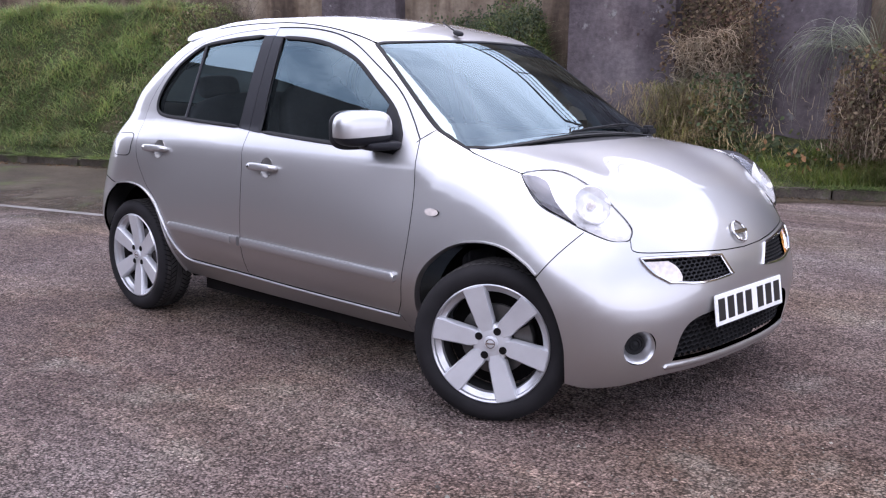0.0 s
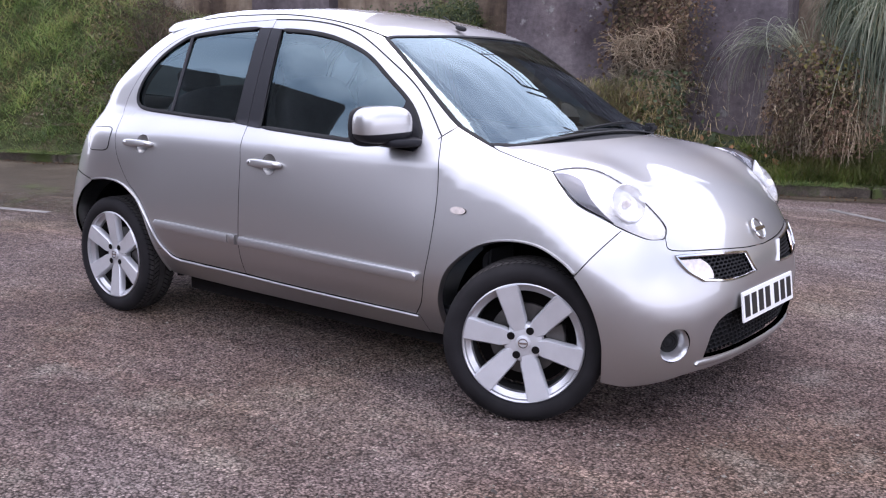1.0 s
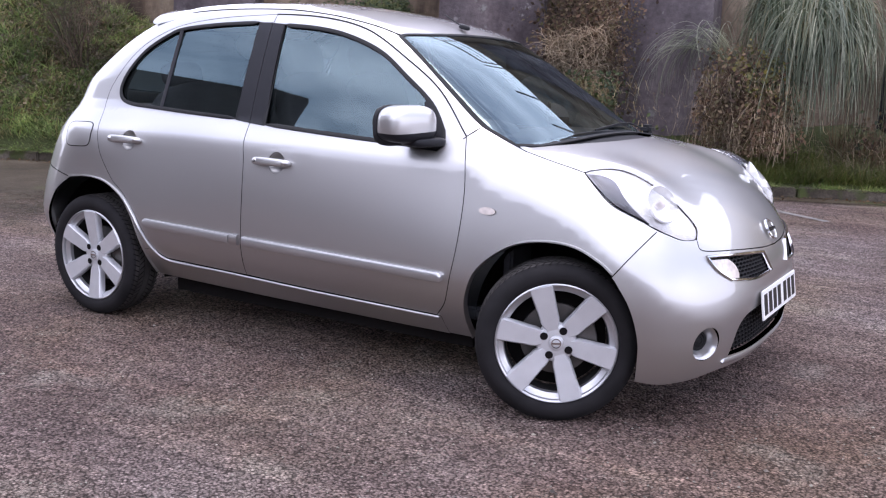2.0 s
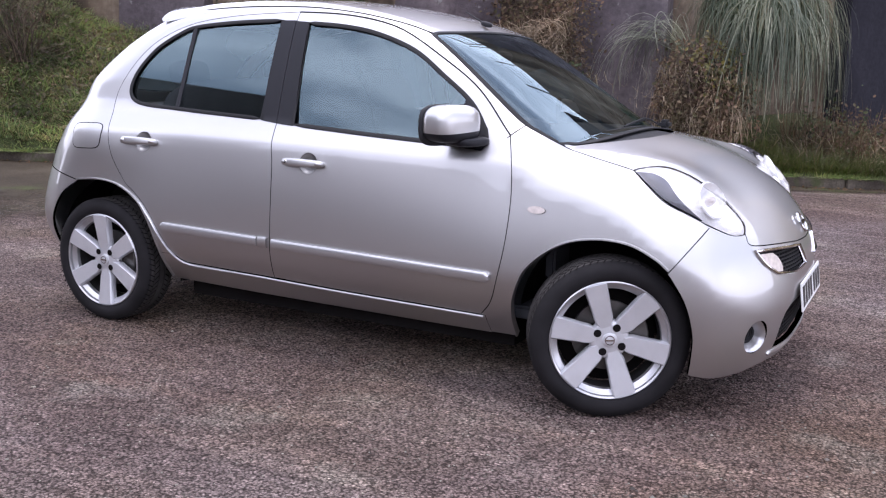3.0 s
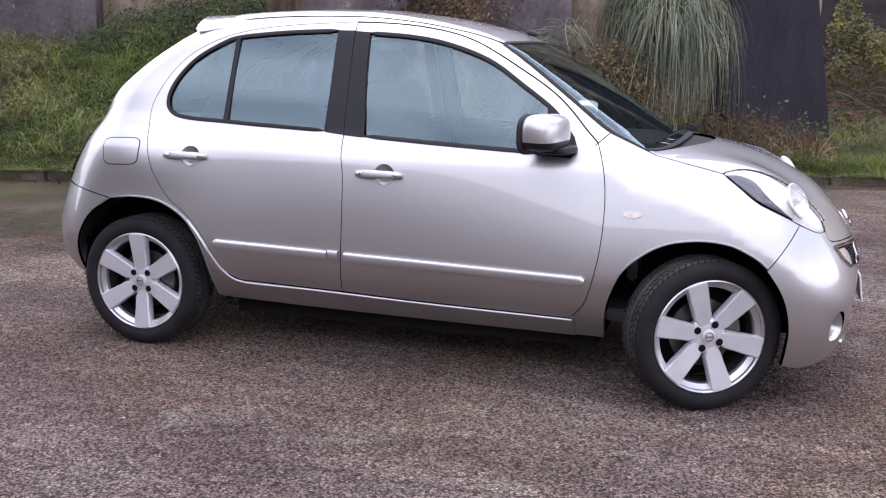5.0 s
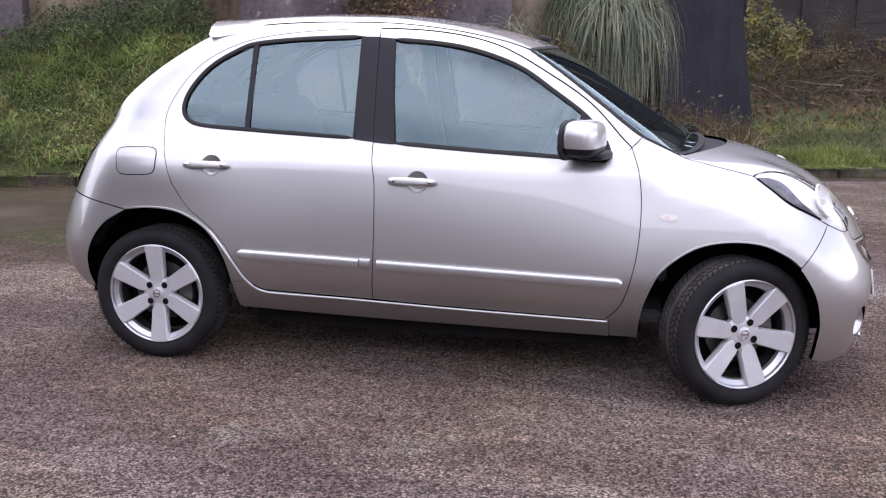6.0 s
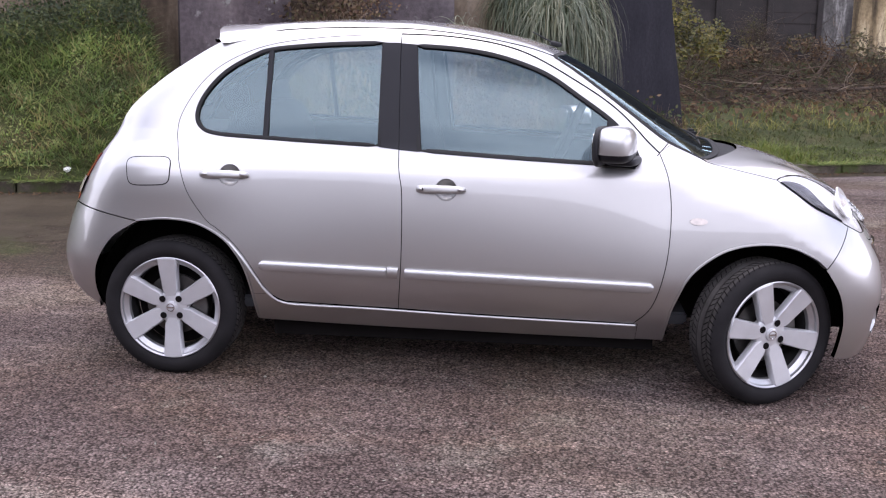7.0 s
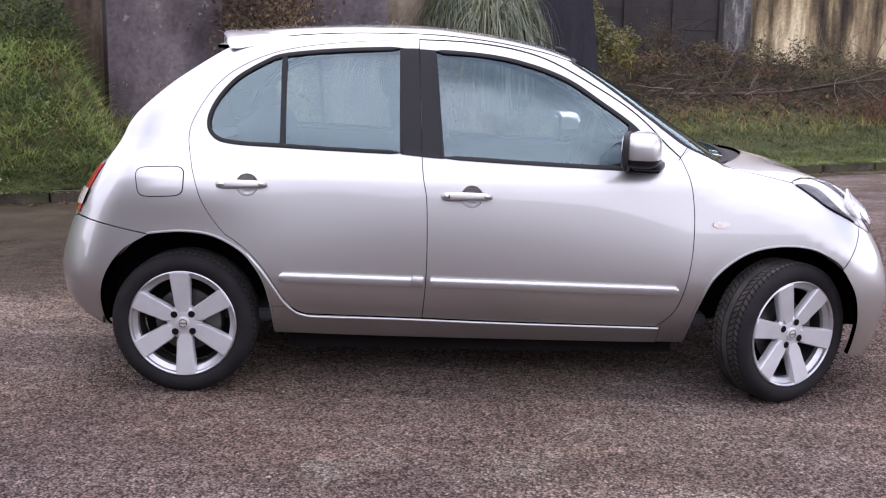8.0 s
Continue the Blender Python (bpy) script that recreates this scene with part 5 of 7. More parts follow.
def tarmac_material():
    """Coarse chippings in many shades, bare dark bitumen between them, and pale worn streaks."""
    m = surface_material("gravelly_tarmac", [(0.30, (0.152, 0.118, 0.107)), (0.46, (0.212, 0.168, 0.154)), (0.58, (0.264, 0.218, 0.202)), (0.72, (0.340, 0.300, 0.276))], 0.9, 9.0, 22.0, 0.30, 0.75, 0.006, 120.0, stretch=(0.75, 1.15, 1.0), spots=(0.33, 0.29, 0.262), spot_scale=1.7, spot_at=(0.56, 0.76), big=(0.45, (0.92, 0.80, 0.74)))
    nt = m.node_tree
    bsdf = nt.nodes["Principled BSDF"]
    col = bsdf.inputs["Base Color"].links[0].from_socket
    tc = next(n for n in nt.nodes if n.type == "TEX_COORD")
    vo = nt.nodes.new("ShaderNodeTexVoronoi")
    vo.inputs["Scale"].default_value = 100.0
    warp = nt.nodes.new("ShaderNodeTexNoise")
    warp.inputs["Scale"].default_value, warp.inputs["Detail"].default_value = 55.0, 2.0
    nt.links.new(tc.outputs["Object"], warp.inputs["Vector"])
    push = nt.nodes.new("ShaderNodeVectorMath")
    push.operation = "MULTIPLY_ADD"
    push.inputs[1].default_value = (0.010, 0.010, 0.0)
    nt.links.new(warp.outputs["Color"], push.inputs[0])
    nt.links.new(tc.outputs["Object"], push.inputs[2])
    nt.links.new(push.outputs["Vector"], vo.inputs["Vector"])

    def times(a, fac, stops):
        rp = nt.nodes.new("ShaderNodeValToRGB")
        while len(rp.color_ramp.elements) < len(stops):
            rp.color_ramp.elements.new(0.5)
        for el, (p, c) in zip(rp.color_ramp.elements, stops):
            el.position, el.color = p, (*(c if isinstance(c, tuple) else (c, c, c)), 1)
        nt.links.new(fac, rp.inputs["Fac"])
        mul = nt.nodes.new("ShaderNodeMixRGB")
        mul.blend_type = "MULTIPLY"
        mul.inputs["Fac"].default_value = 1.0
        nt.links.new(a, mul.inputs["Color1"])
        nt.links.new(rp.outputs["Color"], mul.inputs["Color2"])
        return mul.outputs["Color"]

    bsdf.inputs["Specular IOR Level"].default_value = 0.06
    # each chipping its own shade, the odd one pale; bitumen in the joints
    one = nt.nodes.new("ShaderNodeSeparateColor")
    nt.links.new(vo.outputs["Color"], one.inputs["Color"])
    col = times(col, one.outputs["Red"], [(0.05, 0.72), (0.55, 1.04), (0.90, 1.26), (0.985, 1.75)])
    col = times(col, vo.outputs["Distance"], [(0.22, 1.20), (0.50, 0.88), (0.70, 0.30)])
    # worn to mauve in some patches, silted to buff in others
    hue = nt.nodes.new("ShaderNodeTexNoise")
    hue.inputs["Scale"].default_value, hue.inputs["Detail"].default_value = 0.85, 4.0
    nt.links.new(tc.outputs["Object"], hue.inputs["Vector"])
    col = times(col, hue.outputs["Fac"], [(0.36, (1.18, 1.16, 1.20)), (0.50, (1.21, 1.21, 1.21)), (0.64, (1.25, 1.25, 1.14))])
    pits = nt.nodes.new("ShaderNodeTexNoise")
    pits.inputs["Scale"].default_value, pits.inputs["Detail"].default_value, pits.inputs["Roughness"].default_value = 16.0, 5.0, 0.7
    nt.links.new(tc.outputs["Object"], pits.inputs["Vector"])
    col = times(col, pits.outputs["Fac"], [(0.33, 0.80), (0.50, 1.0), (0.68, 1.10)])
    # scuffed pale in thin streaks
    lie = nt.nodes.new("ShaderNodeMapping")
    lie.inputs["Scale"].default_value = (0.55, 4.2, 1.0)
    lie.inputs["Rotation"].default_value = (0, 0, 0.12)
    scuff = nt.nodes.new("ShaderNodeTexNoise")
    scuff.inputs["Scale"].default_value, scuff.inputs["Detail"].default_value, scuff.inputs["Roughness"].default_value = 1.5, 7.0, 0.62
    nt.links.new(tc.outputs["Object"], lie.inputs["Vector"])
    nt.links.new(lie.outputs["Vector"], scuff.inputs["Vector"])
    col = times(col, scuff.outputs["Fac"], [(0.36, 0.92), (0.54, 1.0), (0.61, (1.20, 1.20, 1.17)), (0.70, (1.5, 1.48, 1.42))])
    nt.links.new(col, bsdf.inputs["Base Color"])
    bp = nt.nodes.new("ShaderNodeBump")
    bp.inputs["Distance"].default_value = 0.028
    inv = nt.nodes.new("ShaderNodeMath")
    inv.operation = "SUBTRACT"
    inv.inputs[0].default_value = 1.0
    nt.links.new(vo.outputs["Distance"], inv.inputs[1])
    nt.links.new(inv.outputs[0], bp.inputs["Height"])
    nt.links.new(bsdf.inputs["Normal"].links[0].from_socket, bp.inputs["Normal"])
    nt.links.new(bp.outputs["Normal"], bsdf.inputs["Normal"])
    return m


TARMAC = tarmac_material()
KERB = surface_material("kerb_stone", [(0.3, (0.038, 0.031, 0.025)), (0.5, (0.075, 0.062, 0.050)), (0.7, (0.15, 0.13, 0.105))], 3.0, spots=(0.06, 0.075, 0.025), spot_scale=2.5, spot_at=(0.50, 0.62), bump=0.008, bump_scale=45.0)
SOIL = surface_material("verge_soil", [(0.3, (0.030, 0.034, 0.014)), (0.5, (0.045, 0.055, 0.020)), (0.7, (0.075, 0.065, 0.035))], 2.5, fine_scale=35.0, fine=0.5, bump=0.02, bump_scale=30.0)
CONCRETE = surface_material("dark_weathered_render", [(0.28, (0.064, 0.054, 0.058)), (0.5, (0.116, 0.099, 0.105)), (0.72, (0.20, 0.172, 0.172))], 1.6, stretch=(1, 1, 0.45), fine_scale=18.0, fine=0.2, spots=(0.20, 0.19, 0.185), spot_scale=6.0, spot_at=(0.64, 0.70), bump=0.010, bump_scale=22.0, big=(1.1, (0.60, 0.56, 0.57)))
OCHRE = surface_material("stained_ochre_render", [(0.30, (0.045, 0.034, 0.028)), (0.45, (0.13, 0.098, 0.072)), (0.58, (0.25, 0.20, 0.15)), (0.75, (0.38, 0.33, 0.27))], 2.2, stretch=(1, 1, 0.16), fine_scale=14.0, fine=0.2, bump=0.006, bump_scale=25.0, big=(0.8, (0.55, 0.5, 0.48)))
SLATE = surface_material("dark_boarding", [(0.3, (0.014, 0.0135, 0.018)), (0.6, (0.023, 0.022, 0.028)), (0.8, (0.036, 0.033, 0.038))], 1.8, stretch=(1, 1, 0.5), fine_scale=22.0, fine=0.15, spots=(0.08, 0.075, 0.075), spot_scale=9.0, spot_at=(0.72, 0.76), bump=0.006, bump_scale=14.0)
PALE_LINE = material("worn_white_line", (0.135, 0.122, 0.113), 0.8, var=0.35, var_scale=6.0, fine=0.4, fine_scale=80.0)


def leaf_material(name, cols, rough=0.55):
    """Leaves whose shade changes from one to the next."""
    m = bpy.data.materials.new(name)
    m.use_nodes = True
    nt = m.node_tree
    bsdf = nt.nodes["Principled BSDF"]
    bsdf.inputs["Roughness"].default_value = rough
    geo = nt.nodes.new("ShaderNodeNewGeometry")
    rp = nt.nodes.new("ShaderNodeValToRGB")
    e = rp.color_ramp.elements
    while len(e) < len(cols):
        e.new(0.5)
    for i, (el, c) in enumerate(zip(e, cols)):
        el.position, el.color = i / max(1, len(cols) - 1), rgb(c)
    nt.links.new(geo.outputs["Random Per Island"], rp.inputs["Fac"])
    tc = nt.nodes.new("ShaderNodeTexCoord")
    n = nt.nodes.new("ShaderNodeTexNoise")
    n.inputs["Scale"].default_value, n.inputs["Detail"].default_value = 1.6, 4.0
    nt.links.new(tc.outputs["Object"], n.inputs["Vector"])
    r2 = nt.nodes.new("ShaderNodeValToRGB")
    r2.color_ramp.elements[0].position, r2.color_ramp.elements[1].position = 0.32, 0.68
    r2.color_ramp.elements[0].color, r2.color_ramp.elements[1].color = (0.50, 0.55, 0.5, 1), (1.45, 1.38, 1.2, 1)
    nt.links.new(n.outputs["Fac"], r2.inputs["Fac"])
    mul = nt.nodes.new("ShaderNodeMixRGB")
    mul.blend_type = "MULTIPLY"
    mul.inputs["Fac"].default_value = 1.0
    nt.links.new(rp.outputs["Color"], mul.inputs["Color1"])
    nt.links.new(r2.outputs["Color"], mul.inputs["Color2"])
    nt.links.new(mul.outputs["Color"], bsdf.inputs["Base Color"])
    # thin leaves let light through
    glow = nt.nodes.new("ShaderNodeBsdfTranslucent")
    both = nt.nodes.new("ShaderNodeMixShader")
    both.inputs["Fac"].default_value = 0.38
    nt.links.new(mul.outputs["Color"], glow.inputs["Color"])
    nt.links.new(bsdf.outputs["BSDF"], both.inputs[1])
    nt.links.new(glow.outputs["BSDF"], both.inputs[2])
    nt.links.new(both.outputs["Shader"], nt.nodes["Material Output"].inputs["Surface"])
    return m


GRASS = leaf_material("meadow_grass", [(0.115, 0.178, 0.062), (0.205, 0.290, 0.095), (0.27, 0.36, 0.128), (0.14, 0.235, 0.102), (0.34, 0.385, 0.165), (0.41, 0.37, 0.21)])
LUSH = leaf_material("lush_grass", [(0.062, 0.100, 0.018), (0.105, 0.150, 0.030), (0.14, 0.18, 0.040), (0.19, 0.18, 0.070)])
STRAW = leaf_material("dead_grass", [(0.18, 0.13, 0.075), (0.34, 0.26, 0.16), (0.46, 0.37, 0.23), (0.25, 0.19, 0.12)], 0.8)
TWIG = leaf_material("bare_twigs", [(0.045, 0.032, 0.026), (0.085, 0.06, 0.05), (0.15, 0.11, 0.09), (0.24, 0.19, 0.15)], 0.8)
BRACKEN = leaf_material("dead_bracken", [(0.05, 0.030, 0.020), (0.10, 0.058, 0.036), (0.16, 0.10, 0.06), (0.07, 0.05, 0.03)], 0.85)
PAMPAS = leaf_material("pampas_leaf", [(0.04, 0.06, 0.036), (0.10, 0.13, 0.09), (0.16, 0.185, 0.14), (0.27, 0.28, 0.225), (0.07, 0.10, 0.06), (0.22, 0.20, 0.13)])
IVY = leaf_material("ivy_leaf", [(0.016, 0.028, 0.010), (0.034, 0.055, 0.016), (0.055, 0.075, 0.022), (0.085, 0.085, 0.028)], 0.6)
YELLOWING = leaf_material("yellowing_shrub", [(0.045, 0.055, 0.012), (0.085, 0.085, 0.016), (0.17, 0.14, 0.025), (0.06, 0.05, 0.02)], 0.5)

rng = np.random.default_rng(7)


def blades(name, base, length, width, lean, mat, parent=None, bow=0.5, spread=None, segs=3, kind="stuff"):
    """Many narrow leaves: base (n,3), each bowed over towards a random side or a given one."""
    n = len(base)
    a = rng.uniform(0, 2 * np.pi, n) if spread is None else spread
    side = np.stack([np.cos(a), np.sin(a), 0 * a], 1)
    cross = np.stack([-np.sin(a), np.cos(a), 0 * a], 1)
    verts = []
    for k in range(segs + 1):
        t = k / segs
        c = base + side * (lean * t + bow * lean * t * t)[:, None] + np.array([0, 0, 1.0]) * (length * (t - 0.35 * np.minimum(lean / np.maximum(length, 1e-3), 2.2) * t * t))[:, None]
        w = (width * (1 - t) ** 0.7)[:, None] * 0.5
        verts += [c] if k == segs else [c - cross * w, c + cross * w]
    per = 2 * segs + 1
    v = np.stack(verts, 1).reshape(-1, 3)
    o = np.arange(n) * per
    faces = []
    for k in range(segs - 1):
        faces.append(np.stack([o + 2 * k, o + 2 * k + 1, o + 2 * k + 3, o + 2 * k + 2], 1))
    tri = np.stack([o + 2 * segs - 2, o + 2 * segs - 1, o + 2 * segs], 1)
    me = bpy.data.meshes.new(name)
    me.from_pydata(v.tolist(), [], [f for q in faces for f in q.tolist()] + tri.tolist())
    return link(name, me, mat, parent, "", kind)


def sticks(name, start, heading, length, thick, mat, parent=None, wander=0.35, segs=5, droop=0.0, kind="stuff"):
    """Many thin crooked stems: three-sided."""
    n = len(start)
    p = start.copy()
    d = heading / np.linalg.norm(heading, axis=1, keepdims=True)
    rings = []
    for k in range(segs + 1):
        u = np.cross(d, [0.31, 0.17, 0.93])
        u /= np.maximum(np.linalg.norm(u, axis=1, keepdims=True), 1e-6)
        w = np.cross(d, u)
        r = (thick * (1 - 0.75 * k / segs))[:, None]
        rings += [p + u * r, p + (-0.5 * u + 0.87 * w) * r, p + (-0.5 * u - 0.87 * w) * r]
        d = d + rng.normal(0, wander, (n, 3)) / segs * 2 + np.array([0, 0, -droop]) / segs
        d /= np.linalg.norm(d, axis=1, keepdims=True)
        p = p + d * (length / segs)[:, None]
    v = np.stack(rings, 1).reshape(-1, 3)
    per = 3 * (segs + 1)
    o = np.arange(n) * per
    faces = []
    for k in range(segs):
        for j in range(3):
            a, b = 3 * k + j, 3 * k + (j + 1) % 3
            faces.append(np.stack([o + a, o + b, o + b + 3, o + a + 3], 1))
    me = bpy.data.meshes.new(name)
    me.from_pydata(v.tolist(), [], np.concatenate(faces).tolist())
    return link(name, me, mat, parent, "", kind)


def leaves(name, centre, size, mat, parent=None, facing=None, kind="stuff"):
    """Many small pointed leaves, each folded along its rib."""
    n = len(centre)
    d = rng.normal(0, 1, (n, 3)) if facing is None else rng.normal(0, 0.45, (n, 3)) + facing
    d /= np.linalg.norm(d, axis=1, keepdims=True)
    u = np.cross(d, rng.normal(0, 1, (n, 3)))
    u /= np.linalg.norm(u, axis=1, keepdims=True)
    w = np.cross(d, u)
    s = size[:, None]
    pts = [centre - u * s, centre - u * 0.2 * s + w * 0.62 * s + d * 0.12 * s, centre + u * 0.45 * s + w * 0.42 * s + d * 0.1 * s, centre + u * 1.1 * s, centre + u * 0.45 * s - w * 0.42 * s + d * 0.1 * s, centre - u * 0.2 * s - w * 0.62 * s + d * 0.12 * s]
    v = np.stack(pts, 1).reshape(-1, 3)
    o = np.arange(n) * 6
    f = np.concatenate([np.stack([o, o + 3, o + 2, o + 1], 1), np.stack([o, o + 5, o + 4, o + 3], 1)])
    me = bpy.data.meshes.new(name)
    me.from_pydata(v.tolist(), [], f.tolist())
    return link(name, me, mat, parent, "", kind)


def scatter(n, x0, x1, v0, v1, clump=0.0, z=0.0):
    """Places on the verge."""
    x, v = rng.uniform(x0, x1, n), rng.uniform(v0, v1, n)
    if clump:
        k = max(4, n // 40)
        cx, cv = rng.uniform(x0, x1, k), rng.uniform(v0, v1, k)
        i = rng.integers(0, k, n)
        x, v = cx[i] + rng.normal(0, clump, n), np.clip(cv[i] + rng.normal(0, clump, n), v0, v1)
    px, py = bgv(x, v)
    return np.stack([px, py, lift(x, v) + z], 1)


# tarmac, and the ground that goes on beyond
bm = bmesh.new()
bmesh.ops.create_grid(bm, x_segments=2, y_segments=2, size=400)
g = part("ground", bm, TARMAC, None, smooth=False)
tagged(g, "reddish-grey gravelly tarmac car park, worn pale in streaks", "tarmac", kind="structure")

# verge and bank
vs_ = np.r_[0.09, 0.16, 0.25, 0.4, 0.5, 0.55, 0.57, 0.59, 0.65, np.arange(0.75, 3.4, 0.15), 3.7, 4.2, 5, 6, 7, 8, 9, 10, 11, 12, 14, 17]
xs_ = np.arange(-26, 30, 0.2)
X, V = np.meshgrid(xs_, vs_, indexing="ij")
PX, PY = bgv(X, V)
pts = np.stack([PX, PY, lift(X, V)], -1).reshape(-1, 3)
m_ = len(vs_)
quad = [(i * m_ + j, (i + 1) * m_ + j, (i + 1) * m_ + j + 1, i * m_ + j + 1) for i in range(len(xs_) - 1) for j in range(m_ - 1)]
me = bpy.data.meshes.new("verge_ground")
me.from_pydata(pts.tolist(), [], quad)
me.polygons.foreach_set("use_smooth", [True] * len(me.polygons))
tagged(link("verge_ground", me, SOIL), "earth verge and grassy bank behind the kerb", "bank", kind="structure")


def slab(name, a, b, z0, z1, depth, mat, lean=0.0, rough=0.0, batter=0.0, rake=0.6):
    """An upright wall piece from a to b (plan), its foot wider by lean at the far end, its face uneven."""
    a, b = Vector(a), Vector(b)
    d = (b - a).normalized()
    n = Vector((-d.y, d.x))
    L = (b - a).length
    nu, nz = max(2, min(60, int(L / 0.15))), max(2, int((z1 - z0) / 0.15))
    bm = bmesh.new()
    grid = []
    for j in range(nz + 1):
        t = j / nz
        z = z0 + (z1 - z0) * t
        k = (1 - t)
        row = []
        for i in range(nu + 1):
            u = i / nu
            off = -lean * rake * k * (1 - u) + lean * k * u
            q = a + d * (L * u + off) - n * batter * k
            r = rough * (noise.noise((q.x * 2.3, q.y * 2.3, z * 2.3)) + 0.5 * noise.noise((q.x * 7, q.y * 7, z * 7)))
            q = q - n * r
            row.append(bm.verts.new((q.x, q.y, z)))
        grid.append(row)
    for j in range(nz):
        for i in range(nu):
            bm.faces.new((grid[j][i], grid[j][i + 1], grid[j + 1][i + 1], grid[j + 1][i]))
    back = [[bm.verts.new((v.co.x + n.x * depth, v.co.y + n.y * depth, v.co.z)) for v in row] for row in ([r[0] for r in grid], [r[-1] for r in grid])]
    for col, e in ((back[0], 0), (back[1], -1)):
        for j in range(nz):
            bm.faces.new((grid[j][e], grid[j + 1][e], col[j + 1], col[j]))
    bm.faces.new([*grid[-1], back[1][-1], back[0][-1]])
    for j in range(nz):
        bm.faces.new((back[0][j], back[1][j], back[1][j + 1], back[0][j + 1]))
    bmesh.ops.recalc_face_normals(bm, faces=bm.faces[:])
    return part(name, bm, mat, None, smooth=True)


tagged(slab("wall_left", (-18, 2.35), (-4.6, 6.575), 0.0, 3.3, 0.4, OCHRE, rough=0.02), "stained ochre rendered retaining wall", "wall", kind="structure")
tagged(slab("wall_middle_left", (-4.6, 6.575), (-2.3, 7.30), 0.0, 6.1, 0.4, OCHRE, rough=0.02), "stained ochre rendered retaining wall", "wall", kind="structure")
tagged(slab("wall_middle", (-2.3, 7.30), (1.8, 8.9), 0.0, 6.1, 0.4, OCHRE, rough=0.02), "stained ochre rendered retaining wall", "wall", kind="structure")
tagged(slab("wall_right", (1.8, 8.9), (3.4, 12.0), 0.0, 6.1, 0.4, OCHRE, rough=0.02), "stained ochre rendered retaining wall", "wall", kind="structure")
for a, b, lean, mat in (((-2.62, 6.58), (-1.55, 7.02), 0.10, CONCRETE), ((-0.69, 7.42), (0.35, 7.60), 0.04, CONCRETE), ((-6.25, 5.75), (-5.2, 6.10), 0.06, CONCRETE)):
    tagged(slab("buttress", a, b, 0.0, 5.2 if a[0] > -3 else 3.3, 0.9, mat, lean, 0.025, 0.05), "dark weathered concrete buttress of the retaining wall", "buttress", "wall buttresses")
tagged(slab("buttress", (2.20, 9.25), (2.79, 10.09), 0.0, 5.2, 1.0, SLATE, 1.36, 0.012, 0.12, 0.1), "slate-dark buttress with a raking edge", "buttress", "wall buttresses")

# a railing along the wall's top, and a wire fence where it ends
IRON = material("painted_iron", (0.016, 0.016, 0.018), 0.55, var=0.2, var_scale=5.0)
run_a, run_b = Vector((-4.4, 6.82)), Vector((0.15, 8.42))
railing = thing("railing", "dark iron railing on top of the retaining wall", "railing", at=pose(-2.1, 7.62, 6.1))
along = run_b - run_a
turn = math.degrees(math.atan2(along.y, along.x))
base = Matrix.Translation(-Vector(railing.location))
for z, thick in ((6.42, 0.045), (6.66, 0.035), (6.92, 0.085)):
    p = (run_a + run_b) / 2
    part("rail", block((along.length, thick, thick), base @ pose(p.x, p.y, z, 0, 0, turn), 0.008, 1), IRON, railing)
for i in range(5):
    p = run_a + along * (i / 4)
    part("post", block((0.06, 0.06, 0.84), base @ pose(p.x, p.y, 6.52, 0, 0, turn), 0.006, 1), IRON, railing)
wire_fence = thing("wire_fence", "thin wire fence on posts on top of the retaining wall", "fence", at=pose(1.0, 8.8, 6.1))
base = Matrix.Translation(-Vector(wire_fence.location))
ends = [(0.30, 8.48), (1.05, 8.78), (1.78, 9.10), (2.55, 10.55), (3.25, 12.0)]
for x, y in ends:
    part("post", block((0.05, 0.05, 1.0), base @ pose(x, y, 6.55, 0, 0, turn), 0.005, 1), IRON, wire_fence)
for z in (6.32, 6.52, 6.72, 6.92):
    tube("wire", [Vector((x, y, z)) + Vector((-1.0, -8.8, -6.1)) for x, y in ends], 0.006, IRON, wire_fence, n=6)

# far right: a board fence and a pale streaked wall
PALE_WALL = surface_material("pale_streaked_render", [(0.36, (0.030, 0.024, 0.019)), (0.45, (0.10, 0.076, 0.047)), (0.53, (0.27, 0.205, 0.12)), (0.64, (0.66, 0.55, 0.36))], 1.5, stretch=(1, 1, 0.14), fine_scale=14.0, fine=0.2, bump=0.006, bump_scale=25.0)
PIER = surface_material("white_streaked_concrete", [(0.34, (0.045, 0.042, 0.042)), (0.52, (0.10, 0.095, 0.09)), (0.62, (0.26, 0.25, 0.24)), (0.70, (0.66, 0.65, 0.64))], 4.2, stretch=(1, 1, 0.18), fine_scale=18.0, bump=0.006, bump_scale=25.0)
# these three rise far out of view to block sky reflected in the bonnet
tagged(slab("wall_far", (8.3, 21.3), (34, 27.5), 0.0, 12.5, 0.4, PALE_WALL, rough=0.02), "pale wall with dark water streaks beyond the bank", "wall", kind="structure")
tagged(slab("wall_far_end", (8.05, 20.85), (8.85, 21.1), 0.0, 12.5, 0.7, PIER, 0.0, 0.02), "weathered pier with white streaks ending the pale wall", "pier", "")
FENCE = material("dark_fence_board", (0.017, 0.013, 0.012), 0.85, var=0.4, var_scale=3.0, fine=0.3, fine_scale=40.0, bump=0.004, bump_scale=30.0)
tagged(slab("wall_fence_back", (2.6, 19.4), (8.15, 21.3), 0.0, 12.5, 0.3, FENCE), "dark wall behind the board fence, its unseen upper part added to block sky", "wall", kind="structure")
fence = thing("board_fence", "dark old board fence at the top of the bank", "fence")
fa, fb = Vector((2.9, 18.9)), Vector((7.95, 20.7))
fd_ = (fb - fa)
ang = math.degrees(math.atan2(fd_.y, fd_.x))
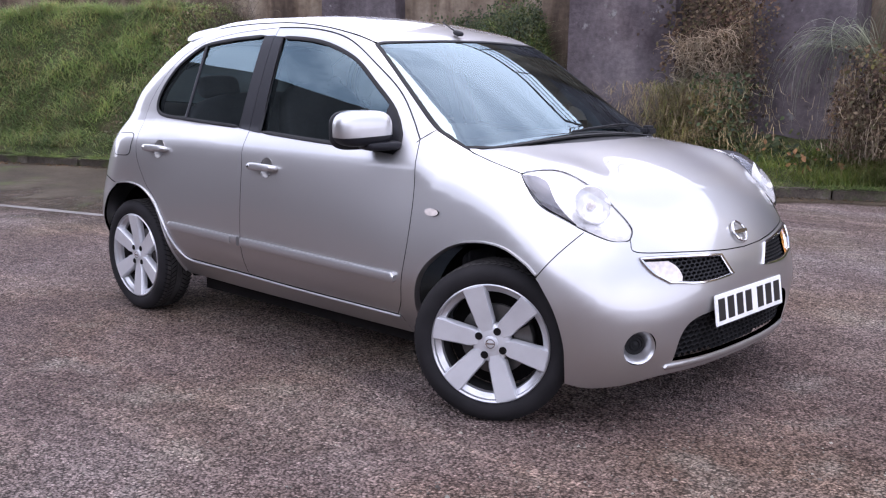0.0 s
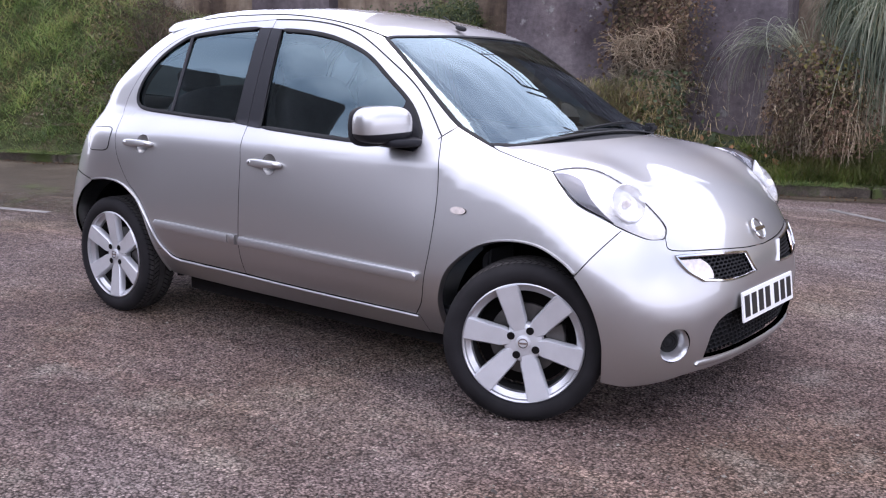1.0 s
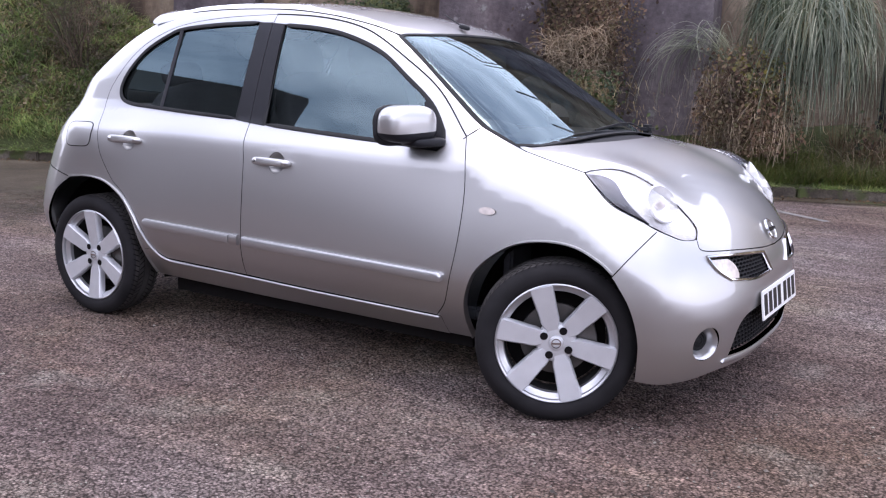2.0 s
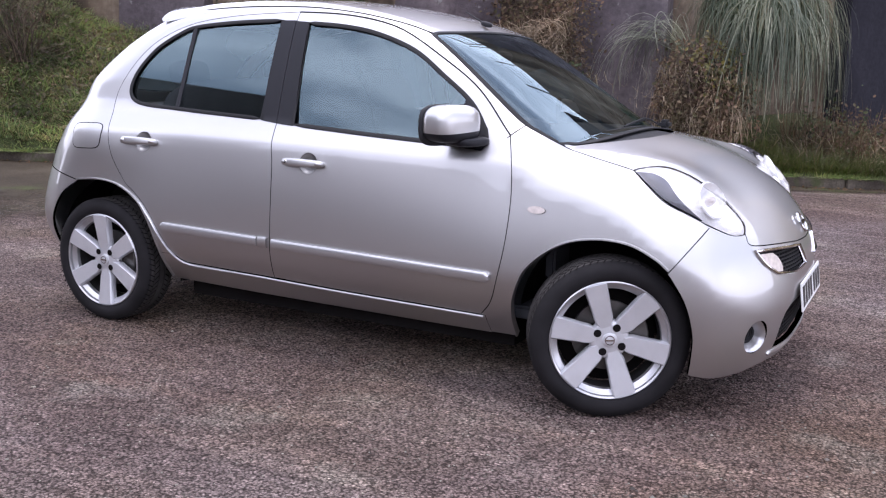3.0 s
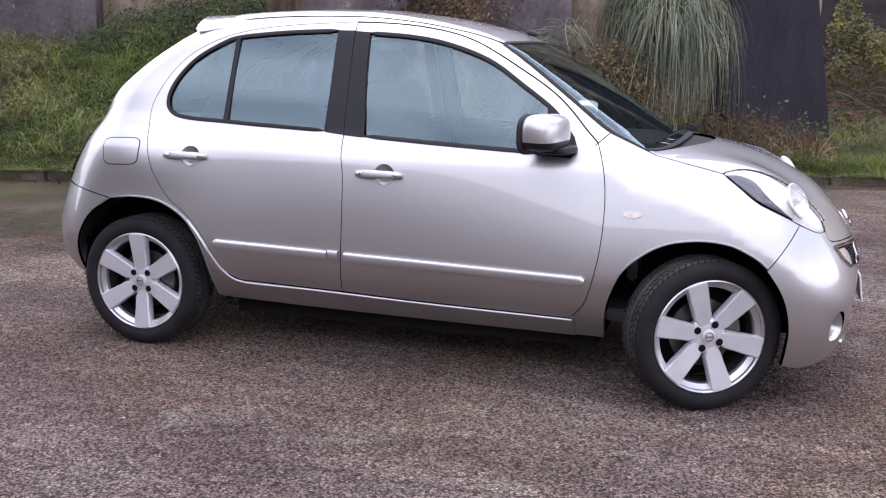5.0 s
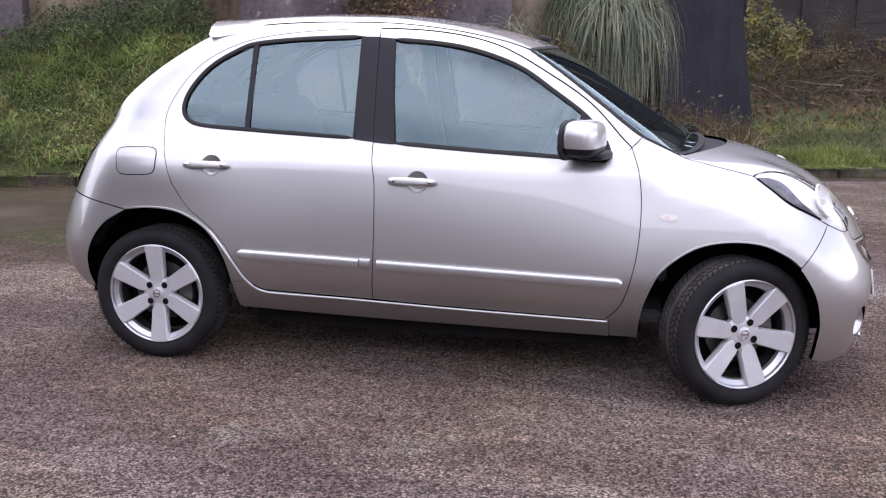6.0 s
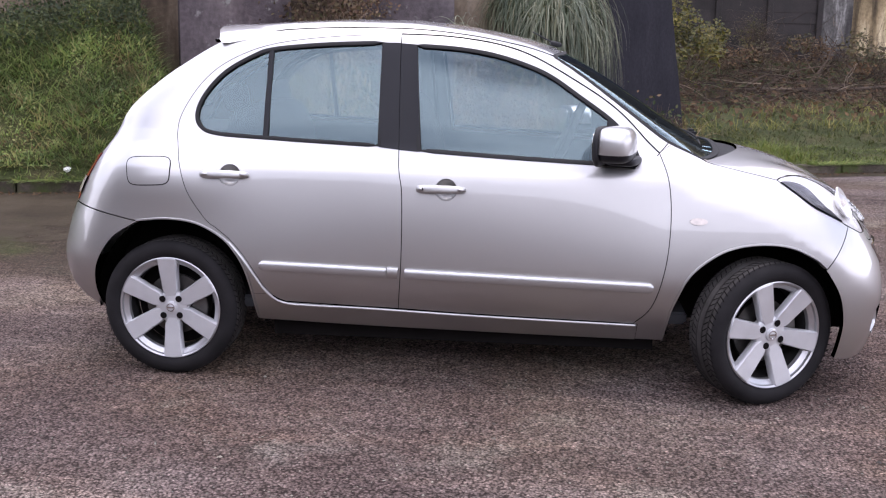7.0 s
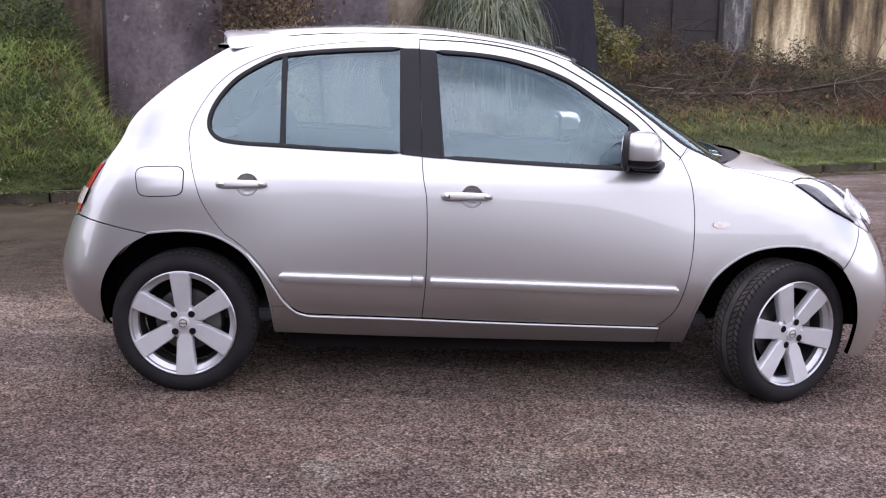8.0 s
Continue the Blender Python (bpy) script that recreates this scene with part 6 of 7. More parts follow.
for i in range(5):
    p = fa + fd_ * (i / 4)
    part("post", block((0.15, 0.15, 3.6), pose(p.x, p.y, 2.3, 0, 0, ang), 0.008, 1), FENCE, fence)
for i in range(4):
    p = fa + fd_ * ((i + 0.5) / 4)
    for k in range(11):
        part("board", block((fd_.length / 4 - 0.02, 0.035, 0.262), pose(p.x, p.y, 1.30 + 0.25 * k + random.uniform(-0.01, 0.01), random.uniform(-4, 4), random.uniform(-0.5, 0.5), ang), 0.004, 1), FENCE, fence)

# what closes the place behind the camera
DARK_WALL = material("dark_brick_wall", (0.07, 0.06, 0.055), 0.9, var=0.4, var_scale=0.6, fine=0.3, fine_scale=8.0)
tagged(slab("wall_behind", (-6.3, -8.66), (-14.7, -3.65), 0.0, 6.75, 0.5, DARK_WALL), "dark building wall across the car park", "wall", kind="structure")
shed = tagged(slab("wall_behind_side", (3.4, -13.7), (-6.25, -8.7), 0.0, 3.7, 0.5, DARK_WALL), "low dark outbuilding wall with a sloping top across the car park", "wall", kind="structure")
for v in shed.data.vertices:
    v.co.z *= 0.50 + 0.50 * min(1.0, max(0.0, (3.4 - v.co.x) / 6.5))
# unseen wall, its height and length set to darken the flank's low reflections
tagged(slab("wall_behind_low_unseen", (32.0, -17.7), (-6.0, -20.0), 0.0, 4.2, 0.5, DARK_WALL), "unseen dark wall across the car park, sized to darken the car's flank", "wall", kind="structure")

# kerb stones
x = -16.0
while x < 16:
    x1 = x + 0.82 + 0.06 * random.random()
    a, b = bg(x, 0.0), bg(x1 - 0.014, 0.0)
    a2, b2 = bg(x, 0.12), bg(x1 - 0.014, 0.12)
    dz, tip = 0.008 * random.random(), random.uniform(-0.006, 0.006)
    bm = bmesh.new()
    vs = [bm.verts.new((p.x, p.y, z + (tip if i in (0, 3) and z > 0 else 0))) for z in (-0.02, 0.098 + dz) for i, p in enumerate((a, b, b2, a2))]
    for f in ((0, 1, 5, 4), (1, 2, 6, 5), (2, 3, 7, 6), (3, 0, 4, 7), (4, 5, 6, 7)):
        bm.faces.new([vs[i] for i in f])
    bmesh.ops.recalc_face_normals(bm, faces=bm.faces[:])
    bmesh.ops.bevel(bm, geom=bm.edges[:], offset=0.014, segments=2, affect="EDGES")
    bmesh.ops.subdivide_edges(bm, edges=[e for e in bm.edges if e.calc_length() > 0.3], cuts=9, use_grid_fill=True)
    for q in bm.verts:
        q.co += Vector((noise.noise(q.co * 14), noise.noise(q.co * 14 + Vector((5, 0, 0))), noise.noise(q.co * 11 + Vector((0, 9, 0))))) * 0.010
    tagged(part("kerb_stone", bm, KERB, None), "weathered mossy kerb stone edging the tarmac", "kerb", "kerb stones")
    x = x1

# ---- planting ----
def grass(name, label, n, x0, x1, v0, v1, ln, wd, lean, mat, clump=0.0):
    b = scatter(n, x0, x1, v0, v1, clump, -0.03)
    k = rng.uniform(0.55, 1.25, n)
    ob = blades(name, b, ln * k, wd * rng.uniform(0.7, 1.3, n), lean * rng.uniform(0.2, 1.3, n) * k, mat)
    return tagged(ob, label, "grass", kind="stuff")


grass("bank_grass", "rough green grass on the steep bank", 46000, -13, -1.2, 0.12, 2.7, 0.10, 0.011, 0.13, GRASS)
grass("bank_tussocks", "long tangled tussocks of grass on the bank", 30000, -11, -1.2, 0.25, 2.6, 0.22, 0.010, 0.34, GRASS, 0.10)
grass("bank_dead_grass", "straw-coloured dead grass in the bank", 8500, -11, -1.2, 0.25, 2.5, 0.16, 0.009, 0.24, STRAW, 0.09)
b = scatter(7000, -11, -1.2, 0.2, 2.6, 0.12, 0.05)
tagged(leaves("bank_weeds", b, rng.uniform(0.006, 0.018, len(b)), GRASS, None, np.array([0.2, -0.7, 0.6])), "broad-leaved weeds among the bank grass", "weeds", kind="stuff")
b = scatter(2600, -11, -1.2, 0.3, 2.5, 0.16, 0.02)
tagged(leaves("bank_dead_leaves", b, rng.uniform(0.008, 0.022, len(b)), BRACKEN, None, np.array([0.2, -0.6, 0.8])), "brown dead leaves caught in the bank grass", "leaves", kind="stuff")
grass("verge_grass", "short bright green grass behind the kerb", 30000, -3, 8.5, 0.07, 1.3, 0.075, 0.009, 0.085, LUSH)
grass("verge_tussocks", "longer green grass under the pampas", 9000, -0.8, 5.0, 0.22, 1.2, 0.22, 0.008, 0.22, LUSH, 0.10)
FAR_GRASS = leaf_material("verge_turf", [(0.034, 0.050, 0.012), (0.056, 0.074, 0.018), (0.075, 0.085, 0.024), (0.08, 0.066, 0.034)])
YELLOW_GRASS = leaf_material("yellowing_grass", [(0.16, 0.17, 0.05), (0.27, 0.24, 0.09), (0.13, 0.16, 0.04), (0.34, 0.28, 0.13)], 0.8)
grass("far_grass", "green grass below the scrub bank", 36000, 3.2, 15, 0.07, 3.9, 0.085, 0.012, 0.10, FAR_GRASS)
grass("far_straw", "dry grass on the scrub bank", 2000, 3.6, 15, 3.0, 5.6, 0.28, 0.013, 0.25, YELLOW_GRASS, 0.25)
grass("far_tussocks", "tussocks of longer green grass at the foot of the scrub", 7000, 3.4, 15, 1.8, 5.0, 0.17, 0.013, 0.18, FAR_GRASS, 0.22)

# grass hanging over the kerb
n = 20000
x_ = rng.uniform(-11, 9, n)
v_ = rng.uniform(0.03, 0.22, n)
px, py = bgv(x_, v_)
d_ = (kerb_line(x_ + 0.2) - kerb_line(x_ - 0.2)) / 0.4
k = rng.uniform(0.5, 1.3, n) * (0.35 + 0.65 * (np.sin(x_ * 3.1) * np.sin(x_ * 7.7 + 1) > -0.2))
tagged(blades("kerb_grass", np.stack([px, py, 0.085 + 0 * px], 1), 0.085 * k, 0.009 * rng.uniform(0.7, 1.3, n), 0.13 * rng.uniform(0.3, 1.4, n) * k, GRASS, spread=np.arctan2(-1.0, d_) + rng.normal(0, 0.6, n)), "ragged grass hanging over the kerb", "grass", kind="stuff")

n = 14000
b = scatter(n, -4.6, -2.1, 1.85, 2.75, 0.14)
b[:, 2] += np.abs(rng.normal(0, 0.15, n))
tagged(leaves("bank_ivy", b, rng.uniform(0.010, 0.026, n), IVY, None, np.array([0.2, -0.9, 0.4])), "dark ivy along the top of the bank below the wall", "ivy", kind="stuff")

# pampas grass: a fountain of long pale leaves over a dead brown skirt
pampas = thing("pampas_grass", "large pampas clump with long arching grey-green leaves", "pampas grass", at=pose(1.05, 7.35, 0.30))


DARK_BRACKEN = leaf_material("dark_dead_leaf", [(0.035, 0.021, 0.016), (0.085, 0.050, 0.036), (0.15, 0.095, 0.066), (0.070, 0.065, 0.028), (0.22, 0.155, 0.11)], 0.85)
TAN = leaf_material("bleached_stem", [(0.20, 0.15, 0.115), (0.37, 0.285, 0.22), (0.50, 0.41, 0.33), (0.12, 0.085, 0.07)], 0.85)


PALE_LEAF = leaf_material("pale_pampas_leaf", [(0.20, 0.23, 0.185), (0.34, 0.37, 0.31), (0.52, 0.54, 0.47)])
RANK = leaf_material("rank_grass", [(0.065, 0.090, 0.020), (0.11, 0.13, 0.038), (0.20, 0.16, 0.085), (0.085, 0.105, 0.028), (0.14, 0.16, 0.05)], 0.7)
AUTUMN = leaf_material("autumn_leaf", [(0.20, 0.10, 0.05), (0.30, 0.16, 0.08), (0.13, 0.07, 0.04)], 0.8)


def fountain(n, c, r0, reach, rise, width, mat, name, ends, arc=(0, 6.283)):
    """Arching leaves whose tips hang at heights between the two of ends, in tufts."""
    tuft = rng.uniform(arc[0], arc[1], max(6, n // 9))
    a = tuft[rng.integers(0, len(tuft), n)] + rng.normal(0, 0.13, n)
    segs = 12
    r = rng.uniform(0.25, 1.0, n) * reach
    up = rng.uniform(0.45, 1.0, n) * rise * (1.15 - 0.4 * r / reach)
    dn = np.maximum(c[2] + up - rng.uniform(ends[0], ends[1], n), 0.05)
    b0 = rng.uniform(0, r0, n)
    tw = rng.normal(0, 0.7, n)
    verts = []
    for k in range(segs + 1):
        t = k / segs
        rad = b0 + r * (1 - (1 - t) ** 1.9)
        z = up * (1 - (1 - min(1.0, t / 0.48)) ** 2) - dn * (max(t - 0.26, 0) / 0.74) ** 1.75
        aa = a + tw * t * 0.5
        p = np.stack([c[0] + rad * np.cos(aa), c[1] + rad * np.sin(aa), c[2] + z], 1)
        w = width * (1 - t) ** 0.5 * 0.5 + 0.001
        cr = np.stack([-np.sin(aa), np.cos(aa), 0.3 * np.sin(7 * a)], 1)
        verts += [p - cr * w, p + cr * w]
    v = np.stack(verts, 1).reshape(-1, 3)
    o = np.arange(n) * 2 * (segs + 1)
    f = np.concatenate([np.stack([o + 2 * k, o + 2 * k + 1, o + 2 * k + 3, o + 2 * k + 2], 1) for k in range(segs)])
    me = bpy.data.meshes.new(name)
    me.from_pydata((v - np.array(pampas.location)).tolist(), [], f.tolist())
    me.polygons.foreach_set("use_smooth", [True] * len(me.polygons))
    return link(name, me, mat, pampas, "", "stuff")


fountain(640, (1.55, 7.42, 1.40), 0.24, 0.74, 0.95, 0.011, PAMPAS, "leaves", (0.62, 1.55), (-1.75, 0.9))
fountain(210, (1.40, 7.34, 1.25), 0.22, 0.50, 0.85, 0.010, PAMPAS, "front_leaves", (0.52, 1.25), (4.25, 5.3))
fountain(260, (1.35, 7.50, 1.55), 0.26, 0.75, 0.85, 0.011, PAMPAS, "back_leaves", (1.20, 1.95), (0.9, 3.2))
fountain(200, (1.25, 7.38, 1.50), 0.22, 0.50, 0.85, 0.010, PAMPAS, "upper_leaves", (1.20, 1.80), (2.7, 4.4))
fountain(95, (0.84, 7.22, 1.30), 0.16, 1.12, 0.58, 0.011, PALE_LEAF, "side_leaves", (0.60, 1.45), (2.75, 3.75))
fountain(50, (1.60, 7.36, 1.40), 0.24, 0.62, 0.85, 0.010, PALE_LEAF, "pale_leaves", (0.70, 1.5), (-1.9, 0.2))
fountain(260, (0.95, 7.25, 0.55), 0.38, 0.50, 0.55, 0.006, TAN, "dead_skirt", (0.22, 0.60))
fountain(320, (0.95, 7.20, 0.70), 0.35, 0.48, 0.60, 0.007, DARK_BRACKEN, "brown_skirt", (0.25, 0.80))
n = 6500
c = np.stack([np.clip(rng.normal(1.0, 0.25, n), 0.5, 1.6), rng.normal(6.92, 0.15, n), rng.uniform(0.35, 1.05, n) + 0.5 * rng.uniform(0, 1, n) ** 2], 1)
leaves("brown_leaves", c - np.array(pampas.location), rng.uniform(0.008, 0.036, n) * rng.uniform(0.5, 1, n), DARK_BRACKEN, pampas, np.array([0.1, -1, 0.4]))
n = 240
c = np.stack([rng.normal(1.14, 0.13, n), rng.normal(6.78, 0.08, n), rng.normal(1.18, 0.16, n)], 1)
leaves("yellow_leaves", c - np.array(pampas.location), rng.uniform(0.012, 0.034, n), YELLOWING, pampas, np.array([0.1, -1, 0.4]))

n = 700
st = np.stack([rng.normal(1.0, 0.34, n), rng.normal(6.80, 0.10, n), rng.uniform(0.45, 1.25, n)], 1)
blades("hanging_straw", st - np.array(pampas.location), -rng.uniform(0.15, 0.6, n), rng.uniform(0.004, 0.008, n), rng.uniform(0.03, 0.2, n), TAN, pampas, 0.4)
grass("foot_grass", "long rank grass at the foot of the pampas", 5600, 0.9, 3.0, 0.30, 1.1, 0.30, 0.008, 0.30, RANK, 0.14)

# heap of dead stems between the buttresses
heap = thing("dead_bramble_heap", "heap of dead bramble and dry grass against the wall", "bramble", at=pose(-1.15, 6.75, 0.25))
h0 = np.array(heap.location)
n = 2600
st = np.stack([np.clip(rng.normal(-1.0, 0.24, n), -1.2, -0.6), rng.normal(6.85, 0.16, n), 0.25 + np.abs(rng.normal(0.75, 0.45, n))], 1)
st[:, 2] = np.minimum(st[:, 2], 1.55 + 0.25 * (st[:, 0] + 1.1))
sticks("dead_bramble", st - h0, rng.normal(0, 1, (n, 3)) * [1, 0.5, 0.7], rng.uniform(0.14, 0.36, n), rng.uniform(0.0022, 0.005, n), TAN, heap, 1.1, 6, 0.9)
n = 4200
st = np.stack([rng.normal(-1.05, 0.30, n), rng.normal(6.98, 0.12, n), rng.uniform(0.4, 2.3, n)], 1)
leaves("dead_leaves", st - h0, rng.uniform(0.010, 0.034, n), DARK_BRACKEN, heap, np.array([0.2, -1, 0.3]))
n = 2600
st = np.stack([rng.normal(-1.15, 0.45, n), rng.normal(6.62, 0.16, n), rng.uniform(0.35, 1.12, n)], 1)
blades("hanging_straw", st - h0, -rng.uniform(0.05, 0.5, n), rng.uniform(0.004, 0.008, n), rng.uniform(0.03, 0.22, n), STRAW, heap, 0.4)
n = 900
st = np.stack([rng.normal(-1.15, 0.26, n), rng.normal(6.50, 0.12, n), rng.uniform(0.45, 1.15, n)], 1)
blades("green_grass", st - h0, -rng.uniform(0.05, 0.4, n), rng.uniform(0.004, 0.008, n), rng.uniform(0.03, 0.2, n), YELLOW_GRASS, heap, 0.4)
n = 900
st = np.stack([rng.uniform(-0.95, -0.35, n), rng.normal(6.64, 0.14, n), rng.uniform(0.2, 1.2, n)], 1)
leaves("ivy", st - h0, rng.uniform(0.012, 0.032, n), IVY, heap, np.array([0.3, -1, 0.4]))
n = 2200
st = np.stack([rng.normal(-0.60, 0.14, n), rng.normal(7.02, 0.12, n), rng.uniform(1.0, 2.3, n)], 1)
leaves("brown_ivy", st - h0, rng.uniform(0.007, 0.018, n), DARK_BRACKEN, heap, np.array([0.3, -1, 0.3]))

ivy = thing("ivy_clump", "dark green ivy with dead brown leaves at the buttress foot", "ivy", at=pose(-0.2, 6.85, 0.2))
h0 = np.array(ivy.location)
n = 420
st = np.stack([rng.normal(-0.25, 0.28, n), rng.normal(6.80, 0.10, n), 0.2 + np.abs(rng.normal(0, 0.18, n))], 1)
leaves("green_leaves", st - h0, rng.uniform(0.018, 0.042, n), IVY, ivy, np.array([0.2, -1, 0.5]))
n = 30
st = np.stack([rng.normal(0.05, 0.35, n), rng.normal(6.72, 0.12, n), 0.2 + np.abs(rng.normal(0.1, 0.12, n))], 1)
leaves("dead_leaves", st - h0, rng.uniform(0.02, 0.05, n), AUTUMN, ivy, np.array([0.2, -1, 0.5]))

scrub = thing("wall_foot_scrub", "brown weeds and ivy at the foot of the dark buttress", "weeds", at=pose(2.6, 8.0, 0.2))
h0 = np.array(scrub.location)
n = 900
b = scatter(n, 2.2, 3.6, 0.6, 1.5)
blades("dry_growth", b - h0, rng.uniform(0.2, 0.6, n), rng.uniform(0.005, 0.012, n), rng.uniform(0.05, 0.3, n), BRACKEN, scrub, 0.4)
b = scatter(700, 2.3, 3.9, 0.7, 1.6)
b[:, 2] += np.abs(rng.normal(0, 0.22, 700))
leaves("ivy_leaves", b - h0, rng.uniform(0.014, 0.034, 700), IVY, scrub, np.array([0.2, -1, 0.5]))
b = scatter(800, 2.35, 3.2, 0.7, 1.3)
b[:, 2] += np.abs(rng.normal(0.05, 0.22, 800))
leaves("brown_leaves", b - h0, rng.uniform(0.010, 0.030, 800), DARK_BRACKEN, scrub, np.array([0.2, -1, 0.5]))
n = 800
b = scatter(n, 2.1, 3.6, 0.5, 1.2)
sticks("dry_growth", b - h0, rng.normal(0, 0.7, (n, 3)) * [1, 0.5, 1] + [0, 0, 0.9], rng.uniform(0.2, 0.6, n), rng.uniform(0.0018, 0.004, n), TAN, scrub, 0.8, 5, 0.9)

# the scrub bank on the far side
BRUSH = leaf_material("tangled_branches", [(0.038, 0.025, 0.022), (0.070, 0.046, 0.040), (0.11, 0.076, 0.062), (0.05, 0.034, 0.030), (0.28, 0.22, 0.18)], 0.85)
LITTER = leaf_material("leaf_litter", [(0.042, 0.024, 0.017), (0.075, 0.042, 0.028), (0.12, 0.074, 0.043), (0.058, 0.050, 0.024)], 0.9)
brush = thing("scrub_bank", "tangle of bare brown branches and fallen stems on the bank", "scrub", at=pose(7.0, 13.0, 1.0))
h0 = np.array(brush.location)
n = 5200
b = scatter(n, 4.2, 20, 5.5, 13.5)
b[:, 2] += np.abs(rng.normal(0, 0.24, n))
sticks("bare_growth", b - h0, rng.normal(0, 1, (n, 3)) * [1.0, 0.7, 0.45] + [0, 0, 0.15], rng.uniform(0.4, 1.4, n), rng.uniform(0.004, 0.012, n), BRUSH, brush, 0.55, 6, 0.3)
n = 11000
b = scatter(n, 3.6, 20, 4.2, 13.5)
b[:, 2] += np.abs(rng.normal(0.02, 0.14, n))
leaves("leaf_litter", b - h0, rng.uniform(0.03, 0.065, n), LITTER, brush, np.array([0.1, -0.7, 0.8]))
n = 1500
b = scatter(n, 10.6, 16.0, 3.2, 5.2)
sticks("red_growth", b - h0, rng.normal(0, 0.4, (n, 3)) + [0, 0, 1], rng.uniform(0.25, 0.6, n), rng.uniform(0.004, 0.008, n), leaf_material("red_bracken", [(0.07, 0.028, 0.02), (0.13, 0.05, 0.035), (0.10, 0.06, 0.04)], 0.8), brush, 0.4, 4, 0.4)
for pts, r in (([(5.3, 16.2, 0.72), (7.18, 16.6, 0.74), (8.3, 16.7, 0.80), (9.17, 16.9, 0.92), (10.9, 17.3, 1.12)], 0.05), ([(8.6, 16.6, 0.85), (9.9, 16.8, 1.10), (11.0, 17.0, 1.5)], 0.03), ([(5.4, 16.0, 0.75), (5.9, 16.1, 1.02), (6.5, 16.0, 0.95)], 0.025), ([(5.9, 16.6, 0.75), (6.6, 16.8, 1.1), (7.4, 16.7, 1.25)], 0.02), ([(6.9, 17.0, 0.8), (7.3, 17.2, 1.3), (7.5, 17.3, 1.75)], 0.025)):
    tube("fallen_branch", np.array(pts) - h0, r, TWIG, brush, taper=0.5)


OLIVE = leaf_material("olive_leaf", [(0.045, 0.042, 0.018), (0.080, 0.070, 0.028), (0.12, 0.095, 0.036), (0.075, 0.050, 0.030), (0.055, 0.065, 0.022)], 0.6)


def shrub(x, y, z, r, h, mat, label, n):
    p = Vector((x, y))
    t = thing("shrub", label, "shrub", "shrubs on the bank", at=pose(p.x, p.y, z))
    k = 26 if n > 400 else 60
    sticks("stem_growth", np.zeros((k, 3)) + rng.normal(0, 0.08, (k, 3)) * [1, 1, 0], rng.normal(0, 0.45, (k, 3)) + [0, 0, 1], rng.uniform(0.4, 0.9, k) * h, rng.uniform(0.004, 0.009, k), TWIG, t, 0.6, 7)
    if n <= 400:
        k = 900
        st = rng.normal(0, 1, (k, 3)) * [0.5 * r, 0.3 * r, 0.2 * h] + [0, 0, 0.5 * h]
        st[:, 2] = np.abs(st[:, 2])
        sticks("twig_growth", st, rng.normal(0, 0.8, (k, 3)) + [0, 0, 0.5], rng.uniform(0.12, 0.4, k), rng.uniform(0.0014, 0.003, k), TWIG, t, 1.0, 6, 0.5)
    q = rng.normal(0, 1, (n, 3))
    q /= np.linalg.norm(q, axis=1, keepdims=True)
    q *= (rng.uniform(0.25, 1, n) ** 0.5)[:, None]
    q *= 0.75 + 0.35 * np.sin(q[:, :1] * 5 + x) * np.sin(q[:, 1:2] * 6) * np.sin(q[:, 2:] * 4 + 1)
    lobe = rng.normal(0, 1, (7, 3)) * [0.62 * r, 0.4 * r, 0.17 * h]
    k_ = rng.integers(0, 7, n)
    c = q * [r * 0.55, r * 0.5, h * 0.26] + lobe[k_] + [0, 0, h * 0.55]
    leaves("crown", c, rng.uniform(0.022, 0.05, n) * (1.0 if n > 400 else 0.5), mat, t, np.array([0, -0.5, 0.6]))
    return t


shrub(4.35, 16.1, 0.95, 0.62, 1.75, YELLOWING, "yellowing green leafy shrub beside the dark buttress", 1900)
shrub(4.20, 15.3, 0.75, 0.50, 1.10, YELLOWING, "low yellowing leafy shrub on the bank", 900)
shrub(6.20, 19.0, 1.25, 0.42, 1.15, YELLOWING, "thin yellowing shrub among bare branches", 330)
shrub(6.50, 18.4, 0.80, 0.95, 1.0, OLIVE, "olive-brown leafy bush on the bank", 600)
shrub(8.75, 18.2, 0.95, 0.85, 1.15, OLIVE, "olive leafy bush over a stump on the bank", 700)
shrub(9.75, 17.6, 0.75, 0.95, 0.95, OLIVE, "olive-brown leafy bush on the bank", 700)
shrub(7.60, 18.6, 1.00, 0.80, 0.9, BRACKEN, "dead brown bush among bare branches", 500)
shrub(5.30, 17.6, 0.90, 0.80, 0.9, BRACKEN, "dead brown bush among bare branches", 500)
p_ = bg(-6.2, 1.35)
shrub(p_.x, p_.y, float(lift(-6.2, 1.35)), 0.55, 1.5, BRACKEN, "bare brown shrub on the grassy bank", 300)
# brambles and fallen leaves round it
b = scatter(4200, -7.3, -4.7, 0.6, 2.5, 0.20, 0.03)
b[:, 2] += np.abs(rng.normal(0, 0.06, len(b)))
tagged(leaves("bank_brambles", b, rng.uniform(0.012, 0.034, len(b)), OLIVE, None, np.array([0.2, -0.7, 0.6])), "low olive brambles on the bank round the bare shrub", "brambles", kind="stuff")
b = scatter(3000, -7.5, -4.6, 0.5, 2.6, 0.22, 0.05)
tagged(leaves("bank_leaf_litter", b, rng.uniform(0.012, 0.032, len(b)), leaf_material("pale_dead_leaf", [(0.10, 0.065, 0.045), (0.20, 0.14, 0.10), (0.36, 0.30, 0.23), (0.07, 0.045, 0.032)], 0.85), None, np.array([0.2, -0.6, 0.8])), "pale and brown dead leaves on the bank round the bare shrub", "leaves", kind="stuff")

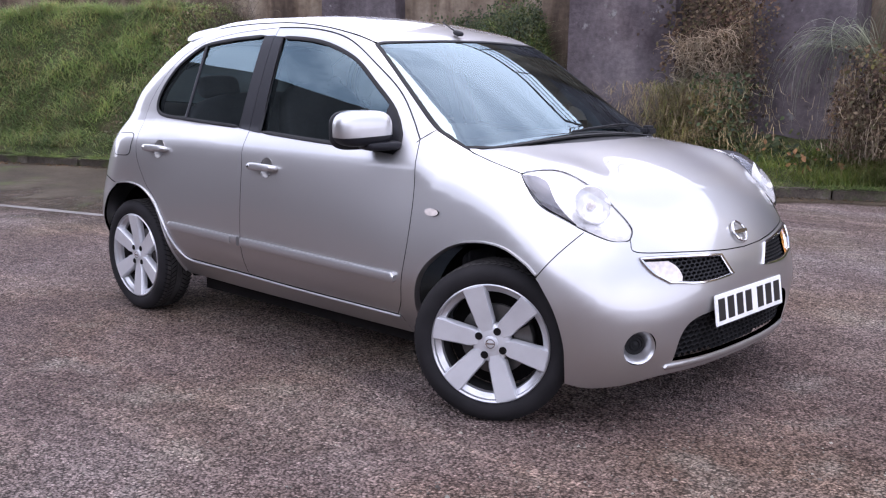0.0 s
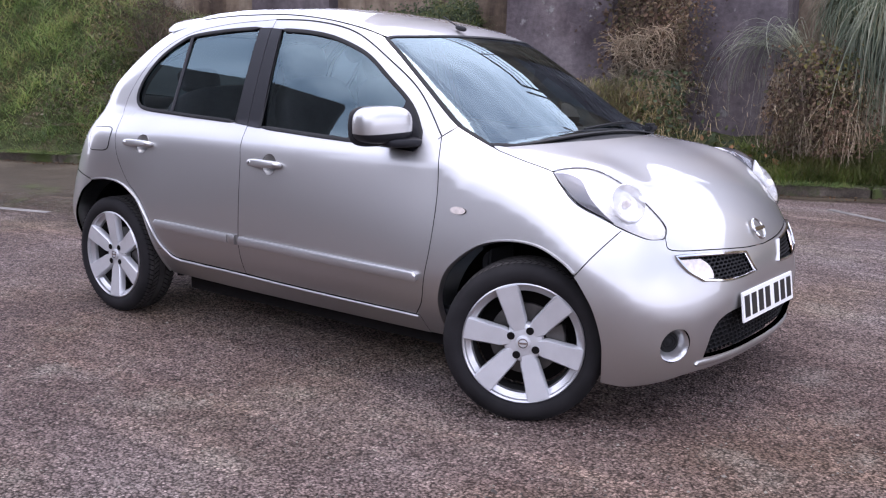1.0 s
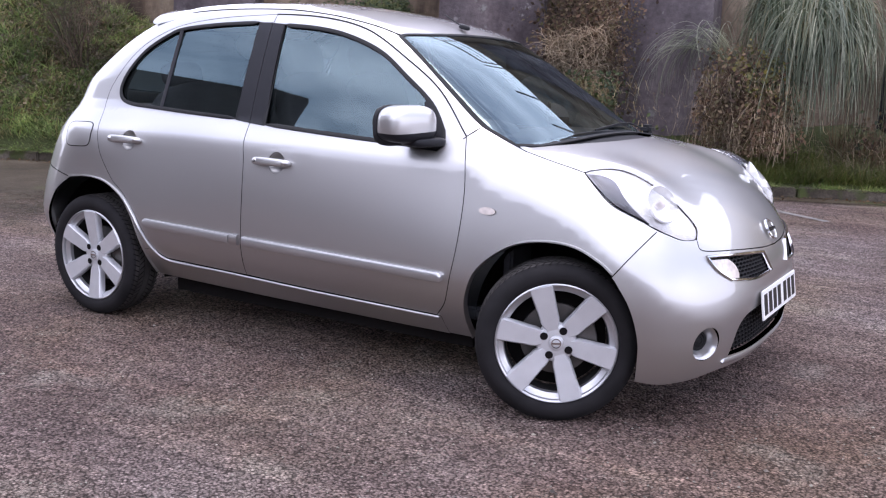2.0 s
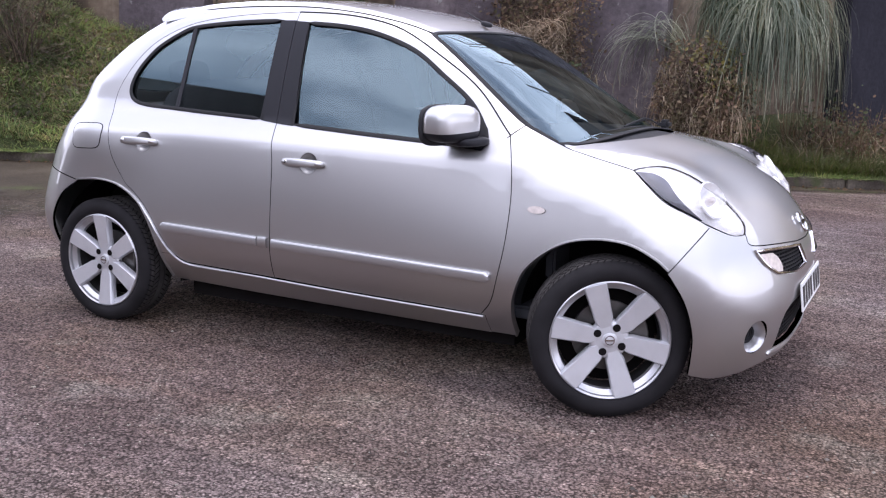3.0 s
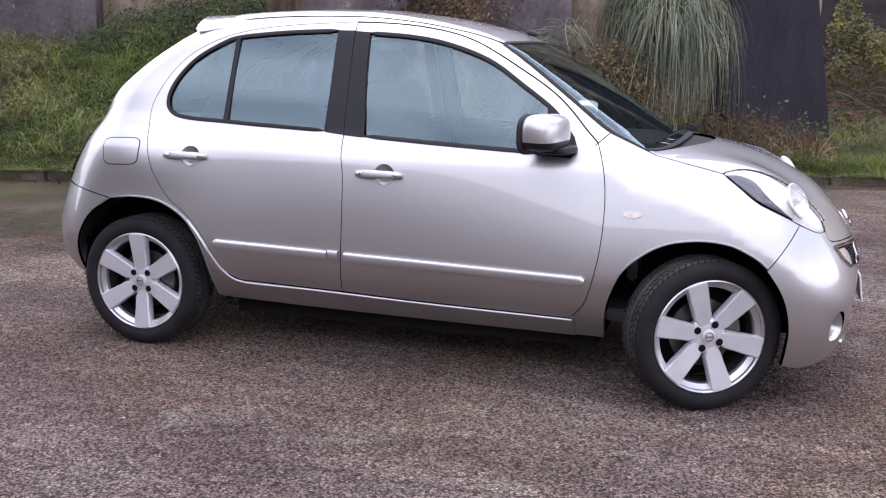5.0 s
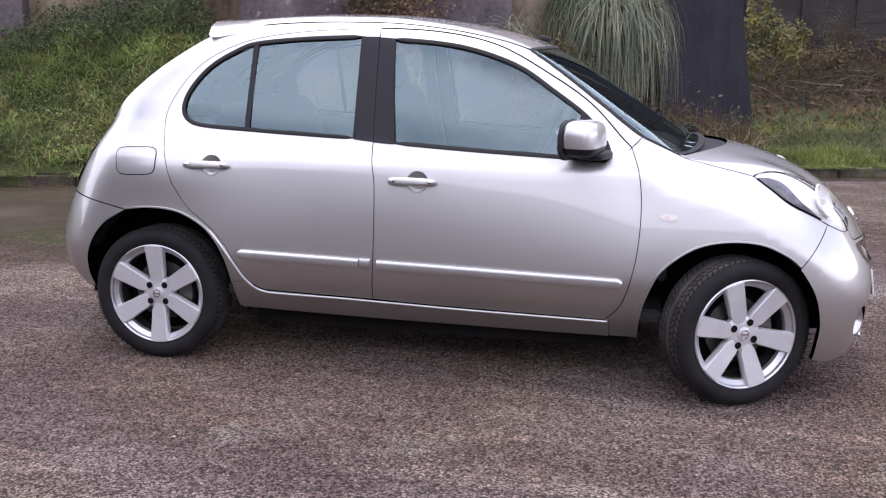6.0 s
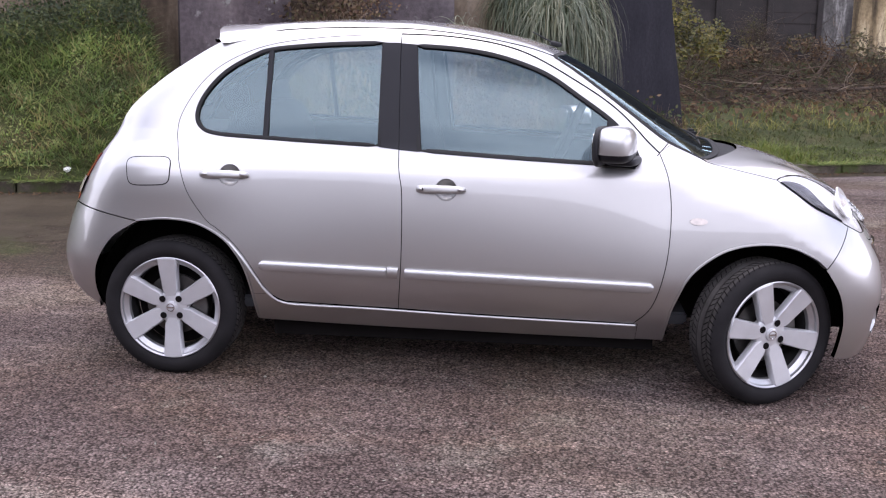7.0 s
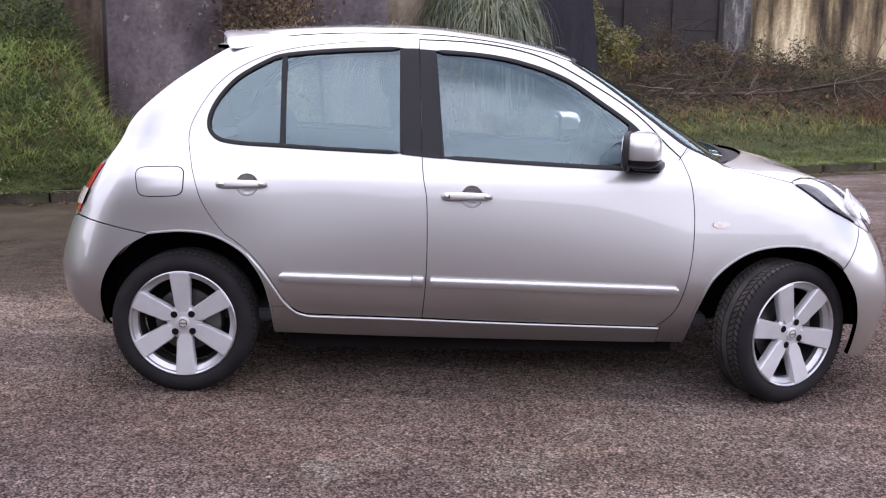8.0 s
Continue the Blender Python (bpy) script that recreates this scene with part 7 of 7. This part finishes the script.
# stones and litter in the gutter and on the tarmac
n = 1400
x_ = rng.uniform(-9, 8, n)
px, py = bgv(x_, -np.abs(rng.normal(0.0, 0.12, n)) - 0.01)
leaves("gutter_litter", np.stack([px, py, 0 * px + 0.012], 1), rng.uniform(0.006, 0.022, n), BRACKEN, None, np.array([0, 0, 1.0]))
tagged(bpy.data.objects["gutter_litter"], "dead leaves and grit along the kerb", "litter", kind="stuff")
n = 16000
x_, y_ = rng.uniform(-2.8, 5.2, n), rng.uniform(-3.5, -0.1, n)
s_ = rng.uniform(0.002, 0.0056, n) * np.where(rng.uniform(0, 1, n) > 0.97, 1.8, 1)
oct_ = np.array([(1, 0, 0), (0, 1, 0), (-1, 0, 0), (0, -1, 0), (0, 0, 0.7)])
jit = rng.uniform(0.7, 1.3, (n, 5, 3))
v = (oct_[None] * jit * s_[:, None, None] + np.stack([x_, y_, 0 * x_ + 0.001], 1)[:, None]).reshape(-1, 3)
o = np.arange(n) * 5
f = np.concatenate([np.stack([o + i, o + (i + 1) % 4, o + 4], 1) for i in range(4)])
me = bpy.data.meshes.new("loose_chippings")
me.from_pydata(v.tolist(), [], f.tolist())
CHIP = leaf_material("stone_chip", [(0.07, 0.055, 0.055), (0.17, 0.145, 0.14), (0.42, 0.39, 0.37), (0.11, 0.08, 0.075), (0.26, 0.22, 0.20)], 0.8)
tagged(link("loose_chippings", me, CHIP), "loose stone chippings on the tarmac", "gravel", kind="stuff")
bm = bmesh.new()
bmesh.ops.create_icosphere(bm, subdivisions=3, radius=0.04)
for q in bm.verts:
    q.co *= 0.75 + 0.6 * noise.noise(q.co * 45) + 0.3 * noise.noise(q.co * 110)
    q.co.z *= 0.7
p_ = bg(-2.95, 0.16)
litter = part("paper_litter", bm, material("white_paper", (0.72, 0.72, 0.70), 0.8, var=0.1, var_scale=30.0), None, smooth=False)
litter.location = (p_.x, p_.y, float(lift(-2.95, 0.16)) + 0.045)
tagged(litter, "crumpled white paper scrap lying in the verge grass", "litter")
# the worn parking line
line = []
for i in range(24):
    t = i / 23
    line.append((-9.5 + 6.3 * t, -0.85 + 1.62 * t))
bm = bmesh.new()
prev = None
for x, y in line:
    w = 0.045 + 0.012 * noise.noise((x * 3, y * 3, 0))
    row = [bm.verts.new((x + 0.25 * w, y - w, 0.004)), bm.verts.new((x - 0.25 * w, y + w, 0.004))]
    if prev:
        bm.faces.new((prev[0], row[0], row[1], prev[1]))
    prev = row
tagged(part("parking_line", bm, PALE_LINE, None, smooth=False), "faded white parking line on the tarmac", "road marking", kind="structure")


# a second stub of line, and the brown dirt washed against the kerb
bm = bmesh.new()
vs = [bm.verts.new(c) for c in ((1.58, 5.44, 0.004), (2.25, 4.98, 0.004), (2.30, 5.05, 0.004), (1.63, 5.52, 0.004))]
bm.faces.new(vs)
tagged(part("parking_line", bm, PALE_LINE, None, smooth=False), "short faded white parking line near the kerb", "road marking", kind="structure")


def dirt_material():
    """Damp brown silt, thick at the kerb and ragged at its edge."""
    m = surface_material("kerbside_silt", [(0.3, (0.026, 0.019, 0.012)), (0.5, (0.044, 0.033, 0.021)), (0.7, (0.075, 0.060, 0.042))], 1.4, 9.0, 55.0, 0.4, 0.75, 0.006, 90.0, spots=(0.05, 0.06, 0.018), spot_scale=1.1, spot_at=(0.55, 0.68))
    nt = m.node_tree
    att = nt.nodes.new("ShaderNodeAttribute")
    att.attribute_name = "silt"
    tc = next(n for n in nt.nodes if n.type == "TEX_COORD")
    n = nt.nodes.new("ShaderNodeTexNoise")
    n.inputs["Scale"].default_value, n.inputs["Detail"].default_value, n.inputs["Roughness"].default_value = 1.7, 10.0, 0.68
    nt.links.new(tc.outputs["Object"], n.inputs["Vector"])
    add = nt.nodes.new("ShaderNodeMath")
    add.operation = "ADD"
    nt.links.new(att.outputs["Fac"], add.inputs[0])
    nt.links.new(n.outputs["Fac"], add.inputs[1])
    mr = nt.nodes.new("ShaderNodeMapRange")
    mr.inputs["From Min"].default_value, mr.inputs["From Max"].default_value = 0.74, 1.15
    nt.links.new(add.outputs[0], mr.inputs["Value"])
    nt.links.new(mr.outputs["Result"], nt.nodes["Principled BSDF"].inputs["Alpha"])
    return m


xs_ = np.arange(-13, 12, 0.25)
fr = np.linspace(0, 1, 9)
X, W = np.meshgrid(xs_, fr, indexing="ij")
width = 0.5 + 4.0 * np.clip((0.5 - X) / 2.5, 0, 1)
PX, PY = bgv(X, -W * width + 0.02)
me = bpy.data.meshes.new("kerb_dirt")
me.from_pydata(np.stack([PX, PY, 0.003 + 0 * PX], -1).reshape(-1, 3).tolist(), [], [(i * 9 + j, i * 9 + j + 1, (i + 1) * 9 + j + 1, (i + 1) * 9 + j) for i in range(len(xs_) - 1) for j in range(8)])
me.attributes.new("silt", "FLOAT", "POINT").data.foreach_set("value", (1.0 * (1 - W) ** 0.7).ravel())
tagged(link("kerb_dirt", me, dirt_material()), "damp brown silt washed up along the kerb", "dirt", kind="structure")
